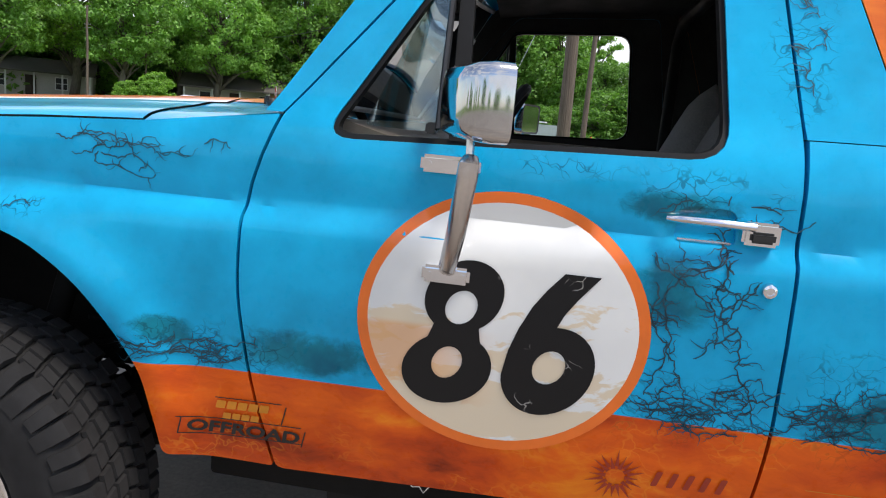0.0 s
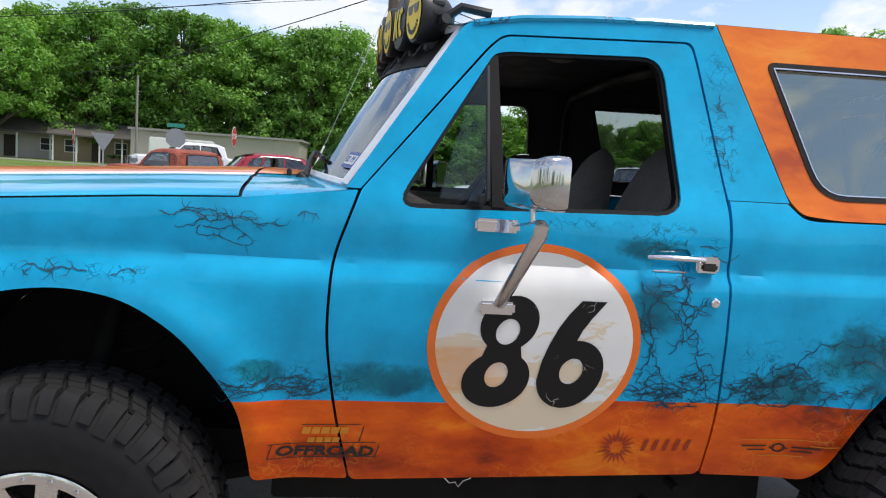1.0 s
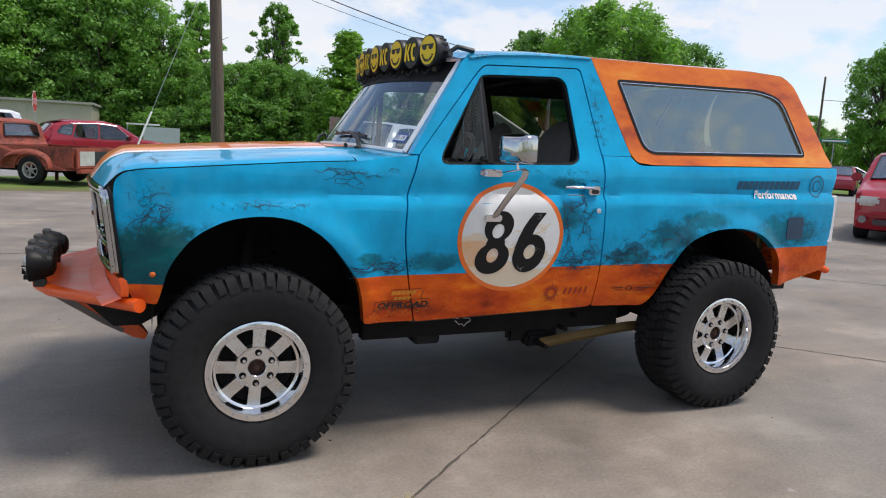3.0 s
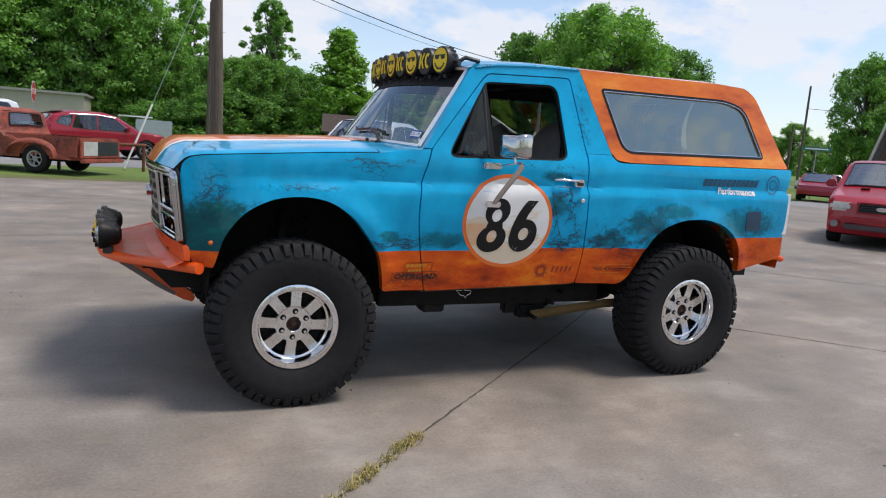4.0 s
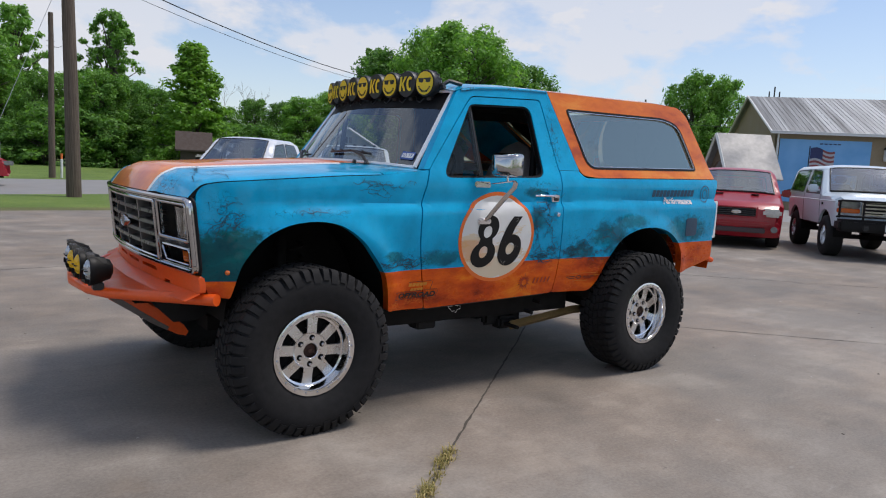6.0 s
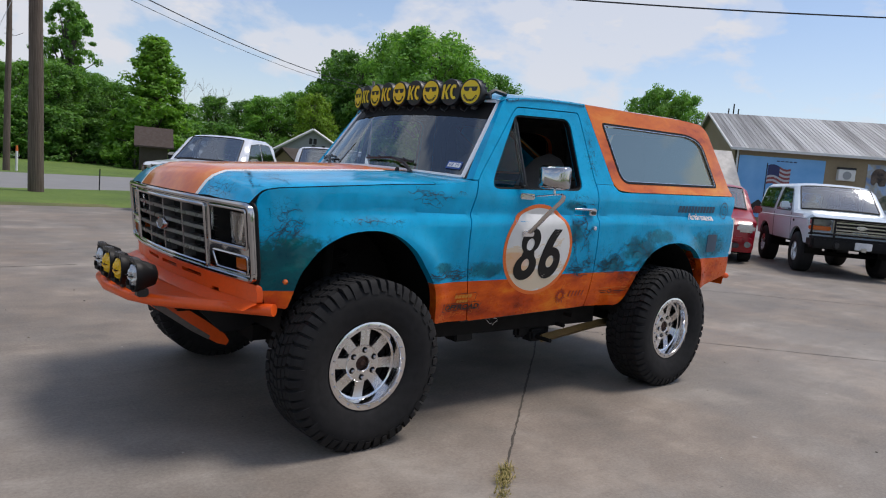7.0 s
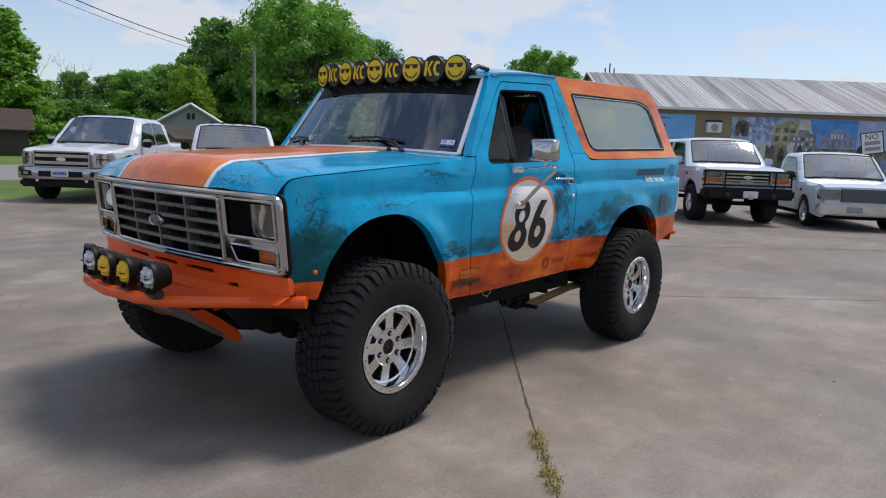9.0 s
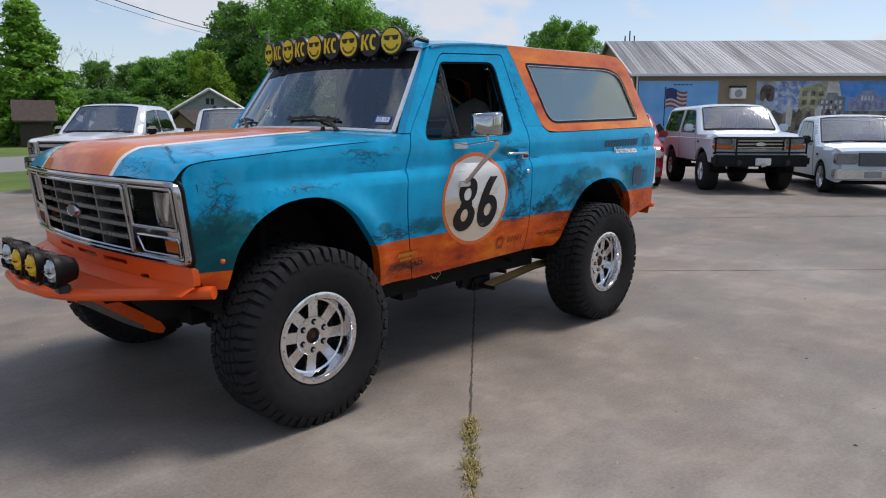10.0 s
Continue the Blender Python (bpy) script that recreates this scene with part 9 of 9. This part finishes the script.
def new_pickup():
    top = [(0.06, 0.48), (0.0, 0.72), (0.02, 1.06), (0.16, 1.16), (0.80, 1.22), (1.42, 1.27), (2.18, 1.90), (2.45, 1.955), (3.55, 1.95), (3.90, 1.86), (4.02, 1.36), (4.06, 1.35), (5.78, 1.35), (5.84, 0.75), (5.80, 0.55)]
    m = facing((3.62, 13.95), (-0.71, -0.704))
    t, across, hw = vehicle("pickup_truck", "white modern four-door pickup with chrome grille parked at the lot's edge", "truck", m, top, 1.0, 1.25, (0.98, 4.68), 0.43, WHITE,
                            [([(1.78, 1.30), (2.22, 1.78), (2.80, 1.84), (2.80, 1.32)], SIDE_GLASS), ([(2.88, 1.32), (2.88, 1.84), (3.55, 1.82), (3.78, 1.36)], SIDE_GLASS)],
                            ((1.44, 1.29), (2.16, 1.885), 0.90), ((3.92, 1.82), (4.02, 1.40), 0.8), 0.46, 0.12, 0.17, 0.26, 0.25, bed=(4.08, 5.75),
                            seams=[((1.72, 1.26), (1.70, 0.55)), ((2.84, 1.28), (2.84, 0.55)), ((3.80, 1.28), (3.86, 0.55)), ((4.04, 1.34), (4.04, 0.55))], mirror=(1.85, 1.24, SATIN), power_dome=(0.06, 1.36, 0.60, 0.035), flare=SATIN)
    grille(t, -0.145, 0.56, 0.80, 1.10, 2, SATIN, NEW_CHROME, NEW_CHROME)
    for k in range(6):
        block(t, "mesh_bar", (-0.120, -0.56, 0.815 + 0.050 * k), (-0.106, 0.56, 0.823 + 0.050 * k), BLACK, 0.003)
    for s in (-1, 1):
        def lamp_at(u, v, out=0.0):
            """A lamp that wraps round the corner: u back along the flank, v up."""
            a = u * 1.35
            return Vector((-0.075 + 0.42 * (1 - math.cos(a)) - out * math.cos(a), s * (0.655 + 0.330 * math.sin(a) + out * math.sin(a)), 0.835 + 0.27 * v - 0.03 * u * v))
        lamp = part("headlamp", grid(12, 8, lambda u, v: lamp_at(u, v, 0.030)), LENS, t, "clear headlamp wrapped round the corner", smooth=True)
        part("lamp_bowl", grid(12, 8, lambda u, v: lamp_at(u, v, -0.012)), HEAD_SILVER, lamp, smooth=True)
        for v0, v1, u0, u1 in ((0.0, 0.12, 0.0, 1.0), (0.88, 1.0, 0.0, 1.0), (0.0, 1.0, 0.0, 0.10), (0.45, 0.56, 0.1, 0.7)):
            part("lamp_edge", grid(8, 2, lambda u, v: lamp_at(u0 + (u1 - u0) * u, v0 + (v1 - v0) * v, 0.010)), SATIN if v0 == 0.45 else CHROME_WORN, lamp, smooth=True)
        for v0 in (0.16, 0.62):
            part("light_box", grid(6, 3, lambda u, v: lamp_at(0.18 + 0.45 * u, v0 + 0.22 * v, 0.004)), CHROME, lamp, smooth=True)
    def bumper_at(y, z, out=0.0):
        k = abs(y) / 0.98
        return Vector((-0.215 + 0.20 * k ** 4 - out, y, z))
    chrome = part("front_bumper", grid(30, 5, lambda u, v: bumper_at(-0.985 + 1.97 * u, 0.52 + 0.25 * v, 0.018 * math.sin(math.pi * v))), NEW_CHROME, t, "chrome front bumper", smooth=True)
    part("bumper_insert", grid(20, 2, lambda u, v: bumper_at(-0.46 + 0.92 * u, 0.575 + 0.12 * v, 0.024)), SATIN, chrome)
    part("bumper_top", grid(30, 1, lambda u, v: bumper_at(-0.985 + 1.97 * u, 0.77 + 0.012 * v, -0.14 * v)), SATIN, chrome)
    block(t, "bumper_base", (-0.14, -0.92, 0.34), (0.2, 0.92, 0.53), SATIN, 0.05)
    block(t, "number_plate", (-0.262, -0.18, 0.58), (-0.248, 0.18, 0.72), PLATE, 0.005)
    for k in range(6):
        block(t, "plate_bar", (-0.266, -0.14 + 0.048 * k, 0.62), (-0.263, -0.105 + 0.048 * k, 0.68), BLUE_PRINT, 0)
    for s in (-1, 1):
        part("fog_recess", grid(6, 2, lambda u, v: bumper_at(s * (0.62 + 0.26 * u), 0.585 + 0.11 * v, 0.021)), SATIN, t)
        part("fog_lamp", grid(4, 2, lambda u, v: bumper_at(s * (0.70 + 0.12 * u), 0.61 + 0.06 * v, 0.025)), HEAD_SILVER, t)
        bm = bmesh.new()
        cyl(bm, (-0.17, s * 0.52, 0.49), (-0.13, s * 0.52, 0.49), 0.035, seg=10)
        part("tow_hook", bm, CHROME_WORN, t)
        bm = bmesh.new()
        box(bm, (1.80, min(s * 1.02, s * 1.23), 1.345), (1.91, max(s * 1.02, s * 1.23), 1.45), 0.03)
        part("mirror_cap", bm, NEW_CHROME, t, "chrome mirror cap", smooth=True)
        block(t, "fender_badge", (1.28, s * 0.992 - 0.012, 1.06), (1.50, s * 0.992 + 0.012, 1.11), CHROME_WORN, 0.006)
    for y0, y1 in ((-0.70, 0.02), (0.06, 0.74)):
        bm = bmesh.new()
        tube(bm, [Vector((1.40, y0, 1.31)), Vector((1.455, (y0 + y1) / 2, 1.345)), Vector((1.47, y1, 1.335))], 0.013, 5)
        part("wiper", bm, BLACK, t)
    pair(t, "door_handle", (2.58, 0.985, 1.10), (2.76, 1.03, 1.13), CHROME, 0.008)
    pair(t, "door_handle", (3.55, 0.985, 1.10), (3.72, 1.03, 1.13), CHROME, 0.008)
    return t


new_pickup()


def old_pickup(m, label, lowered=False, lamps=True):
    z = -0.18 if lowered else 0.0
    top = [(0.05, 0.50 + z), (0.0, 0.75 + z), (0.03, 1.10 + z), (0.20, 1.17 + z), (1.25, 1.24 + z), (1.85, 1.80 + z), (2.10, 1.85 + z), (2.75, 1.84 + z), (2.90, 1.76 + z), (2.98, 1.26 + z), (3.02, 1.24 + z), (5.2, 1.24 + z), (5.26, 0.75 + z), (5.2, 0.55 + z)]
    t, across, hw = vehicle("pickup_truck", label, "truck", m, top, 0.985, 1.16 + z, (0.85, 4.0), 0.34 if lowered else 0.40, WHITE if not lowered else OLD_WHITE,
                            [([(1.50, 1.22 + z), (1.88, 1.70 + z), (2.62, 1.74 + z), (2.66, 1.24 + z)], SIDE_GLASS)], ((1.28, 1.26 + z), (1.84, 1.785 + z), 0.92), ((2.90, 1.72 + z), (2.98, 1.32 + z), 0.8),
                            0.42 + z * 0.8, 0.05 if lowered else 0.09, 0.14, 0.24, 0.24 if lowered else 0.22, bed=(3.06, 5.16), seams=[((1.38, 1.2 + z), (1.36, 0.5 + z)), ((2.74, 1.2 + z), (2.76, 0.5 + z))], mirror=(1.55, 1.24 + z, SATIN), bow=0.05)
    block(t, "grille_panel", (-0.075, -0.52, 0.80 + z), (0.06, 0.52, 1.08 + z), plain("mesh_grille", (0.10, 0.11, 0.12), 0.5, 0.5, 200, 0.4), 0.01, "dark mesh grille")
    pair(t, "headlamp", (-0.055, 0.54, 0.84 + z), (0.15, 0.95, 1.06 + z), HEAD_LENS, 0.02, "square headlamp")
    block(t, "front_bumper", (-0.14, -0.98, 0.54 + z), (0.12, 0.98, 0.74 + z), CHROME_WORN, 0.03, "pale bumper")
    block(t, "number_plate", (-0.155, 0.10, 0.57 + z), (-0.140, 0.42, 0.70 + z), SIGN_GREY, 0.004)
    pair(t, "side_badge", (1.02, 0.985, 0.98 + z), (1.12, 1.0, 1.03 + z), SATIN, 0.01)
    if lamps:
        for k in range(5):
            block(t, "roof_lamp", (2.05, -0.5 + 0.25 * k - 0.05, 1.885 + z), (2.15, -0.5 + 0.25 * k + 0.05, 1.92 + z), BLACK, 0.012)
    pair(t, "wiper", (1.30, 0.1, 1.30 + z), (1.42, 0.62, 1.32 + z), BLACK, 0.004)
    return t


old_pickup(facing((6.2, 11.3), (-0.50, -0.86)), "older white pickup with dark roof lamps parked in the second row")
old_pickup(facing((14.90, 0.73), (-0.84, -0.54)), "lowered white pickup with a dark mesh grille and pale bumper", True, False)


def white_wagon():
    z = 0.15
    top = [(0.04, 0.60 + z), (0.0, 0.76 + z), (0.02, 1.05 + z), (0.20, 1.12 + z), (1.22, 1.19 + z), (1.75, 1.72 + z), (2.0, 1.78 + z), (4.05, 1.78 + z), (4.30, 1.70 + z), (4.52, 1.15 + z), (4.56, 0.7 + z), (4.50, 0.55 + z)]
    m = facing((13.80, 2.90), (-0.765, -0.645))
    t, across, hw = vehicle("utility_wagon", "white two-door utility wagon with black brush guard and big tyres", "truck", m, top, 0.97, 1.10 + z, (0.86, 3.52), 0.43, OLD_WHITE,
                            [([(1.42, 1.16 + z), (1.80, 1.64 + z), (2.55, 1.68 + z), (2.62, 1.17 + z)], SIDE_GLASS), ([(2.86, 1.18 + z), (2.82, 1.68 + z), (4.02, 1.66 + z), (4.22, 1.20 + z)], SIDE_GLASS)],
                            ((1.24, 1.21 + z), (1.74, 1.705 + z), 0.92), ((4.32, 1.66 + z), (4.50, 1.2 + z), 0.8), 0.66, 0.12, 0.15, 0.30, 0.21, SILVER_RIM,
                            seams=[((1.34, 1.14 + z), (1.30, 0.5 + z)), ((2.72, 1.14 + z), (2.74, 0.5 + z))], mirror=(1.50, 1.18 + z, OLD_WHITE), bow=0.05)
    grille(t, -0.075, 0.50, 0.80 + z, 1.02 + z, 3, SATIN, NEW_CHROME, NEW_CHROME)
    pair(t, "headlamp", (-0.06, 0.56, 0.90 + z), (0.14, 0.93, 1.03 + z), HEAD_LENS, 0.02, "square headlamp")
    pair(t, "turn_signal", (-0.055, 0.56, 0.80 + z), (0.12, 0.95, 0.89 + z), AMBER, 0.015, "amber turn signal")
    block(t, "front_bumper", (-0.30, -0.98, 0.44 + z), (0.10, 0.98, 0.68 + z), SATIN, 0.05, "black steel winch bumper")
    bm = bmesh.new()
    for y in (-0.55, 0.55):
        tube(bm, [(-0.24, y, 0.60 + z), (-0.24, y, 1.06 + z)], 0.022, 8)
    for zz in (0.74, 1.05):
        tube(bm, [(-0.05, -0.97, zz - 0.02 + z), (-0.16, -0.92, zz + z), (-0.26, -0.60, zz + z), (-0.26, 0.60, zz + z), (-0.16, 0.92, zz + z), (-0.05, 0.97, zz - 0.02 + z)], 0.021, 8)
    for y in (-0.95, 0.95):
        tube(bm, [(-0.12, y, 0.70 + z), (-0.12, y, 1.05 + z)], 0.021, 8)
    part("brush_guard", bm, SATIN, t, "black tube brush guard", smooth=True)
    block(t, "winch_plate", (-0.33, -0.16, 0.47 + z), (-0.29, 0.16, 0.62 + z), PLATE, 0.01, "pale winch fairlead plate")
    block(t, "winch_hook", (-0.36, -0.05, 0.44 + z), (-0.33, 0.05, 0.52 + z), STEEL, 0.01)
    pair(t, "tow_hook", (-0.34, 0.45, 0.47 + z), (-0.28, 0.56, 0.58 + z), BLACK, 0.02)
    pair(t, "side_badge", (1.05, 0.965, 0.92 + z), (1.13, 0.985, 0.98 + z), SATIN, 0.01)
    pair(t, "wiper", (1.27, 0.1, 1.245 + z), (1.36, 0.62, 1.26 + z), BLACK, 0.004)
    bm = bmesh.new()
    for zz in (1.02, ):
        for s in (-1, 1):
            tube(bm, [(0.1, s * (hw(zz + z) + 0.002), zz + z), (4.4, s * (hw(zz + z) + 0.002), zz + z)], 0.012, 4)
    part("body_line", bm, OLD_WHITE, t)
    return t


white_wagon()


def red_sport_pickup():
    top = [(0.10, 0.26), (0.00, 0.49), (0.03, 0.87), (0.22, 1.00), (1.30, 1.18), (2.00, 1.72), (2.25, 1.78), (2.95, 1.77), (3.30, 1.64), (3.42, 1.20), (3.46, 1.18), (5.05, 1.18), (5.15, 0.55), (5.10, 0.38)]
    m = facing((12.95, 5.70), (-0.843, -0.538))
    t, across, hw = vehicle("sport_pickup", "lowered bright red sport pickup with black grille", "truck", m, top, 0.985, 1.11, (0.95, 4.0), 0.37, RED,
                            [([(1.60, 1.20), (2.02, 1.61), (2.78, 1.66), (2.84, 1.20)], SIDE_GLASS)], ((1.33, 1.205), (1.98, 1.70), 0.92), ((3.30, 1.59), (3.40, 1.24), 0.8), 0.27, 0.05, 0.18, 0.26, 0.24, bed=(3.50, 5.0),
                            seams=[((1.50, 1.02), (1.46, 0.35)), ((2.92, 1.02), (2.94, 0.35))], mirror=(1.72, 1.16, RED), bow=0.16)
    grille(t, -0.19, 0.40, 0.72, 0.90, 4, SATIN, plain("dark_grille_bar", (0.03, 0.03, 0.033), 0.4), RED)
    pair(t, "headlamp", (-0.10, 0.50, 0.72), (0.28, 0.93, 0.90), PALE_LENS, 0.05, "clear headlamp")
    block(t, "lower_grille", (-0.205, -0.62, 0.36), (0.1, 0.62, 0.47), plain("lower_mesh", (0.06, 0.04, 0.045), 0.6, 0, 200, 0.3), 0.02)
    for s in (-1, 1):
        bm = bmesh.new()
        cyl(bm, (-0.11, s * 0.80, 0.45), (0.08, s * 0.80, 0.45), 0.07, seg=16)
        part("fog_lamp", bm, HEAD_LENS, t)
    pair(t, "hood_vent", (0.95, 0.30, 1.185), (1.10, 0.48, 1.20), SATIN, 0.005)
    pair(t, "wiper", (1.30, 0.05, 1.24), (1.42, 0.62, 1.26), BLACK, 0.004)
    block(t, "nose_lip", (-0.20, -0.72, 0.51), (0.10, 0.72, 0.62), RED, 0.05)
    return t


red_sport_pickup()


def rusty_pickup():
    g = Graph("rust_patina_paint", 0.7)
    v = g.coord()
    f = g.math("ADD", g.math("MULTIPLY", g.noise(2.0, 6, 0.65, v=v), 0.6), g.math("MULTIPLY", g.noise(14.0, 4, v=v), 0.4))
    g.set("Base Color", g.ramp(f, (0.34, (0.075, 0.028, 0.020)), (0.48, (0.26, 0.058, 0.034)), (0.62, (0.36, 0.082, 0.046)), (0.74, (0.36, 0.16, 0.11))))
    g.bump(f, 0.2, 0.01)
    patina = g.m
    top = [(0.05, 0.41), (0.00, 0.54), (0.02, 0.92), (0.20, 1.04), (1.30, 1.10), (1.62, 1.46), (1.82, 1.53), (2.45, 1.53), (2.66, 1.44), (2.74, 0.99), (2.80, 0.93), (4.72, 0.92), (4.76, 0.47), (4.72, 0.38)]
    m = facing((-5.65, 19.05), (-0.86, 0.50))
    t, across, hw = vehicle("vintage_pickup", "rust-red vintage pickup with faded patina standing on the verge", "truck", m, top, 0.93, 0.95, (0.80, 3.60), 0.35, patina,
                            [([(1.52, 1.10), (1.74, 1.42), (2.34, 1.44), (2.42, 1.08)], SIDE_GLASS)], ((1.32, 1.125), (1.62, 1.44), 0.85), ((2.68, 1.395), (2.735, 1.115), 0.74), 0.37, 0.05, 0.12, 0.20, 0.20, plain("white_steel_rim", (0.45, 0.44, 0.42), 0.5, 0, 30, 0.2),
                            bed=(2.84, 4.70), seams=[((1.40, 1.08), (1.38, 0.42)), ((2.52, 1.08), (2.54, 0.42))], bow=0.06)
    for s in (-1, 1):
        bm = grid(16, 8, lambda u, v: Vector((3.60 - 0.62 * math.cos(math.pi * u), s * (0.93 + 0.15 * math.sin(math.pi * min(1, v * 1.0) / 2)), 0.40 + (0.44 * math.sin(math.pi * u) ** 0.7 + 0.02) * (1 - 0.25 * v * v))))
        part("rear_fender", bm, patina, t, smooth=True)
    block(t, "tailgate", (4.755, -0.84, 0.44), (4.79, 0.84, 0.90), patina, 0.015)
    PALE_GLASS, NIGHT = plain("white_tailgate_panel", (0.42, 0.43, 0.40), 0.5, 0, 6, 0.2), plain("black_tailgate_panel", (0.02, 0.022, 0.03), 0.3, 0, 6, 0.4)
    block(t, "tailgate_panel", (4.79, -0.74, 0.50), (4.80, -0.16, 0.85), PALE_GLASS, 0.004, "pale panel on the tailgate")
    block(t, "tailgate_panel", (4.79, -0.15, 0.50), (4.80, 0.74, 0.85), NIGHT, 0.004, "black panel on the tailgate")
    block(t, "rear_bumper", (4.78, -0.88, 0.32), (4.90, 0.88, 0.42), patina, 0.02)
    hazy = glass("hazy_cab_glass", (0.55, 0.56, 0.54), 0.05, 0.86, (1, 1, 1), 0.5)
    for c in t.children:
        if c.name.startswith("rear_window"):
            c.data.materials[0] = hazy
    return t


rusty_pickup()


def ram_pickup():
    top = [(0.06, 0.55), (0.0, 0.80), (0.03, 1.18), (0.25, 1.28), (1.35, 1.34), (2.05, 1.92), (2.30, 1.97), (3.55, 1.96), (3.85, 1.86), (3.98, 1.40), (4.02, 1.38), (5.95, 1.38), (6.0, 0.8), (5.95, 0.6)]
    t, across, hw = vehicle("pickup_truck", "white crew-cab pickup standing beyond the road", "truck", facing((-9.1, 30.6), (-0.93, -0.36)), top, 1.0, 1.30, (1.0, 4.7), 0.42, WHITE,
                            [([(1.70, 1.36), (2.12, 1.80), (2.75, 1.84), (2.75, 1.37)], SIDE_GLASS), ([(2.84, 1.37), (2.84, 1.84), (3.50, 1.82), (3.72, 1.40)], SIDE_GLASS)], ((1.37, 1.36), (2.03, 1.905), 0.9), None,
                            0.50, 0.09, 0.16, 0.28, 0.25, bed=(4.06, 5.9), seams=[((1.62, 1.3), (1.60, 0.6)), ((2.80, 1.3), (2.80, 0.6)), ((3.78, 1.3), (3.82, 0.6))], mirror=(1.80, 1.32, WHITE))
    grille(t, -0.15, 0.5, 0.85, 1.15, 2, SATIN, NEW_CHROME, NEW_CHROME)
    pair(t, "tail_lamp", (5.96, 0.80, 0.95), (6.03, 0.98, 1.30), RED_LENS, 0.02, "red tail lamp")
    block(t, "front_bumper", (-0.12, -0.97, 0.55), (0.12, 0.97, 0.78), CHROME, 0.05)
    pair(t, "headlamp", (-0.02, 0.60, 0.92), (0.28, 0.98, 1.12), HEAD_LENS, 0.04)
    return t


ram_pickup()


def crossover():
    top = [(0.08, 0.35), (0.0, 0.55), (0.06, 0.85), (0.35, 0.98), (1.15, 1.06), (1.95, 1.56), (2.4, 1.66), (3.6, 1.64), (4.15, 1.50), (4.55, 1.05), (4.62, 0.7), (4.55, 0.4)]
    t, across, hw = vehicle("crossover_car", "dark red crossover on the road", "car", facing((0.25, 27.3), (0.93, 0.36)), top, 0.93, 0.98, (0.92, 3.70), 0.35, MAROON,
                            [([(1.55, 1.04), (2.10, 1.48), (2.62, 1.54), (2.66, 1.04)], SIDE_GLASS), ([(2.74, 1.04), (2.72, 1.54), (3.40, 1.52), (3.56, 1.08)], SIDE_GLASS), ([(3.64, 1.12), (3.52, 1.50), (3.90, 1.44), (4.08, 1.20)], SIDE_GLASS)],
                            ((1.18, 1.08), (1.93, 1.55), 0.9), ((4.18, 1.46), (4.52, 1.08), 0.82), 0.32, 0.07, 0.18, 0.22, 0.23,
                            seams=[((1.44, 1.0), (1.42, 0.45)), ((2.70, 1.0), (2.70, 0.45)), ((3.60, 1.0), (3.42, 0.45))], mirror=(1.66, 1.02, MAROON), bow=0.2)
    bm = bmesh.new()
    for s in (-1, 1):
        tube(bm, [(1.55, s * 0.925, 1.03), (2.05, s * 0.83, 1.52), (2.7, s * 0.80, 1.58), (3.6, s * 0.80, 1.55), (4.10, s * 0.83, 1.22)], 0.008, 5)
    part("window_trim", bm, CHROME_WORN, t)
    pair(t, "tail_lamp", (4.42, 0.62, 0.95), (4.60, 0.93, 1.10), RED_LENS, 0.03)
    pair(t, "headlamp", (-0.07, 0.55, 0.72), (0.35, 0.90, 0.88), HEAD_LENS, 0.03)
    return t


crossover()


def far_car(at, ahead, paint, label):
    top = [(0.08, 0.35), (0.0, 0.55), (0.06, 0.80), (0.9, 0.95), (1.6, 1.40), (2.9, 1.42), (3.7, 1.0), (4.4, 0.95), (4.5, 0.6), (4.45, 0.4)]
    vehicle("parked_car", label, "car", facing(at, ahead), top, 0.9, 0.95, (0.85, 3.55), 0.32, paint, [([(1.2, 1.0), (1.66, 1.34), (2.85, 1.36), (3.45, 1.02)], SIDE_GLASS)], ((0.95, 0.98), (1.58, 1.39), 0.9), ((2.95, 1.40), (3.65, 1.03), 0.9), 0.32, 0.06)


far_car((-25.2, 53.0), (1, 0.1), WHITE, "small white car far across the lawn")
x, y = at_bearing(52.6, 40)
far_car((x, y), (-0.8, -0.55), MAROON, "red car parked down the side road")
x, y = at_bearing(51.0, 62)
far_car((x, y), (-0.6, 0.7), WHITE, "pale car parked down the side road")


def quad_bike():
    t = thing("quad_bike", "dark quad bike standing beyond the rail", "vehicle", pose(-2.0, 35.4, -0.02, 0, 0, 20))
    bm = bmesh.new()
    box(bm, (-0.7, -0.2, 0.45), (0.7, 0.2, 0.72), 0.08)
    part("frame", bm, BLACK, t)
    bm = bmesh.new()
    box(bm, (-0.15, -0.18, 0.72), (0.7, 0.18, 0.88), 0.07)
    part("seat", bm, SATIN, t)
    for s in (-1, 1):
        bm = bmesh.new()
        box(bm, (-0.95, min(s * 0.25, s * 0.60), 0.60), (-0.35, max(s * 0.25, s * 0.60), 0.68), 0.03)
        part("mudguard", bm, plain("pale_mudguard", (0.35, 0.33, 0.30), 0.5), t)
        for x in (-0.65, 0.65):
            bm = bmesh.new()
            lathe(bm, [(0.10, 0.0), (0.26, 0.02), (0.28, 0.12), (0.26, 0.24), (0.10, 0.26)], (x, s * 0.45 - 0.13, 0.28), "y", 16)
            part("wheel", bm, RUBBER, t)
    bm = bmesh.new()
    tube(bm, [(-0.3, -0.38, 1.02), (-0.38, 0, 0.98), (-0.3, 0.38, 1.02)], 0.02, 6)
    tube(bm, [(-0.38, 0, 0.98), (-0.5, 0, 0.6)], 0.03, 6)
    part("handlebar", bm, BLACK, t)


quad_bike()
